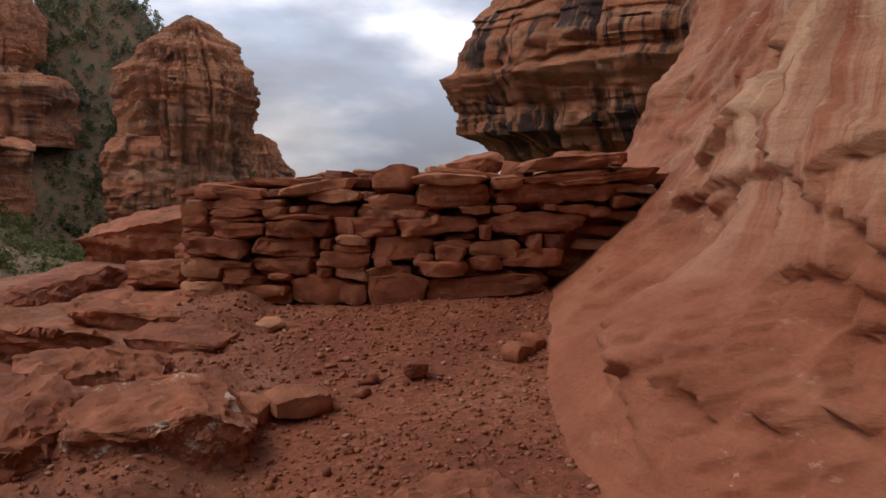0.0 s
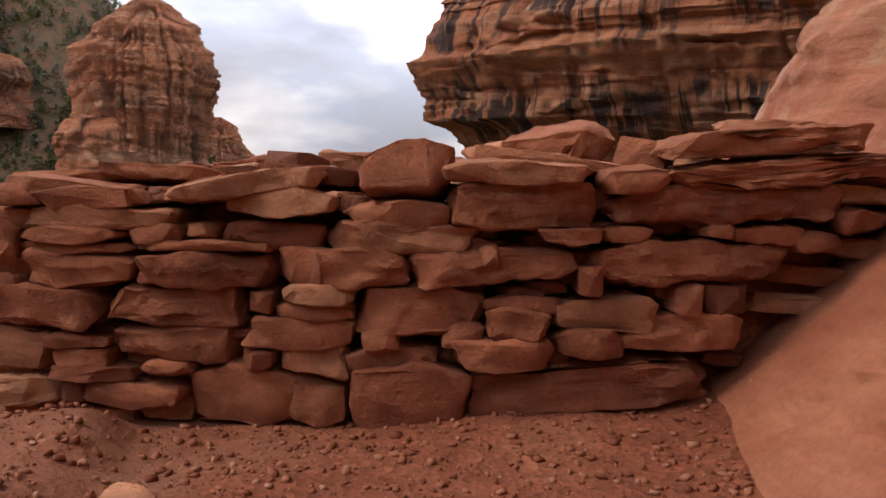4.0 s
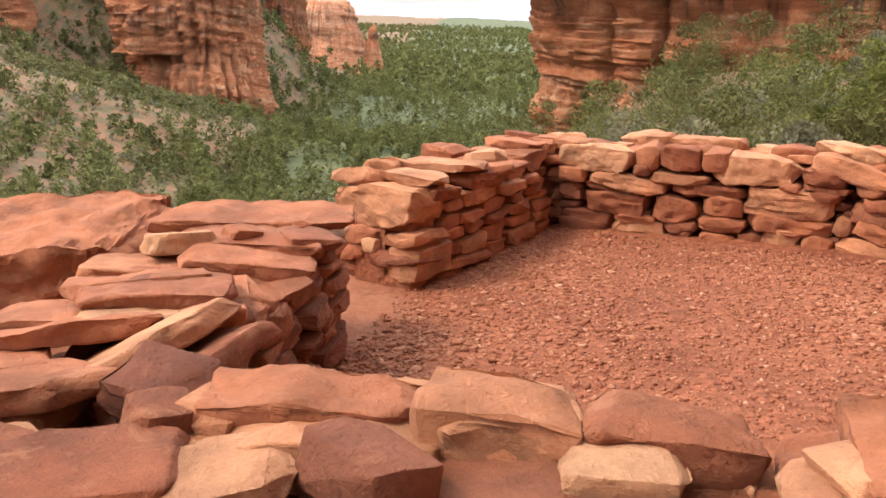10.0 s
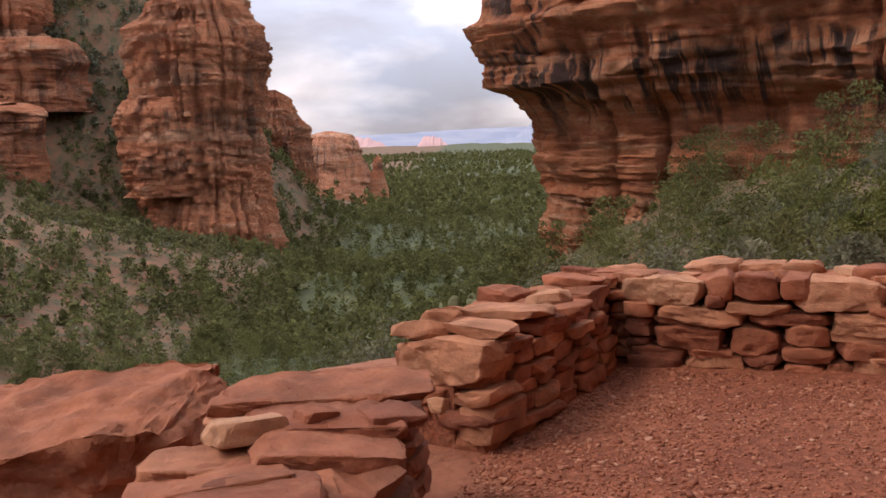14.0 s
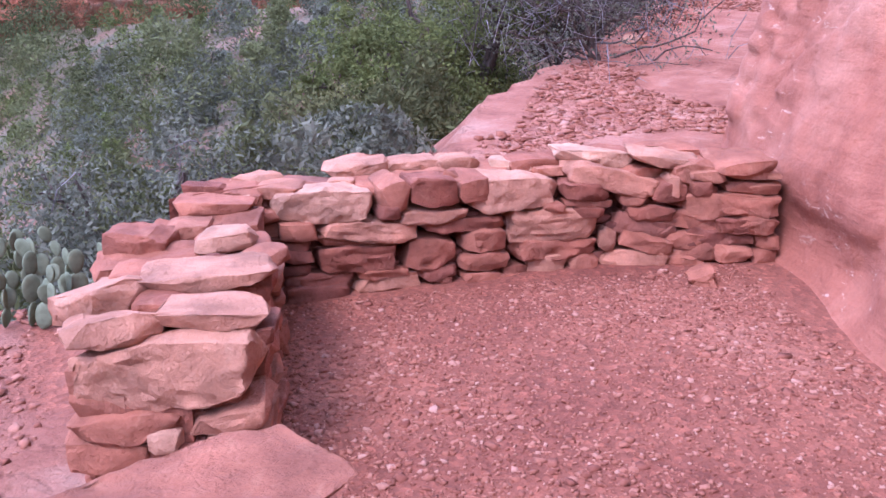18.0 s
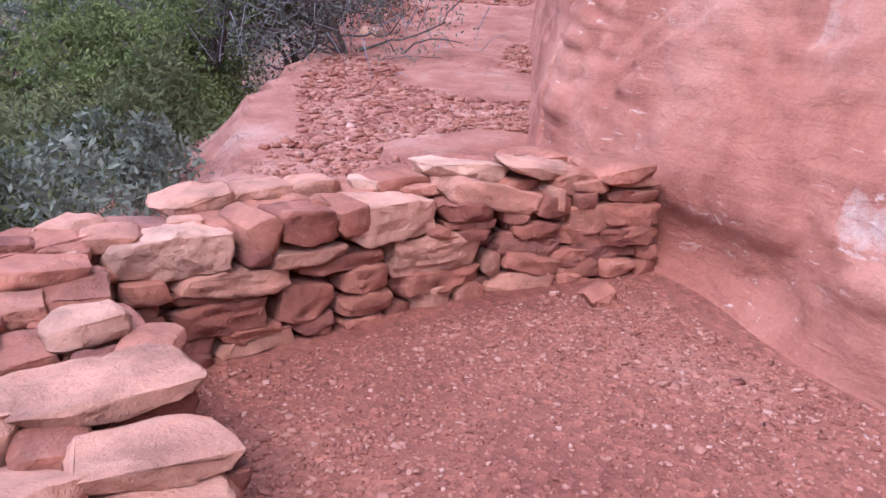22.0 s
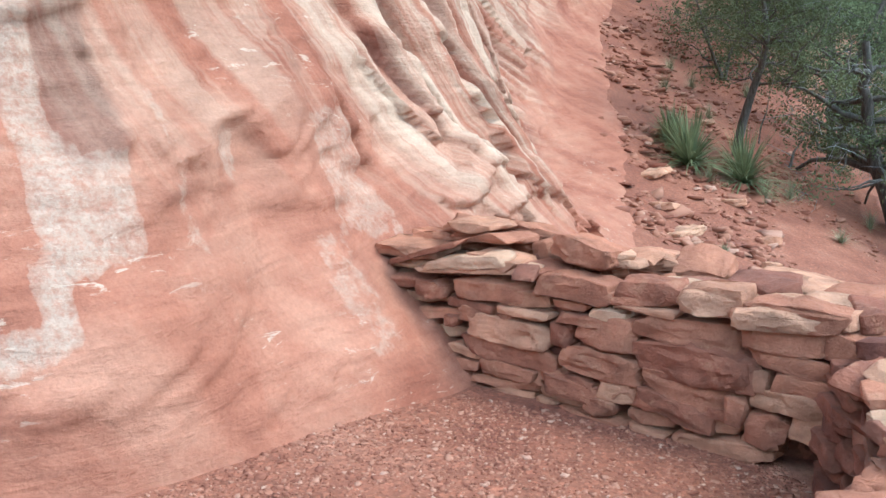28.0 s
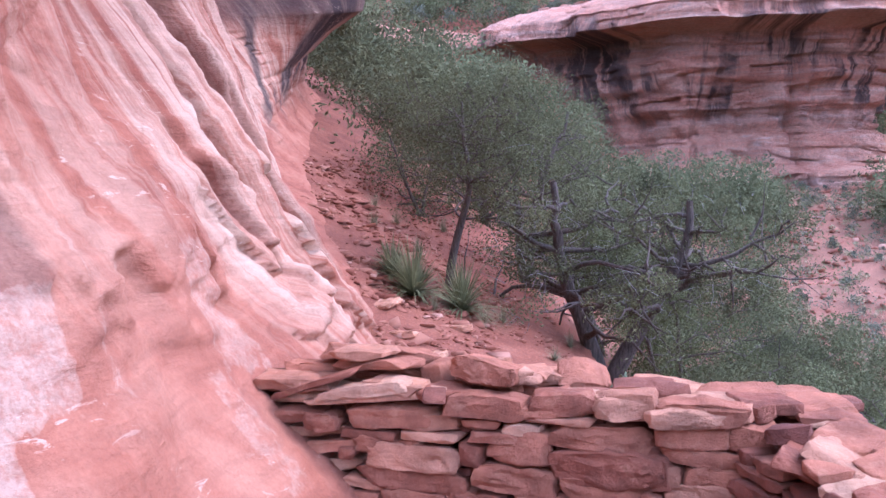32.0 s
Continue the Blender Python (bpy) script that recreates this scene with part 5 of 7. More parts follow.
W_NEAR, W_SIDE, W_LEFT, W_FAR = build_near_wall(), build_side_wall(), build_left_wall(), build_far_wall()


# ---- cliffs ----
def banded(name, grid, cuts, mat, flip, wrap, uv, varnish):
    """A thing whose grid of places is cut by height into parts, from foot to rim."""
    root = empty(name)
    nu, nv = grid.shape[:2]
    ends = [0, *[int(nv * c) for c in cuts], nv - 1]
    for part_name, a, e in zip(("foot", "face", "rim"), ends[:-1], ends[1:]):
        g = grid[:, a:e + 1]
        q = grid_quads(nu, e + 1 - a, wrap)
        ob = quick_mesh(part_name, g.reshape(-1, 3), q[:, ::-1] if flip else q, mat, root)
        uv_from(ob, uv[0][:, a:e + 1].ravel(), uv[1][:, a:e + 1].ravel())
        attribute(ob, "varnish", varnish[:, a:e + 1].ravel())
        ob.data.set_sharp_from_angle(angle=radians(50))
    return root


def curtain(name, plan, z0, z1, profile, mat, nu, nv, rough, bands, seed, label, varnish=(0.0, 99.0), group="", back=14.0, lean=None):
    """A cliff along a line in the plan, which it faces on the right hand. profile: how far it stands out by height."""
    p = np.array(plan, float)
    L = np.concatenate([[0], np.cumsum(np.hypot(*np.diff(p, axis=0).T))])
    fine = np.linspace(0, L[-1], 1500)
    ker = np.hanning(111) / np.hanning(111).sum()
    fx = np.convolve(np.pad(np.interp(fine, L, p[:, 0]), 55, mode="edge"), ker, "valid")
    fy = np.convolve(np.pad(np.interp(fine, L, p[:, 1]), 55, mode="edge"), ker, "valid")
    s = np.linspace(0, L[-1], nu)
    x, y = np.interp(s, fine, fx), np.interp(s, fine, fy)
    tx, ty = np.gradient(x), np.gradient(y)
    q = np.hypot(tx, ty)
    ox, oy = (ty / q)[:, None], (-tx / q)[:, None]
    z = np.linspace(z0, z1, nv)[None, :]
    S, Z = np.repeat(s[:, None], nv, 1), np.repeat(z, nu, 0)
    wob = Z + rough * 0.5 * fbm(S * 0.05 / rough, Z * 0.02, 0, 2, seed)
    off = np.interp(wob, [a for a, _ in profile], [b for _, b in profile])
    b1 = vnoise(S * 0.03, wob / bands, 0, seed + 1)
    b2 = vnoise(S * 0.08, wob / bands * 2.7, 0, seed + 2)
    b3 = vnoise(S * 0.25, wob / bands * 7.0, 0, seed + 9)
    off = off + rough * (1.1 * (np.round(b1 * 5) / 5 - 0.5) + 0.7 * (np.round(b2 * 4) / 4 - 0.5) + 0.22 * (b3 - 0.5))
    off = off + rough * 0.8 * fbm(S * 0.12 / rough, Z * 0.03 / rough, 0, 5, seed + 4)
    joint = vnoise(S * 0.28 / rough, Z * 0.04, 0, seed + 6)
    off = off - rough * 0.7 * np.clip(1 - np.abs(joint - 0.5) * 16, 0, 1)
    pillar = vnoise(S * 0.75 / rough, Z * 0.05 / rough + 2 * np.round(b1 * 5), 0, seed + 7)
    off = off + rough * 0.55 * (np.round(pillar * 3) / 3 - 0.5) + rough * 0.3 * fbm(S * 0.9 / rough, Z * 0.7 / rough, 0, 3, seed + 8)
    X, Y = x[:, None] + ox * off, y[:, None] + oy * off
    for k in (0.35, 1.0):
        X = np.concatenate([X, x[:, None] - ox * back * k + ox * off[:, -1:] * (1 - k)], 1)
        Y = np.concatenate([Y, y[:, None] - oy * back * k + oy * off[:, -1:] * (1 - k)], 1)
        Z = np.concatenate([Z, np.full((nu, 1), z1 + rough * 0.6 * k)], 1)
    X, Y, Z = (np.concatenate([a, b], 1) for a, b in ((X, x[:, None] - ox * back), (Y, y[:, None] - oy * back), (Z, np.full((nu, 1), z0))))
    vn = smooth(varnish[0] - 2 * rough, varnish[0] + 1, Z) * smooth(varnish[1] + 2 * rough, varnish[1] - 1, Z)
    ob = banded(name, np.stack([X, Y, Z], -1), (0.3, 0.72), mat, True, False, (np.repeat(s[:, None], nv + 3, 1), Z), vn)
    tagged(ob, label, "cliff", group)
    return ob


def butte(name, cx, cy, rx, ry, profile, nu, nv, rough, bands, seed, label, varnish=(0.0, 99.0), turn=0.0, mat=None):
    """A free-standing tower: radius factor by height, with bedding ledges."""
    a = np.linspace(0, 2 * math.pi, nu, endpoint=False)
    z = np.linspace(profile[0][0], profile[-1][0], nv)
    A, Z = np.repeat(a[:, None], nv, 1), np.repeat(z[None, :], nu, 0)
    ca, sa = np.cos(A), np.sin(A)
    wob = Z + rough * 0.35 * fbm(ca * 1.3, sa * 1.3, Z * 0.01, 2, seed)
    f = np.interp(wob, [p[0] for p in profile], [p[1] for p in profile])
    b1 = vnoise(ca * 0.7 + 5, sa * 0.7 + wob / bands, 0, seed + 1)
    b2 = vnoise(ca * 1.5 + 5, sa * 1.5 + wob / bands * 2.7, 0, seed + 2)
    off = rough * (0.9 * (np.round(b1 * 5) / 5 - 0.5) + 0.6 * (np.round(b2 * 4) / 4 - 0.5))
    off = off + rough * 1.1 * fbm(ca * 2.2, sa * 2.2, Z * 0.02 / rough, 5, seed + 4)
    joint = vnoise(ca * 5 + 9, sa * 5 + 9, Z * 0.012, seed + 6)
    off = off - rough * 0.9 * np.clip(1 - np.abs(joint - 0.5) * 14, 0, 1)
    pillar = vnoise(ca * 11 + 3, sa * 11 + 3, Z * 0.03 + 2 * np.round(b1 * 5), seed + 7)
    off = off + rough * 0.75 * (np.round(pillar * 3) / 3 - 0.5) + rough * 0.35 * fbm(ca * 14, sa * 14, Z * 0.12, 3, seed + 8)
    thin = vnoise(ca * 3, sa * 3 + wob / bands * 6.5, 0, seed + 11)
    off = off + rough * 0.4 * (np.round(thin * 3) / 3 - 0.5)
    k = np.minimum(1, f * 2.5)
    X, Y = ca * (rx * f + off * k), sa * (ry * f + off * k)
    c, s = math.cos(radians(turn)), math.sin(radians(turn))
    vn = smooth(varnish[0] - 2 * rough, varnish[0] + 1, Z) * smooth(varnish[1] + 2 * rough, varnish[1] - 1, Z)
    ob = banded(name, np.stack([cx + X * c - Y * s, cy + X * s + Y * c, Z], -1), (0.35, 0.75), mat or M_CLIFF_FAR, False, True, (A * (rx + ry) / 2, Z), vn)
    tagged(ob, label, "rock tower")
    return ob


curtain("overhanging_cliff", [(28, 116), (8.6, 90), (4.4, 77), (9.8, 68), (22, 60), (34, 48), (44, 34), (47, 20)], -14, 24,
        [(-14, -0.6), (-4.5, 0), (0, 0.4), (1.3, 0.9), (2.2, 1.4), (4, 2.1), (5.6, 3.4), (6, 4.2), (8.3, 4.4), (9.4, 5.2), (10.5, 6.0), (11.2, 5.5), (13.4, 4.9), (14.7, 3.8), (16, 2.6), (17.5, 1.0), (20, -3), (24, -11)],
        M_CLIFF, 460, 280, 1.35, 3.4, 71, "overhanging red cliff with black varnish streaks beyond the bushes", (3.0, 16.0))
butte("rock_tower", -70.8, 258, 17, 17, [(-40, 1.4), (-27, 1.16), (-19.6, 1.04), (-10, 0.96), (0.6, 0.91), (11.5, 0.9), (18, 0.94), (28.6, 1.0), (33, 0.96), (35, 0.78), (39.5, 0.72), (42.6, 0.42), (46, 0.25), (48.5, 0.02)],
      260, 260, 3.0, 8, 81, "red rock tower with banded ledges and dark streaks across the canyon", (2, 34))
butte("rock_tower", -67, 335, 15, 12, [(-45, 1.5), (-30, 1.1), (-18, 0.95), (-4, 0.75), (6, 0.72), (10, 0.5), (14, 0.42), (17, 0.3), (20, 0.02)], 170, 150, 2.4, 6, 83, "lesser red butte with a knob on top behind the tower", (-8, 8))
butte("rock_ridge", -76, 520, 22, 60, [(-50, 1.5), (-30, 1.1), (-14, 0.8), (-4, 0.7), (3, 0.5), (6, 0.02)], 140, 90, 2.2, 7, 85, "far red ridge end above the wooded valley", (-20, 0))
butte("rock_spire", -46, 505, 4, 4, [(-42, 2.2), (-26, 1.3), (-16, 0.7), (-10, 0.5), (-8, 0.05)], 60, 60, 0.7, 4, 87, "thin red rock spire at the ridge's end", (-20, -12))
butte("rock_tower", -140, 285, 22, 22, [(0, 1.3), (14, 1.0), (26, 0.85), (34, 0.75), (37, 0.6), (40, 0.72), (52, 0.7), (62, 0.4), (68, 0.05)], 180, 170, 3.0, 8, 89, "domed red rock tower high across the canyon", (16, 36))
curtain("cliff_band", [(-210, 300), (-150, 268), (-126, 262), (-114, 266), (-110, 280)], 12, 33, [(12, 1), (22, 0.4), (26, 1.4), (30, 0.6), (33, -2)], M_CLIFF_FAR, 220, 80, 3.0, 7, 91, "banded tan and red cliff between rock towers", (12, 30))
curtain("cliff_band", [(-200, 260), (-150, 246), (-122, 240), (-112, 252)], -8, 13, [(-8, 1.5), (2, 0.8), (8, 1.6), (11, 1.0), (13, -2)], M_CLIFF_FAR, 200, 80, 2.8, 6, 93, "lower red cliff band on the scrubby canyon side", (-4, 12))
curtain("cliff_band", [(-92, 246), (-84, 240), (-74, 244), (-66, 252)], -12, 14, [(-12, 1.0), (2, 0.6), (10, 1.2), (14, -2)], M_CLIFF_FAR, 140, 90, 2.6, 7, 95, "stained red cliff buttress below the tower", (-4, 12))
# behind the path
# its varnish band, streaks aside, also paints the shadow below the rim ledge
curtain("alcove_cliff", [(3, -66), (-4, -62), (-10, -57), (-20, -58), (-24.5, -61), (-27, -68)], 0, 18,
        [(0, 3.2), (3.4, 2.6), (4.0, 0.4), (6.5, -0.8), (9, 0.0), (11, 0.9), (12.8, 0.7), (13.5, 0.9), (13.9, 4.6), (15.2, 4.3), (16.4, 1.8), (17.2, -1.0), (18, -5)], M_CLIFF_BACK, 300, 190, 1.05, 2.6, 97,
        "pink overhanging cliff with a dark ledge shadow and grey streaks", (8.0, 14.4))
curtain("cliff_band", [(24, -54), (12, -64), (1, -68)], 11, 16.2, [(11, 0.8), (13, 0), (14.2, 1.2), (15.2, 0.8), (16.2, -3)], M_CLIFF_BACK, 160, 80, 1.2, 2.6, 99, "pale red ledge cliff behind the junipers", (20, 25))
curtain("cliff_band", [(-30, -96), (-40, -88), (-54, -86), (-66, -80), (-90, -78)], 3, 25, [(3, 6), (8, 5), (13, 5.6), (14, 2.6), (18, 3.6), (19, 0.5), (22, 1.2), (25, -6)], M_CLIFF_BACK, 220, 130, 1.2, 3.2, 101, "stepped pink cliffs far up the side canyon", (9, 12))


# ---- plants ----
def leaves(n, rng, centres, radii, size, flat=0.5):
    """Quads for n leaves scattered in a set of clumps."""
    k = rng.integers(0, len(centres), n)
    v = rng.normal(size=(n, 3))
    v /= np.linalg.norm(v, axis=1)[:, None]
    rad = rng.random(n) ** 0.33
    p = centres[k] + v * (radii[k] * rad)[:, None] * np.array([1, 1, flat + 0.3])
    a = rng.normal(size=(n, 3))
    a /= np.linalg.norm(a, axis=1)[:, None]
    b = np.cross(a, rng.normal(size=(n, 3)))
    b /= np.linalg.norm(b, axis=1)[:, None]
    s = size * rng.uniform(0.6, 1.4, n)[:, None]
    verts = np.stack([p - a * s, p + b * s * 0.36, p + a * s, p - b * s * 0.36], 1).reshape(-1, 3)
    return verts, np.arange(n * 4).reshape(-1, 4)


def tube(path, r0, r1, sides=6):
    path = np.asarray(path, float)
    n = len(path)
    t = np.gradient(path, axis=0)
    t /= np.linalg.norm(t, axis=1)[:, None] + 1e-9
    ref = np.where(np.abs(t[:, 2:3]) > 0.9, np.array([[1.0, 0, 0]]), np.array([[0, 0, 1.0]]))
    a = np.cross(t, ref)
    a /= np.linalg.norm(a, axis=1)[:, None] + 1e-9
    b = np.cross(t, a)
    r = np.linspace(r0, r1, n)[:, None, None]
    ang = np.linspace(0, 2 * math.pi, sides, endpoint=False)
    ring = np.cos(ang)[None, :, None] * a[:, None, :] + np.sin(ang)[None, :, None] * b[:, None, :]
    v = (path[:, None, :] + ring * r).reshape(-1, 3)
    i, j = np.meshgrid(np.arange(n - 1), np.arange(sides), indexing="ij")
    j2 = (j + 1) % sides
    q = np.stack([i * sides + j, i * sides + j2, (i + 1) * sides + j2, (i + 1) * sides + j], -1).reshape(-1, 4)
    return v, q


def join(pieces):
    vs, qs, o = [], [], 0
    for v, q in pieces:
        vs.append(v)
        qs.append(q + o)
        o += len(v)
    return np.concatenate(vs), np.concatenate(qs)


def tree(name, x, y, z, height, spread, seed, label, leaf=M_JUNIPER, count=5000, size=0.03, stems=1, lean=(0.0, 0.0), trunk=0.09, bare=0.25, clump=0.22, limbs=9, category="tree", low=0.25, twigs=0):
    """A tapered, crooked trunk with limbs and a ragged crown of small leaves."""
    rng = np.random.default_rng(seed)
    root = empty(name, (x, y, z))
    tagged(root, label, category)
    wood, limb_wood, tips = [], [], []
    for s in range(stems):
        a = rng.uniform(0, 6.28)
        out = spread * (0.12 if stems == 1 else 0.5)
        top = np.array([math.cos(a) * out + lean[0], math.sin(a) * out + lean[1], height * rng.uniform(0.72, 0.9)])
        t = np.linspace(0, 1, 12)[:, None]
        path = t * top + np.concatenate([0.06 * height * fbm(t[:, 0] * 2.2 + seed + s * 9 + i * 5, 0, 0, 3, seed + i)[:, None] * t for i in range(3)], 1)
        path[0, 2] = -0.25
        wood.append(tube(path, trunk / math.sqrt(stems), trunk * 0.22, 8))
        for k in range(max(3, limbs // stems)):
            f = rng.uniform(low, 0.97)
            p0 = path[int(f * 11)]
            az = rng.uniform(0, 6.28)
            reach = spread * rng.uniform(0.45, 1.0) * (1.15 - 0.55 * f)
            tip = p0 + np.array([math.cos(az) * reach, math.sin(az) * reach, rng.uniform(-0.05, 0.45) * reach])
            tt = np.linspace(0, 1, 9)[:, None]
            lp = p0 + tt * (tip - p0) + np.concatenate([0.16 * reach * fbm(tt[:, 0] * 2.5 + k * 3.1 + i * 7, s, 0, 3, seed + 40 + i)[:, None] * tt for i in range(3)], 1)
            bough = [tube(lp, trunk * 0.34 * (1.1 - 0.6 * f), 0.006, 5)]
            tips += [lp[-1], lp[6], lp[7]]
            for m in range(3):
                q0 = lp[rng.integers(3, 8)]
                q1 = q0 + rng.normal(size=3) * reach * 0.28 + np.array([0, 0, 0.1 * reach])
                tt2 = np.linspace(0, 1, 5)[:, None]
                bough.append(tube(q0 + tt2 * (q1 - q0) + 0.03 * reach * np.sin(tt2 * 5 + m), trunk * 0.11, 0.003, 4))
                tips.append(q1)
            limb_wood.append(join(bough))
        tips.append(path[-1])
    v, q = join(wood)
    quick_mesh("trunk", v, q, M_BARK, root)
    for v, q in limb_wood:
        quick_mesh("limb", v, q, M_BARK, root)
    tips = np.array(tips)
    keep = rng.random(len(tips)) > bare
    tips = tips[keep]
    v, q = leaves(count, rng, tips, rng.uniform(0.55, 1.35, len(tips)) * clump * spread, size, 0.5)
    ob = quick_mesh("crown", v, q, leaf, root, smooth_shade=False)
    if twigs:
        pieces = []
        for k in range(twigs):
            p0 = tips[rng.integers(0, len(tips))] + rng.normal(size=3) * clump * spread * 0.6
            p1 = p0 + rng.normal(size=3) * 0.22
            pieces.append(tube(np.stack([p0, (p0 + p1) / 2 + rng.normal(size=3) * 0.03, p1]), 0.006, 0.002, 3))
        v, q = join(pieces)
        quick_mesh("dead_brushwood", v, q, M_TWIG, root)["kind"] = "stuff"
    return root


def on_land(x, y):
    return float(land(np.array([x]), np.array([y]))[0])


# bushes behind the far wall
tree("scrub_oak", 3.7, 14.6, on_land(3.7, 14.6), 1.6, 1.05, 201, "airy yellow-green scrub oak with crooked dark limbs behind the ruin", M_OAK2, 15000, 0.02, 3, (-0.3, 0.1), 0.11, 0.05, 0.17, 24, "bush", 0.2)
tree("scrub_oak", 4.7, 14.9, on_land(4.7, 14.9), 1.9, 1.15, 202, "dense green scrub oak behind the ruin", M_OAK, 34000, 0.03, 3, (0, 0), 0.13, 0.0, 0.25, 22, "bush", 0.08)
tree("scrub_oak", 6.3, 15.4, on_land(6.3, 15.4), 2.3, 1.4, 203, "dense dark green scrub oak by the rock slope", M_OAK, 32000, 0.032, 3, (0, 0), 0.13, 0.0, 0.27, 22, "bush", 0.05)
tree("scrub_oak", 12.0, 18.6, on_land(12.0, 18.6), 3.8, 2.6, 206, "dark green scrub oak under the cliff", M_OAK, 16000, 0.035, 3, (0, 0), 0.13, 0.0, 0.28, 18, "bush", 0.05)
tree("scrub_oak", 6.2, 12.9, on_land(6.2, 12.9) - 0.3, 1.5, 1.3, 207, "low grey twiggy brush along the rock slope", M_SAGE, 3500, 0.022, 4, (0, 0), 0.05, 0.2, 0.3, 20, "bush", 0.05, 220)
# brush whose dark colour paints the shadowed hollow under the bank
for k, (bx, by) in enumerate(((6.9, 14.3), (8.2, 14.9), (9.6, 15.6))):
    tree("shade_brush", bx, by, on_land(bx, by) - 0.1, 1.5, 1.3, 225 + k, "tangled brush coloured dark for the shade under the edge of the rock slope", M_SHADE, 5000, 0.026, 4, (0, 0), 0.05, 0.0, 0.34, 20, "bush", 0.05, 160)
tree("juniper", -0.3, 16.8, on_land(-0.3, 16.8), 2.9, 1.3, 204, "dark juniper on the slope below the ledge", M_PINE, 26000, 0.045, 1, (0, 0), 0.14, 0.05, 0.3, 20, "tree", 0.15)
tree("juniper", 2.2, 20.5, on_land(2.2, 20.5), 2.2, 0.8, 205, "small green juniper on the slope", M_OAK, 8000, 0.03, 2, (0, 0), 0.1, 0.05, 0.3, 14, "tree", 0.1)
tree("sagebrush", 0.6, 12.6, on_land(0.6, 12.6), 1.3, 1.1, 221, "pale grey-green brush below the wall", M_SAGE, 11000, 0.024, 5, (0, 0), 0.05, 0.0, 0.3, 20, "bush", 0.05, 30)
tree("sagebrush", -1.2, 12.4, on_land(-1.2, 12.4), 1.2, 1.0, 222, "grey-green brush below the ledge", M_SAGE, 11000, 0.024, 5, (0, 0), 0.05, 0.0, 0.3, 20, "bush", 0.05, 30)
tree("sagebrush", 2.0, 13.6, on_land(2.0, 13.6), 0.7, 0.8, 223, "green and grey brush behind the wall", M_OAK2, 9000, 0.022, 5, (0, 0), 0.05, 0.0, 0.3, 20, "bush", 0.05, 70)
for k, (bx, by, bh) in enumerate(((1.3, 13.3, 0.8), (0.3, 13.9, 0.9), (1.7, 15.2, 1.1), (2.5, 15.8, 1.2), (-0.9, 14.4, 0.9), (0.9, 16.2, 1.2), (2.9, 17.4, 1.4))):
    tree("scrub_oak", bx, by, on_land(bx, by), bh, bh * 0.95, 251 + k, "dense low grey-green oak brush on the slope behind the ruin", M_SAGE if k % 2 else M_OAK2, 9000, 0.019, 4, (0, 0), 0.05, 0.0, 0.3, 20, "bush", 0.05)
# junipers behind the path
tree("juniper", -1.2, -8.0, on_land(-1.2, -8.0) - 0.2, 5.0, 3.2, 211, "gnarled juniper with a forked dark trunk and thin crown", M_JUNIPER, 30000, 0.032, 2, (-0.4, 0.2), 0.27, 0.2, 0.115, 44, "tree", 0.3, 420)
tree("juniper", 1.8, -7.4, on_land(1.8, -7.4), 4.8, 2.0, 212, "slender leaning juniper beside the path", M_JUNIPER, 13000, 0.03, 1, (-0.3, 0.0), 0.09, 0.15, 0.13, 30, "tree", 0.4)
tree("juniper", 0.4, -10.6, on_land(0.4, -10.6), 4.8, 2.9, 213, "juniper with several limbs beside the path", M_JUNIPER, 18000, 0.034, 2, (0, 0), 0.14, 0.05, 0.16, 26, "tree", 0.2)
tree("juniper", 1.6, -15.5, on_land(1.6, -15.5), 4.8, 3.2, 214, "thick green juniper up the path", M_JUNIPER, 22000, 0.042, 2, (0, 0), 0.14, 0.0, 0.18, 26, "tree", 0.1)
tree("juniper", 3.0, -12.5, on_land(3.0, -12.5), 2.4, 1.7, 215, "dark low shrub at the foot of the rock", M_JUNIPER, 5000, 0.03, 3, (0, 0), 0.08, 0.0, 0.3, 14, "bush", 0.05)
for k, (tx, ty, th) in enumerate(((-3.6, -3.0, 3.6), (-4.6, 0.6, 3.4), (-5.2, -6.5, 4.2), (-3.2, -12.5, 4.2), (-6.8, -2.0, 4.2), (-7.5, -10.0, 4.2), (-5.2, 3.2, 3.0), (-3.4, -0.6, 2.4), (-2.6, -5.2, 2.6), (-1.6, -14.5, 4.2), (-6.0, -14.5, 4.0), (-9.0, -5.0, 4.2), (0.6, -19.0, 4.4), (-4.2, -20.0, 4.2))):
    tree("juniper", tx, ty, on_land(tx, ty), th, th * 0.62, 230 + k, "green juniper on the steep slope below the path", M_PINE if k % 2 else M_JUNIPER, 14000, 0.035, 2, (0, 0), 0.11, 0.0, 0.17, 24, "tree", 0.08)


def far_woods(name, spots, label, seed, mat, n_leaf, tall, size, squat=1.0, floor=-99.0):
    """Many small pines and shrubs as one body of leaf clumps."""
    rng = np.random.default_rng(seed)
    p = np.asarray(spots)
    n = len(p)
    z = np.maximum(land(p[:, 0], p[:, 1]), floor)
    h = tall * rng.uniform(0.5, 1.3, n)
    cs, rs = [], []
    for k in range(4):
        f = k / 3
        w = h * 0.36 * squat * (1.15 - 0.75 * f)
        cs.append(np.stack([p[:, 0] + rng.normal(size=n) * w * 0.3, p[:, 1] + rng.normal(size=n) * w * 0.3, z + h * (0.16 + 0.7 * f)], 1))
        rs.append(w)
    v, q = leaves(n_leaf * n, rng, np.concatenate(cs), np.concatenate(rs), size, 0.35)
    ob = quick_mesh(name, v, q, mat, None, False)
    tagged(ob, label, "woods", kind="stuff")
    return ob


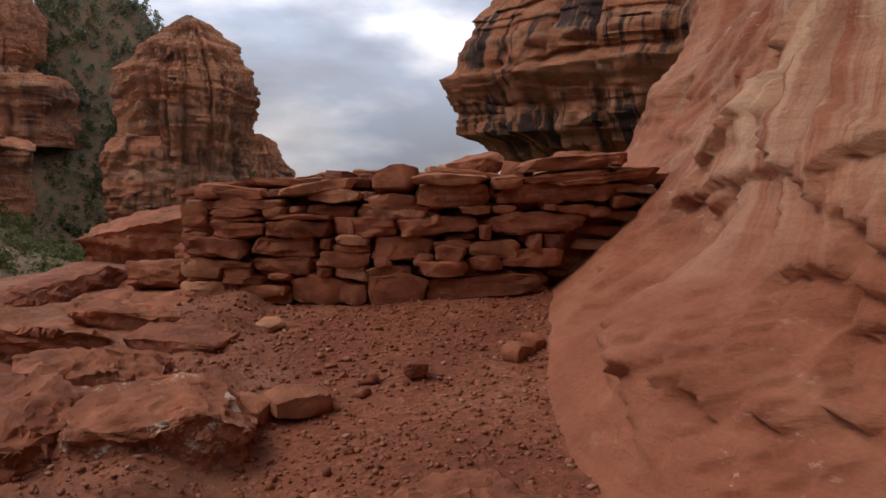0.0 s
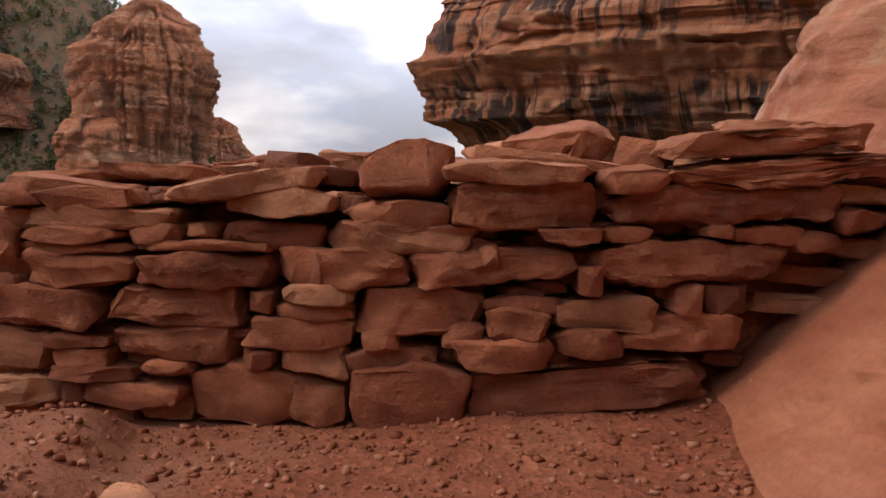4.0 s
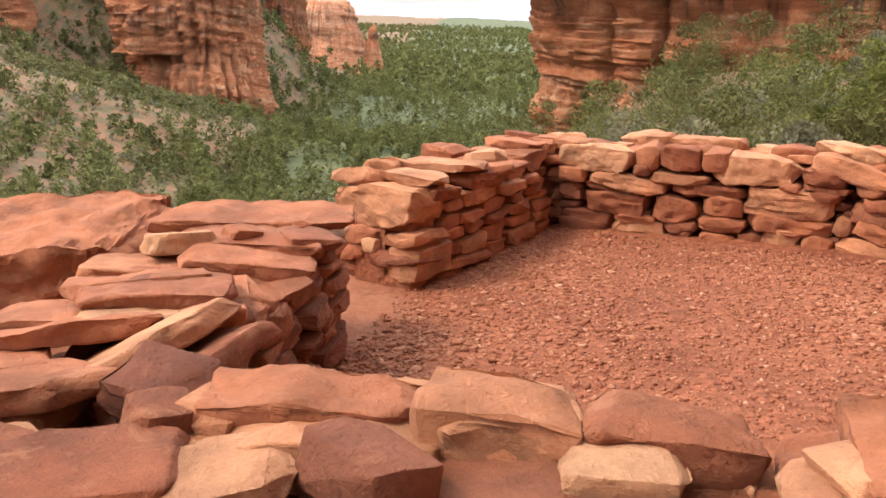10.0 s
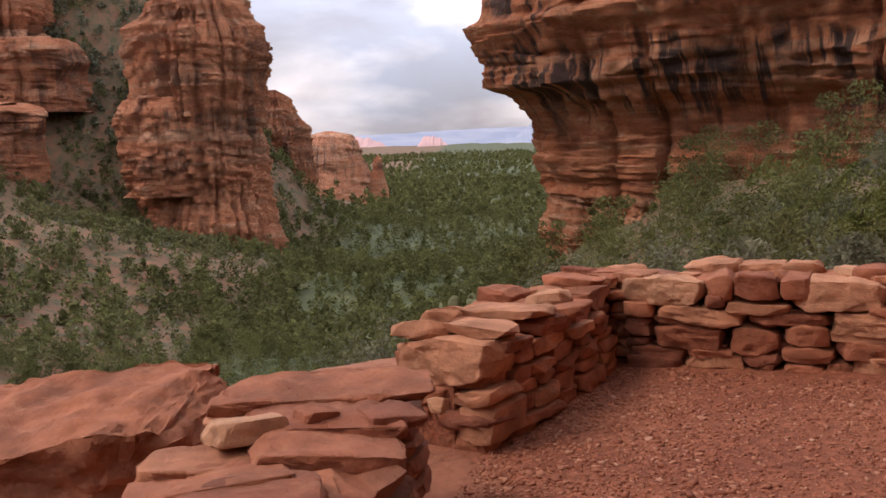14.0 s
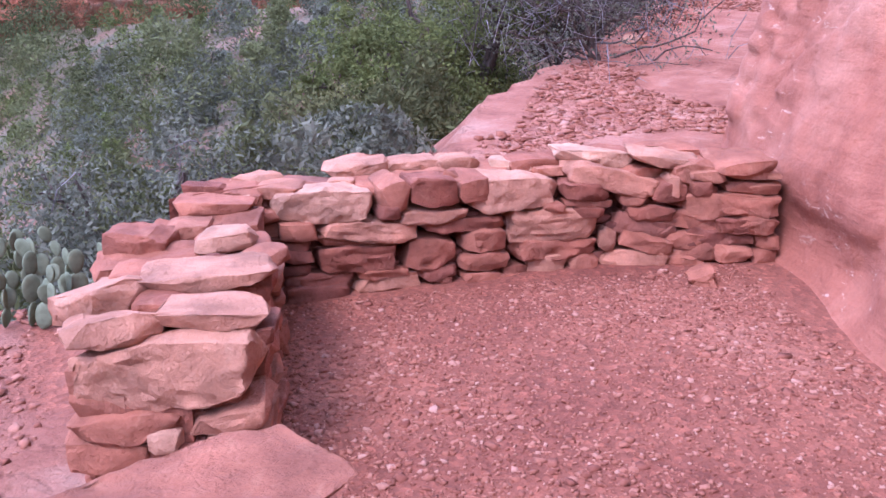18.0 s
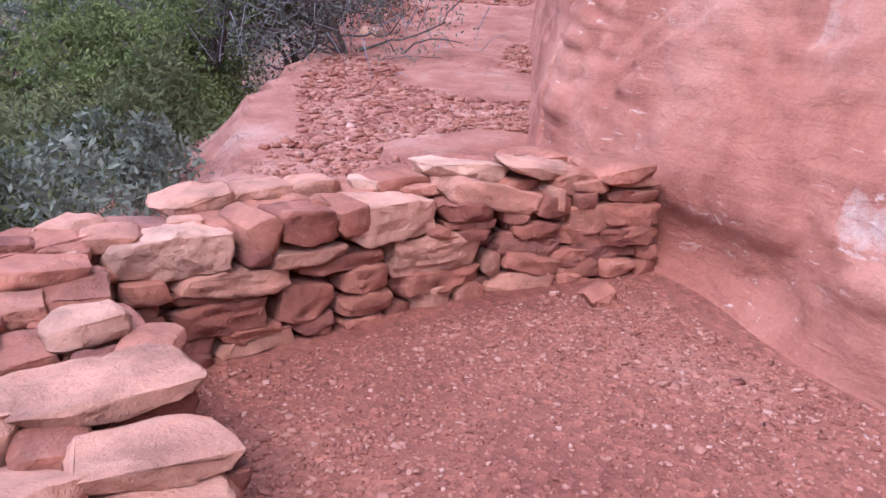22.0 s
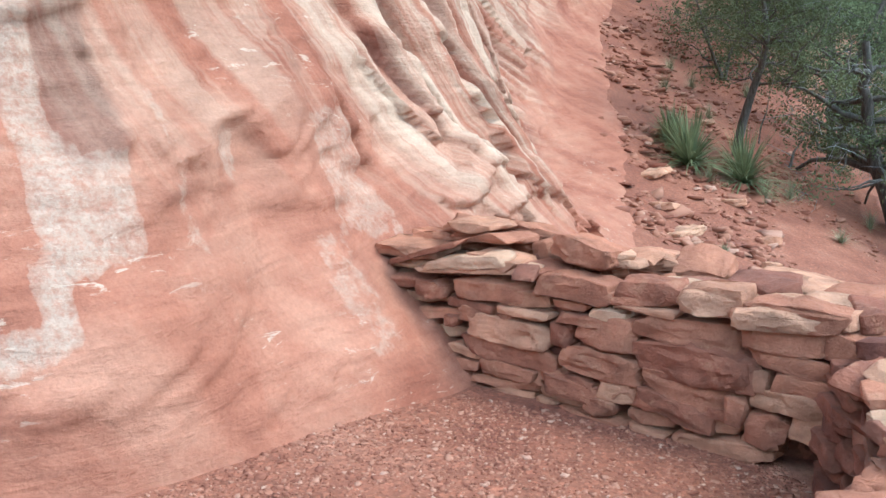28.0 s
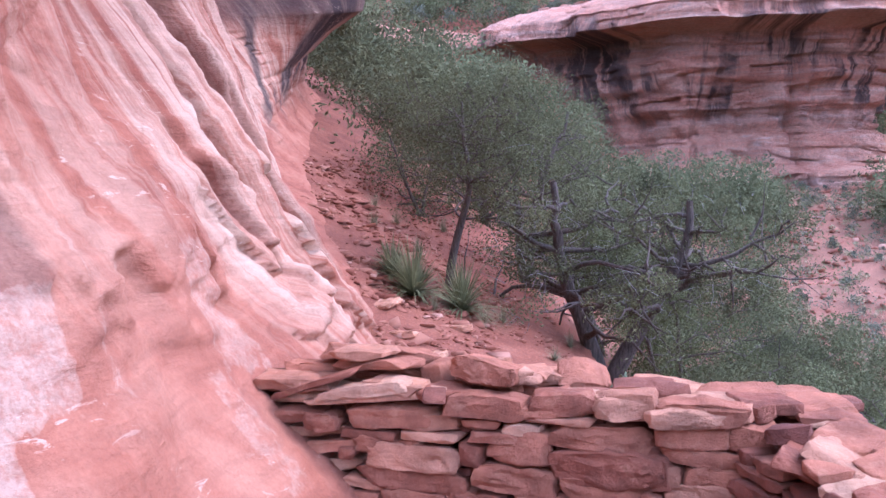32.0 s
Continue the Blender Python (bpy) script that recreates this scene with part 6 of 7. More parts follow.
def scatter(n, seed, x0, x1, y0, y1, test):
    rng = np.random.default_rng(seed)
    x, y = rng.uniform(x0, x1, n * 8), rng.uniform(y0, y1, n * 8)
    ok = test(x, y)
    return np.stack([x[ok][:n], y[ok][:n]], 1)


def below_edge(x, y):
    return (x < np.interp(y, EDGE_Y, EDGE_X) - 3.0) & (np.hypot(x, y - 6) > 11)


def valley_bottom(x, y):
    return below_edge(x, y) & (x > -44 - 0.03 * y + 8 * np.sin(y * 0.1))


far_woods("canyon_woods", scatter(240, 300, -46, 16, 22, 60, valley_bottom), "green pines and oaks on the near canyon bottom", 319, M_PINE, 1200, 4.0, 0.065)
far_woods("canyon_woods", scatter(480, 301, -60, 22, 58, 140, valley_bottom), "green pines and oaks filling the canyon bottom", 302, M_PINE, 520, 4.4, 0.13)
far_woods("canyon_woods", scatter(1300, 303, -70, 70, 130, 420, valley_bottom), "wooded canyon floor farther off", 304, M_PINE, 130, 5.0, 0.38)
far_woods("canyon_woods", scatter(650, 339, -56, 24, 128, 250, valley_bottom), "thick woods on the middle of the canyon floor", 340, M_PINE, 90, 4.8, 0.42)
far_woods("valley_woods", scatter(1500, 341, -160, 240, 380, 760, lambda x, y: (np.abs(x) < 0.32 * y) & (x > -0.15 * y)), "thick forest where the canyon opens", 342, M_PINE, 34, 6.5, 1.2)
far_woods("valley_woods", scatter(5000, 305, -700, 700, 420, 2000, lambda x, y: (np.abs(x) < 0.4 * y) & (x > -0.16 * y)), "forest across the open valley", 306, M_PINE, 24, 7.0, 1.7)
def side_canyon(x, y):
    open_slope = x < -2.2 + 0.25 * y
    return below_edge(x, y) & np.where(open_slope, vnoise(x * 0.13, y * 0.13, 0, 35) > 0.7, vnoise(x * 0.16, y * 0.16, 0, 33) > 0.36)


RIM_X, RIM_Y = (-27, -24.5, -20, -10, -4, 3, 12, 24), (-68, -61, -58, -57, -62, -67, -64, -54)


def on_rim(x, y):
    line = np.interp(x, RIM_X, RIM_Y)
    return (y < line - 3.5) & (y > line - 12.5)


far_woods("path_woods", scatter(330, 343, -3, 22, -60, -17, lambda x, y: (x < np.interp(y, FACE_Y, FACE_X) - 1.5 + 30 * (y < -29)) & (x > np.interp(y, EDGE_Y, EDGE_X) - 3)), "grey-green junipers crowding the slope under the ledge cliff", 344, M_JUNIPER, 620, 4.4, 0.11, 1.3)
far_woods("rim_scrub", scatter(60, 345, -24, 24, -82, -60, on_rim), "junipers standing on the rim of the pink cliff", 346, M_JUNIPER, 650, 2.6, 0.12, 1.4, 17.6)
far_woods("rim_scrub", scatter(190, 347, -26, 24, -82, -60, on_rim), "grey brush along the rim of the pink cliff", 348, M_SAGE, 200, 1.0, 0.09, 1.9, 17.6)
far_woods("slope_grass", scatter(1500, 353, -46, 2, -54, -10, below_edge), "pale dry grass over the red rubble of the side canyon", 354, M_GRASS, 60, 0.3, 0.06, 2.6)
far_woods("canyon_scrub", scatter(110, 349, -62, -23, -72, -48, lambda x, y: vnoise(x * 0.1, y * 0.1, 0, 41) > 0.42), "dark green trees in the gully beside the pink cliff", 350, M_JUNIPER, 700, 4.0, 0.11, 1.3)
far_woods("canyon_scrub", scatter(110, 307, -24, 2, -27, -11, side_canyon), "junipers and scrub near by in the side canyon", 308, M_JUNIPER, 1100, 2.6, 0.055, 1.3)
far_woods("canyon_scrub", scatter(330, 335, -60, 4, -47, -26, side_canyon), "junipers and scrub up the side canyon", 336, M_JUNIPER, 330, 3.0, 0.11, 1.4)
far_woods("canyon_scrub", scatter(1500, 311, -46, 2, -56, -10, below_edge), "grey sage and low brush up the side canyon", 312, M_SAGE, 130, 0.65, 0.06, 2.0)
far_woods("slope_scrub", scatter(200, 309, -16, 4, -14, 26, below_edge), "scrub on the slope below the ledge", 310, M_OAK, 700, 1.1, 0.026, 1.5)
far_woods("slope_scrub", scatter(1200, 313, -190, -40, 60, 420, lambda x, y: x < -36), "dark junipers dotted over the far canyon side", 314, M_JUNIPER, 50, 3.4, 0.5, 1.3)
far_woods("slope_scrub", scatter(2500, 315, -190, -40, 60, 420, lambda x, y: x < -36), "low grey brush over the far canyon side", 316, M_SAGE, 22, 1.3, 0.4, 1.7)
far_woods("slope_scrub", scatter(520, 331, -95, -26, 14, 120, lambda x, y: (x < -30) & (vnoise(x * 0.06, y * 0.06, 0, 36) > 0.38)), "green and grey shrubs on the canyon's far slope", 332, M_PINE, 340, 2.4, 0.12, 1.35)
far_woods("slope_scrub", scatter(900, 333, -150, -50, 110, 300, lambda x, y: vnoise(x * 0.04, y * 0.04, 0, 37) > 0.42), "dark green trees in the chutes below the towers", 334, M_PINE, 80, 4.2, 0.45, 1.2)
far_woods("hill_woods", scatter(420, 337, -92, -40, 264, 430, lambda x, y: x < -38), "trees on the slopes between the tower and the lesser butte", 338, M_PINE, 70, 4.6, 0.55, 1.3)
far_woods("hill_woods", scatter(700, 317, -160, -76, 272, 350, lambda x, y: x < 0), "pines on the hill between the rock towers", 318, M_SAGE, 70, 4.4, 0.6, 1.2)
far_woods("slope_scrub", scatter(260, 321, -7, 4, 10.6, 24, lambda x, y: x < np.interp(y, EDGE_Y, EDGE_X) - 0.7), "grey-green brush close below the ledge", 322, M_SAGE, 700, 0.65, 0.034, 1.8)
far_woods("slope_scrub", scatter(230, 323, -8, 5, 11.5, 24, lambda x, y: x < np.interp(y, EDGE_Y, EDGE_X) - 1.5), "green oak brush close below the ledge", 324, M_PINE, 800, 1.0, 0.036, 1.5)
far_woods("cliff_scrub", scatter(330, 325, -8, 30, 17, 72, lambda x, y: (x < np.interp(y, EDGE_Y, EDGE_X) + 1)), "brush and small trees under the overhanging cliff", 326, M_OAK, 500, 1.0, 0.06, 1.5)
far_woods("cliff_scrub", scatter(170, 351, 1, 20, 18.5, 44, lambda x, y: (x < np.interp(y, EDGE_Y, EDGE_X) - 1) & (x > 0.36 * (y - 16))), "dark brush and small junipers filling the slope under the cliff", 352, M_SAGE, 900, 1.2, 0.055, 1.5)
far_woods("rim_scrub", scatter(900, 327, -70, 34, -110, -62, lambda x, y: vnoise(x * 0.08, y * 0.08, 0, 39) > 0.3), "junipers on the slopes above the pink cliffs", 328, M_JUNIPER, 190, 3.0, 0.17, 1.5)
far_woods("tower_scrub", scatter(260, 329, -100, -56, 205, 262, lambda x, y: x < -40), "dark brush at the foot of the rock towers", 330, M_JUNIPER, 90, 3.6, 0.5, 1.4)


# ---- distance ----
def ridge(name, x0, x1, y, base, heights, mat, label, seed):
    """A far range as a body with a broken skyline."""
    n = 160
    x = np.linspace(x0, x1, n)
    u = np.linspace(0, 1, n)
    h = np.interp(u, np.linspace(0, 1, len(heights)), heights) * (1 + 0.12 * fbm(u * 14, 0, 0, 4, seed))
    rows = [np.stack([x, np.full(n, y - 150.0), np.full(n, base)], 1), np.stack([x, np.full(n, y - 30.0), base + h * 0.7], 1), np.stack([x, np.full(n, y * 1.0), base + h], 1), np.stack([x, np.full(n, y + 200.0), np.full(n, base)], 1)]
    v = np.stack(rows, 1).reshape(-1, 3)
    tagged(quick_mesh(name, v, grid_quads(n, 4)[:, ::-1], mat), label, "backdrop", kind="structure")


ridge("backdrop", -2600, 2600, 4300, -60, (60, 70, 74, 80, 84, 78, 80, 92, 120, 96, 80, 90, 70), M_HAZE_BLUE, "distant range tinted haze blue across the horizon", 5)
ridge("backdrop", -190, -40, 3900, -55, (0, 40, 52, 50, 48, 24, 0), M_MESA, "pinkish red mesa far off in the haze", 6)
ridge("backdrop", 150, 480, 3900, -55, (0, 30, 42, 70, 92, 80, 62, 30, 0), M_HAZE_BLUE, "low blue hill far off in the haze", 7)
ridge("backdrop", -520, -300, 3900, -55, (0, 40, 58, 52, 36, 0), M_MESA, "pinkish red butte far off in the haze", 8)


# ---- loose stones ----
def rubble(name, spots, sizes, mat, label, seed, flat=0.55, sink=0.25, kind="stuff"):
    """Many small angular stones as one body, lying on the ground."""
    rng = np.random.default_rng(seed)
    p, sizes = np.asarray(spots), np.asarray(sizes)
    n = len(p)
    z = land(p[:, 0], p[:, 1])
    cube = np.array([[x, y, w] for w in (-1, 1) for x, y in ((-1, -1), (1, -1), (1, 1), (-1, 1))], float)
    v = cube[None] * (1 + rng.uniform(-0.62, 0.25, (n, 8, 3)))
    v[:, 4:, :2] *= rng.uniform(0.55, 0.95, (n, 1, 1))
    v = v * (sizes[:, None] * rng.uniform(0.6, 1.3, (n, 3)))[:, None, :] * np.array([0.5, 0.5, 0.5 * flat])
    a = rng.uniform(0, 6.28, n)
    tilt = rng.normal(0, 0.16, (n, 2))
    x = v[..., 0] * np.cos(a)[:, None] - v[..., 1] * np.sin(a)[:, None]
    y = v[..., 0] * np.sin(a)[:, None] + v[..., 1] * np.cos(a)[:, None]
    w = v[..., 2] + x * tilt[:, :1] + y * tilt[:, 1:]
    w = w + (z + sizes * flat * (0.5 - sink))[:, None]
    verts = np.stack([x + p[:, :1], y + p[:, 1:2], w], -1).reshape(-1, 3)
    f = np.array([[0, 3, 2, 1], [4, 5, 6, 7], [0, 1, 5, 4], [1, 2, 6, 5], [2, 3, 7, 6], [3, 0, 4, 7]])
    q = (np.arange(n)[:, None, None] * 8 + f[None]).reshape(-1, 4)
    ob = quick_mesh(name, verts, q, mat, None, False)
    return tagged(ob, label, "gravel", kind=kind)


def gravel_material():
    m, n, l, b = material("loose_gravel", 0.95)
    geo = n.new("ShaderNodeNewGeometry")
    col = n_ramp(n, l, geo.outputs["Random Per Island"], (0.0, (0.19, 0.06, 0.033)), (0.5, (0.29, 0.105, 0.058)), (0.9, (0.36, 0.155, 0.092)), (1.0, (0.44, 0.235, 0.155)))
    g = n_noise(n, l, coords(n), 90.0, 4, 0.7)
    col = n_mix(n, l, 0.4, col, n_ramp(n, l, g, (0.3, 0.55), (0.7, 1.2)), "MULTIPLY")
    l.new(col, b.inputs["Base Color"])
    n_bump(n, l, b, g, 0.4, 0.004)
    return m


M_GRAVEL = gravel_material()


def in_ruin(x, y):
    left = np.interp(y, (5.8, 6.0, 6.4, 7.3, 8.3, 9.5), (-0.7, -0.85, -1.0, -0.95, -0.75, 0.05))
    right = np.interp(y, (5.8, 6.5, 7.2, 7.9, 8.5, 9.5), (0.7, 1.0, 1.15, 1.5, 1.95, 0.1))
    return (y > 5.8) & (y < 9.5) & (x > left) & (x < right)


def on_path(x, y):
    return (x > -1.7 + 0.2 * np.sin(y * 3)) & (x < np.interp(y, FACE_Y, FACE_X) + 0.02) & (y < 5.15)


def spread(n, seed, box, test, lo, hi, power=2.5):
    rng = np.random.default_rng(seed)
    p = scatter(n, seed, *box, test)
    return p, lo + (hi - lo) * rng.random(len(p)) ** power


rubble("gravel", *spread(16000, 401, (-1.1, 2.1, 5.7, 9.6), in_ruin, 0.006, 0.022, 2.0), M_GRAVEL, "loose red gravel on the floor of the ruin", 402, 0.5, 0.35)
rubble("gravel", *spread(4500, 417, (-1.1, 2.1, 5.7, 9.6), lambda x, y: in_ruin(x, y) & (vnoise(x * 2.3, y * 2.3, 0, 4) > 0.42), 0.012, 0.042, 3.6), M_GRAVEL, "flat red stone chips on the floor of the ruin", 418, 0.35, 0.35)
rubble("gravel", *spread(14000, 403, (-1.9, 0.9, 0.6, 5.2), on_path, 0.006, 0.03, 3.6), M_GRAVEL, "loose red gravel on the path", 404)
rubble("gravel", *spread(110, 405, (-1.5, -0.3, 1.5, 4.4), on_path, 0.02, 0.07, 3), M_GRAVEL, "broken red stones scattered by the path", 406)


def scree(x, y):
    foot = np.interp(x, FACE_X[18:], FACE_Y[18:])
    edge = np.interp(y, EDGE_Y, EDGE_X)
    lump = vnoise(x * 0.9, y * 0.9, 0, 3)
    return (y < foot + 4.2) & (y > foot - 0.1) & (x > edge + 0.3) & (y > 9.9) & (lump > 0.42)


rubble("scree", *spread(11000, 407, (1.0, 13.5, 9.9, 17.0), scree, 0.012, 0.085, 3.4), M_GRAVEL, "flat broken stones on the rock slope", 408, 0.3)
rubble("scree", *spread(2600, 409, (-2.5, 6.0, -16, -0.3), lambda x, y: (x > np.interp(y, EDGE_Y, EDGE_X) + 0.1) & (x < np.interp(y, FACE_Y, FACE_X) + 0.1) & (vnoise(x * 0.8, y * 0.8, 0, 9) > 0.4), 0.02, 0.16, 2.4), M_GRAVEL, "broken red stones along the sloping path", 410, 0.4)
rubble("scree", *spread(420, 421, (0.4, 6.0, -13, -0.5), lambda x, y: (x > np.interp(y, FACE_Y, FACE_X) - 2.2) & (x < np.interp(y, FACE_Y, FACE_X) + 0.5) & (vnoise(x * 0.9, y * 0.9, 0, 19) > 0.36), 0.07, 0.34, 2.2), M_GRAVEL, "flat broken red slabs along the foot of the rock", 422, 0.3, 0.3)
rubble("scree", *spread(5000, 411, (-40, 0, -56, -10), below_edge, 0.08, 0.5, 3), M_GRAVEL, "pale and red rubble over the side canyon", 412, 0.5)
CRACK_Y, CRACK_X = (8.78, 9.38, 10.05), (-1.37, -1.11, -0.9)
rubble("gravel", *spread(500, 419, (-2.6, 0.2, 8.58, 10.25), lambda x, y: np.abs(x - np.interp(y, CRACK_Y, CRACK_X) - 0.06 * np.sin(y * 7)) < 0.13, 0.008, 0.05, 3), M_GRAVEL, "red chips lodged along a crack in the ledge", 420, 0.4, 0.3)
rubble("scree", *spread(260, 413, (-0.6, 3.0, 9.9, 11.3), lambda x, y: x > np.interp(y, EDGE_Y, EDGE_X), 0.02, 0.1, 2), M_GRAVEL, "small stones on the ledge behind the wall", 414, 0.5)


# ---- boulders and outcrops ----
def boulder_mesh(name, l, d, h, seed, mat, angular=0.22, n=(56, 30), layers=7.0):
    """A weathered block: rounded box with split facets, bedding grooves and rough faces."""
    nu, nv = n
    a = np.linspace(0, 2 * math.pi, nu, endpoint=False)
    b = np.linspace(-math.pi / 2, math.pi / 2, nv)
    A, B = np.meshgrid(a, b, indexing="ij")
    p = np.stack([np.cos(A) * np.cos(B), np.sin(A) * np.cos(B), np.sin(B)], -1)
    r = (np.abs(p) ** 7).sum(-1) ** (-1 / 7)
    rng = np.random.default_rng(seed)
    for _ in range(9):
        v = rng.normal(size=3)
        v /= np.linalg.norm(v)
        lim = rng.uniform(0.74, 1.05)
        dot = (p * v).sum(-1)
        r = np.where(dot > 0.05, np.minimum(r, lim / np.clip(dot, 0.05, None)), r)
    q = p * r[..., None]
    k = 1 + 0.12 * fbm(q[..., 0] * 1.7, q[..., 1] * 1.7, q[..., 2] * 1.7, 4, seed) + 0.14 * (np.round(vnoise(q[..., 0] * 1.5, q[..., 1] * 1.5, q[..., 2] * layers, seed + 3) * 3) / 3 - 0.5) + 0.03 * fbm(q[..., 0] * 7, q[..., 1] * 7, q[..., 2] * 18, 4, seed + 5)
    q = q * k[..., None] * np.array([l / 2, d / 2, h / 2])
    ob = quick_mesh(name, q.reshape(-1, 3), grid_quads(nu, nv, True), mat)
    ob.data.set_sharp_from_angle(angle=radians(40))
    return ob


def boulder(x, y, z, l, d, h, turn, tip, roll, seed, label, mat=None, name="boulder", **kw):
    ob = boulder_mesh(name, l, d, h, seed, mat or M_STONE, **kw)
    ob.matrix_basis = pose(x, y, z, roll, tip, turn)
    return tagged(ob, label, "boulder")


CRAG_RNG = np.random.default_rng(515)


def crag(x, y, z, l, d, h, turn, tip, roll, label, mat=None, name="rock"):
    """An angular outcrop or loose rock half sunk in the ground."""
    ob = new(name, stone_mesh(name, l, d, h, CRAG_RNG, mat=mat or M_STONE))
    ob.matrix_basis = pose(x, y, z, roll, tip, turn)
    return tagged(ob, label, "rock")


def strata_boulder(x, y, z, l, d, h, turn, tip, roll, seed, label, name="boulder", mat=None):
    """A split block whose broken edges show its slanting beds."""
    me = stone_mesh(name, l, d, h, np.random.default_rng(seed), mat=mat or M_STONE)
    bm = bmesh.new()
    bm.from_mesh(me)
    bmesh.ops.subdivide_edges(bm, edges=[e for e in bm.edges if e.calc_length() > 0.03], cuts=2, use_grid_fill=True)
    bmesh.ops.triangulate(bm, faces=bm.faces)
    for v in bm.verts:
        s = v.co.z + 0.3 * v.co.x + 0.12 * v.co.y + 0.03 * noise.noise(v.co * 4)
        bed = noise.noise(Vector((s * 13, seed, 0.3 * v.co.x)))
        step = 0.045 * (round(bed * 4) / 4)
        chip = 0.035 * noise.fractal(v.co * 3.5, 0.8, 2.1, 4)
        v.co += v.normal * (step * min(1.0, 2.2 * (1 - abs(v.normal.z)) + 0.45) + chip)
    bm.to_mesh(me)
    bm.free()
    me.set_sharp_from_angle(angle=radians(32))
    ob = new(name, me)
    ob.matrix_basis = pose(x, y, z, roll, tip, turn)
    return tagged(ob, label, name)


for sx, sy, sl, st in ((1.0, -1.0, 0.45, 20), (1.5, -2.2, 0.6, 65), (2.0, -3.1, 0.5, -10), (0.6, -3.4, 0.35, 40), (2.5, -4.4, 0.7, 80), (1.3, -4.6, 0.4, 10), (3.0, -6.8, 0.6, 50), (0.4, -2.0, 0.3, -30), (2.6, -8.4, 0.5, 15)):
    crag(sx, sy, on_land(sx, sy) + 0.02, sl, sl * 0.6, 0.13, st, 6, 10, "pale red slab lying on the sloping path", M_STONE_PALE)
strata_boulder(-2.46, 8.15, 0.92, 1.5, 0.8, 0.56, 10, -9, 6, 23, "large tilted red sandstone boulder on the ledge")
strata_boulder(-2.7, 6.3, 0.45, 1.3, 0.9, 0.7, 60, 8, -14, 29, "split red rock below the ledge's edge")
strata_boulder(-1.05, 3.25, 0.5, 0.72, 0.5, 0.36, 14, -5, 8, 31, "low red outcrop with white lichen beside the path", "rock", M_LICHEN)
strata_boulder(-1.62, 3.2, 0.5, 0.8, 0.6, 0.38, -20, 4, 10, 33, "rough red outcrop at the ledge's edge", "rock")
strata_boulder(-1.5, 3.75, 0.6, 0.7, 0.4, 0.26, 12, 3, 6, 35, "rough red outcrop below the wall", "rock")
strata_boulder(-2.0, 4.3, 0.64, 0.9, 0.6, 0.28, 20, 5, -4, 37, "flat red outcrop at the ledge's edge", "rock")
strata_boulder(-1.55, 4.75, 0.74, 0.8, 0.45, 0.2, 6, 2, 5, 39, "flat red outcrop below the wall's corner", "rock")
crag(-1.25, 4.35, 0.68, 0.5, 0.3, 0.14, -12, 3, 8, "thin red slab below the wall's corner")
strata_boulder(-2.1, 3.6, 0.52, 0.8, 0.6, 0.3, -8, 0, 0, 41, "broken red ledge above the drop", "rock")
strata_boulder(0.16, 2.75, 0.4, 0.6, 0.46, 0.26, 14, 0, -6, 43, "rounded red rock on the path", "rock")
strata_boulder(-0.34, 2.6, 0.32, 0.42, 0.4, 0.26, -20, 0, 0, 45, "red rock half buried in the path", "rock")
crag(-0.58, 3.6, 0.58, 0.26, 0.18, 0.1, 35, 0, 5, "small angular red rock beside the path")
crag(-0.75, 3.55, 0.56, 0.24, 0.16, 0.09, 75, 0, 5, "small square red rock beside the path")
crag(-0.12, 3.9, 0.66, 0.12, 0.1, 0.07, 15, 0, 5, "small loose stone on the path")
crag(0.34, 4.05, 0.7, 0.16, 0.1, 0.1, 55, 0, 5, "small loose stone at the foot of the rock")
crag(0.42, 4.2, 0.72, 0.18, 0.1, 0.1, 70, 0, 12, "small loose stone at the foot of the rock")
crag(-0.9, 4.6, 0.73, 0.2, 0.14, 0.06, -40, 0, 14, "pale flat stone lying at the wall's foot", M_STONE_PALE)
crag(1.62, 8.5, 1.0, 0.2, 0.12, 0.15, 40, 14, -20, "leaning slab at the foot of the far wall")
crag(-1.75, 7.0, 0.88, 0.6, 0.4, 0.22, 60, 4, 0, "red slab on the ledge beside the tumbled wall")
crag(-1.95, 6.4, 0.82, 0.5, 0.4, 0.2, 80, 4, 0, "red slab on the ledge by the wall")
boulder(7.2, 13.4, 1.5, 0.34, 0.3, 0.26, 20, 0, 0, 512, "single round stone on the rock slope", M_STONE_PALE)


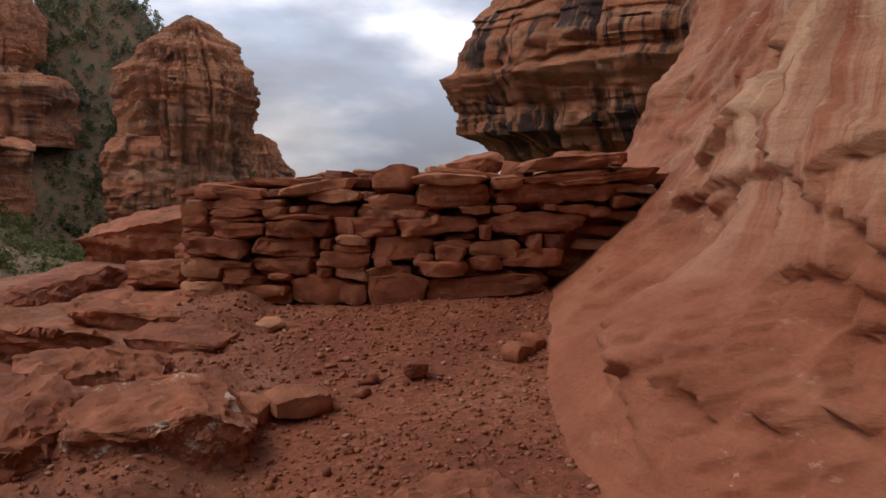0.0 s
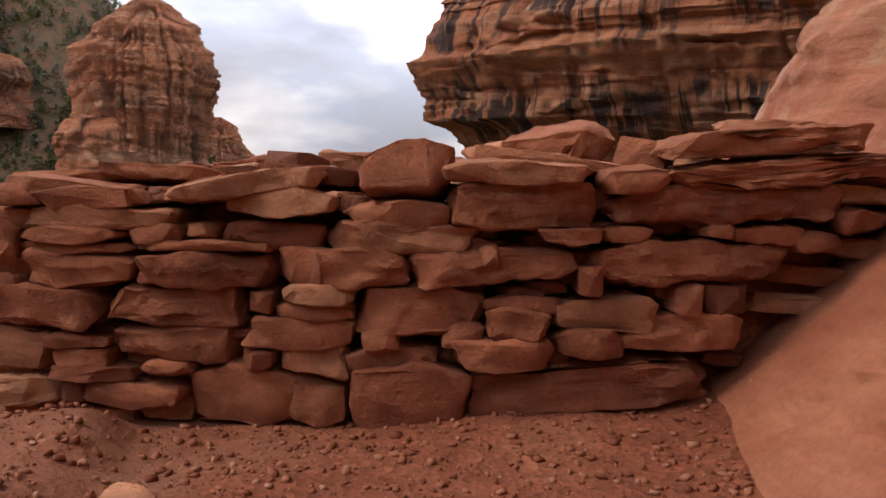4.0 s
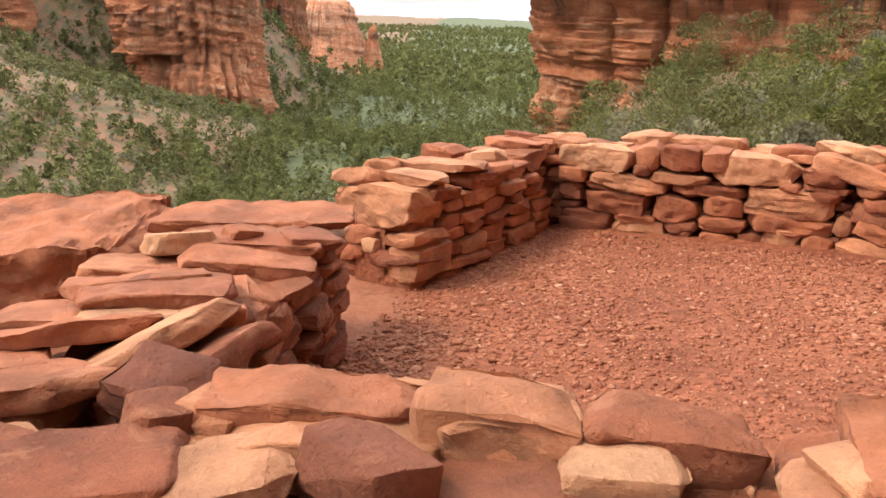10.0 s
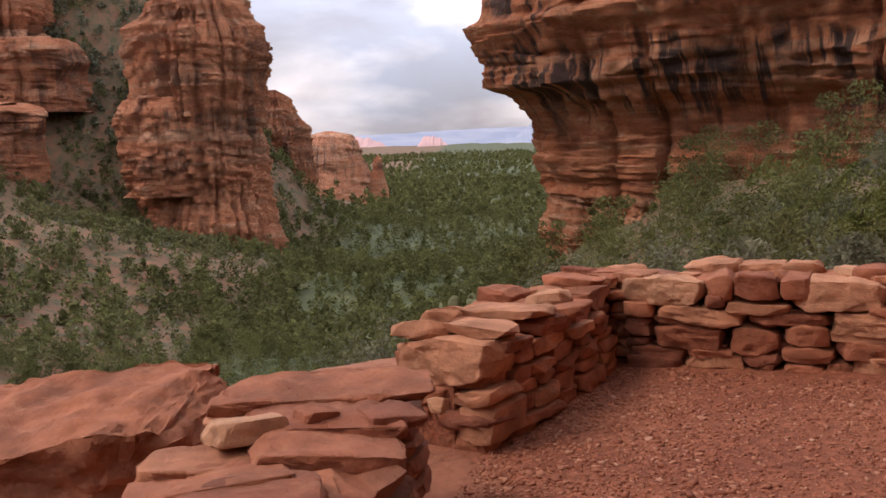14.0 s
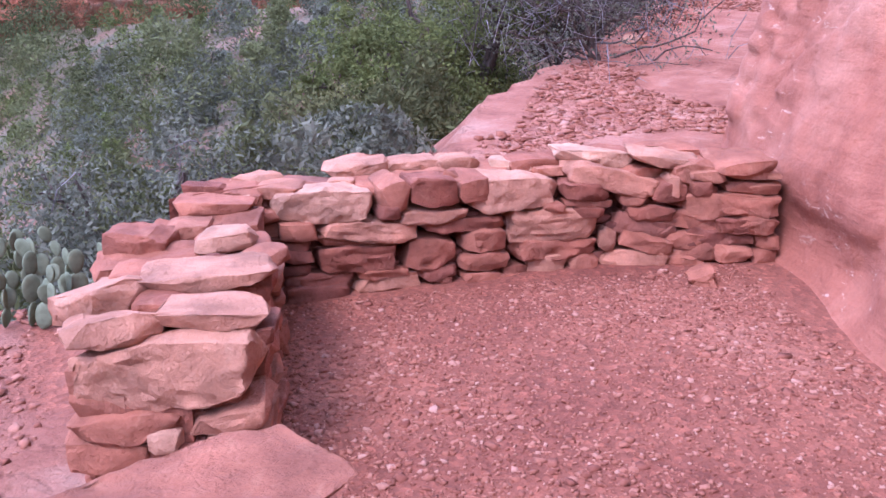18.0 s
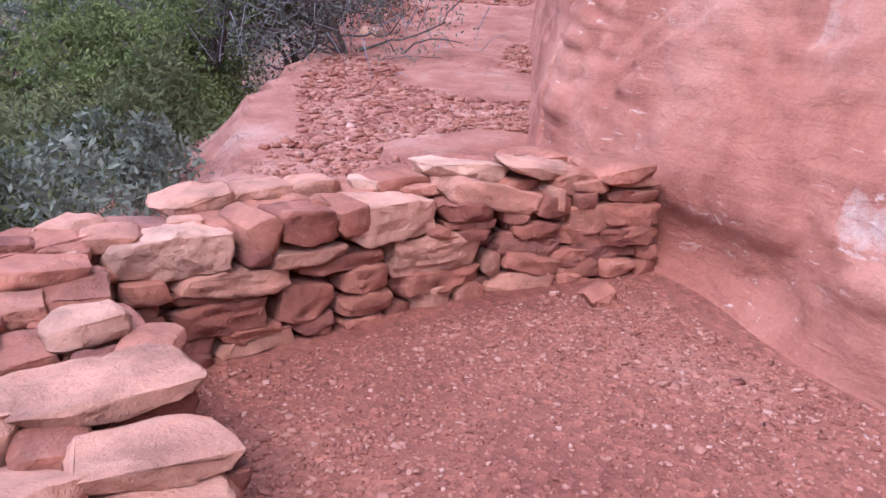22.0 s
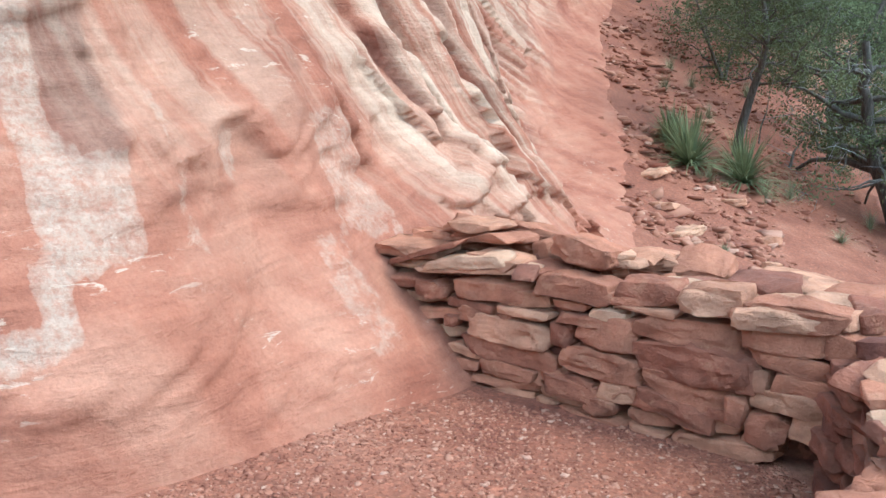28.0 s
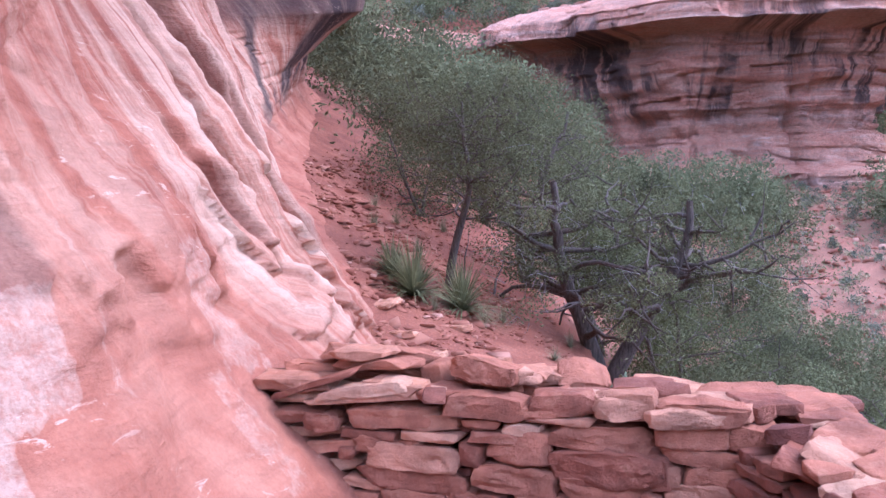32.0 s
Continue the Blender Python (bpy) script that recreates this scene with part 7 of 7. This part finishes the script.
# ---- cacti, yuccas, grass ----
def prickly_pear(x, y, z, pads, size, seed, label):
    root = empty("prickly_pear", (x, y, z))
    tagged(root, label, "cactus")
    rng = np.random.default_rng(seed)
    stack = [(np.array([0, 0, 0.0]), rng.uniform(0, 6.28), 0.0)]
    made = []
    for k in range(pads):
        base, yaw, lean = stack[rng.integers(0, len(stack))] if k > 6 else (np.array([rng.uniform(-0.3, 0.3), rng.uniform(-0.3, 0.3), -0.02]), rng.uniform(0, 6.28), 0.0)
        yaw2, lean2 = yaw + rng.uniform(-0.9, 0.9), 0.6 * lean + rng.uniform(-0.42, 0.42)
        s = size * rng.uniform(0.75, 1.2)
        a = np.linspace(0, 2 * math.pi, 14, endpoint=False)
        w = s * 0.34 * (1 + 0.12 * np.sin(a))
        ox, oz = np.cos(a) * w, s * 0.5 + np.sin(a) * s * 0.52
        rings = [np.stack([ox * f, np.full(14, t * s * 3.4), s * 0.5 + (oz - s * 0.5) * f], 1) for f, t in ((0.6, -0.016), (0.93, -0.011), (1.0, 0), (0.93, 0.011), (0.6, 0.016))]
        v = np.concatenate(rings + [[[0, -0.062 * s, s * 0.5], [0, 0.062 * s, s * 0.5]]])
        f = [(i * 14 + j, i * 14 + (j + 1) % 14, (i + 1) * 14 + (j + 1) % 14, (i + 1) * 14 + j) for i in range(4) for j in range(14)]
        f += [(70, (j + 1) % 14, j) for j in range(14)] + [(71, 56 + j, 56 + (j + 1) % 14) for j in range(14)]
        ob = mesh_object("pad", v, f, M_CACTUS, root)
        m = Matrix.Translation(Vector(base)) @ Euler((0, 0, yaw2)).to_matrix().to_4x4() @ Euler((0, lean2, 0)).to_matrix().to_4x4()
        ob.matrix_basis = m
        tip = m @ Vector((rng.uniform(-0.25, 0.25) * s, 0, s * 0.97))
        if base[2] < size * 1.5:
            stack.append((np.array(tip), yaw2, lean2))


def tuft(name, x, y, z, count, length, seed, mat, label, width=0.012, category="plant"):
    """A clump of long blades that arch outwards."""
    rng = np.random.default_rng(seed)
    vs, qs = [], []
    for k in range(count):
        az, el = rng.uniform(0, 6.28), rng.uniform(0.12, 1.45)
        L = length * rng.uniform(0.6, 1.1)
        t = np.linspace(0, 1, 5)
        r = L * np.cos(el) * t
        h = L * np.sin(el) * t - 0.35 * L * t ** 2.4 * np.cos(el)
        cx, cy = r * math.cos(az), r * math.sin(az)
        w = width * (1 - t * 0.92)
        px, py = -math.sin(az) * w, math.cos(az) * w
        o = len(vs) * 10
        vs.append(np.concatenate([np.stack([cx - px, cy - py, h], 1), np.stack([cx + px, cy + py, h], 1)]))
        qs += [(o + i, o + i + 1, o + 6 + i, o + 5 + i) for i in range(4)]
    ob = quick_mesh(name, np.concatenate(vs), np.array(qs), mat, None, False)
    ob.location = (x, y, z)
    return tagged(ob, label, category)


for k, (cx, cy, pads, s) in enumerate(((-0.62, 10.1, 34, 0.1), (-0.4, 10.22, 30, 0.1), (-0.5, 10.42, 28, 0.11), (-0.8, 10.3, 22, 0.1), (0.3, 11.3, 18, 0.13), (0.6, 11.5, 14, 0.13))):
    prickly_pear(cx, cy, on_land(cx, cy) + 0.03, pads, s, 600 + k, "grey-green prickly pear cactus at the ledge's edge")
for k, (cx, cy, pads, s) in enumerate(((-1.15, -3.6, 9, 0.22), (-2.1, -2.2, 8, 0.22), (-1.9, -3.0, 8, 0.2))):
    prickly_pear(cx, cy, on_land(cx, cy) + 0.1, pads, s, 620 + k, "prickly pear cactus on the slope below the path")
tuft("yucca", 2.2, -5.6, on_land(2.2, -5.6), 380, 1.05, 641, M_YUCCA, "spiky yucca clump beside the red path", 0.022)
tuft("yucca", 2.7, -6.4, on_land(2.7, -6.4), 240, 0.8, 643, M_YUCCA, "third spiky yucca clump beside the path", 0.024)
tuft("yucca", 1.4, -6.0, on_land(1.4, -6.0), 360, 1.1, 642, M_YUCCA, "second spiky yucca clump with drooping blades", 0.018)
for k, (gx, gy, gl) in enumerate(((1.0, -5.6, 0.5), (0.7, -6.3, 0.5), (1.8, -5.2, 0.4), (3.6, -9.4, 0.5), (3.9, -11.0, 0.55), (3.0, -7.6, 0.35), (3.3, -10.5, 0.5), (2.6, -9.0, 0.45), (0.9, -1.8, 0.22), (2.4, -12.0, 0.5), (-0.2, -5.0, 0.35), (-0.5, -7.0, 0.4))):
    tuft("grass_tuft", gx, gy, on_land(gx, gy), 120, gl, 660 + k, M_GRASS, "dry tan grass tuft on the red soil", 0.005)
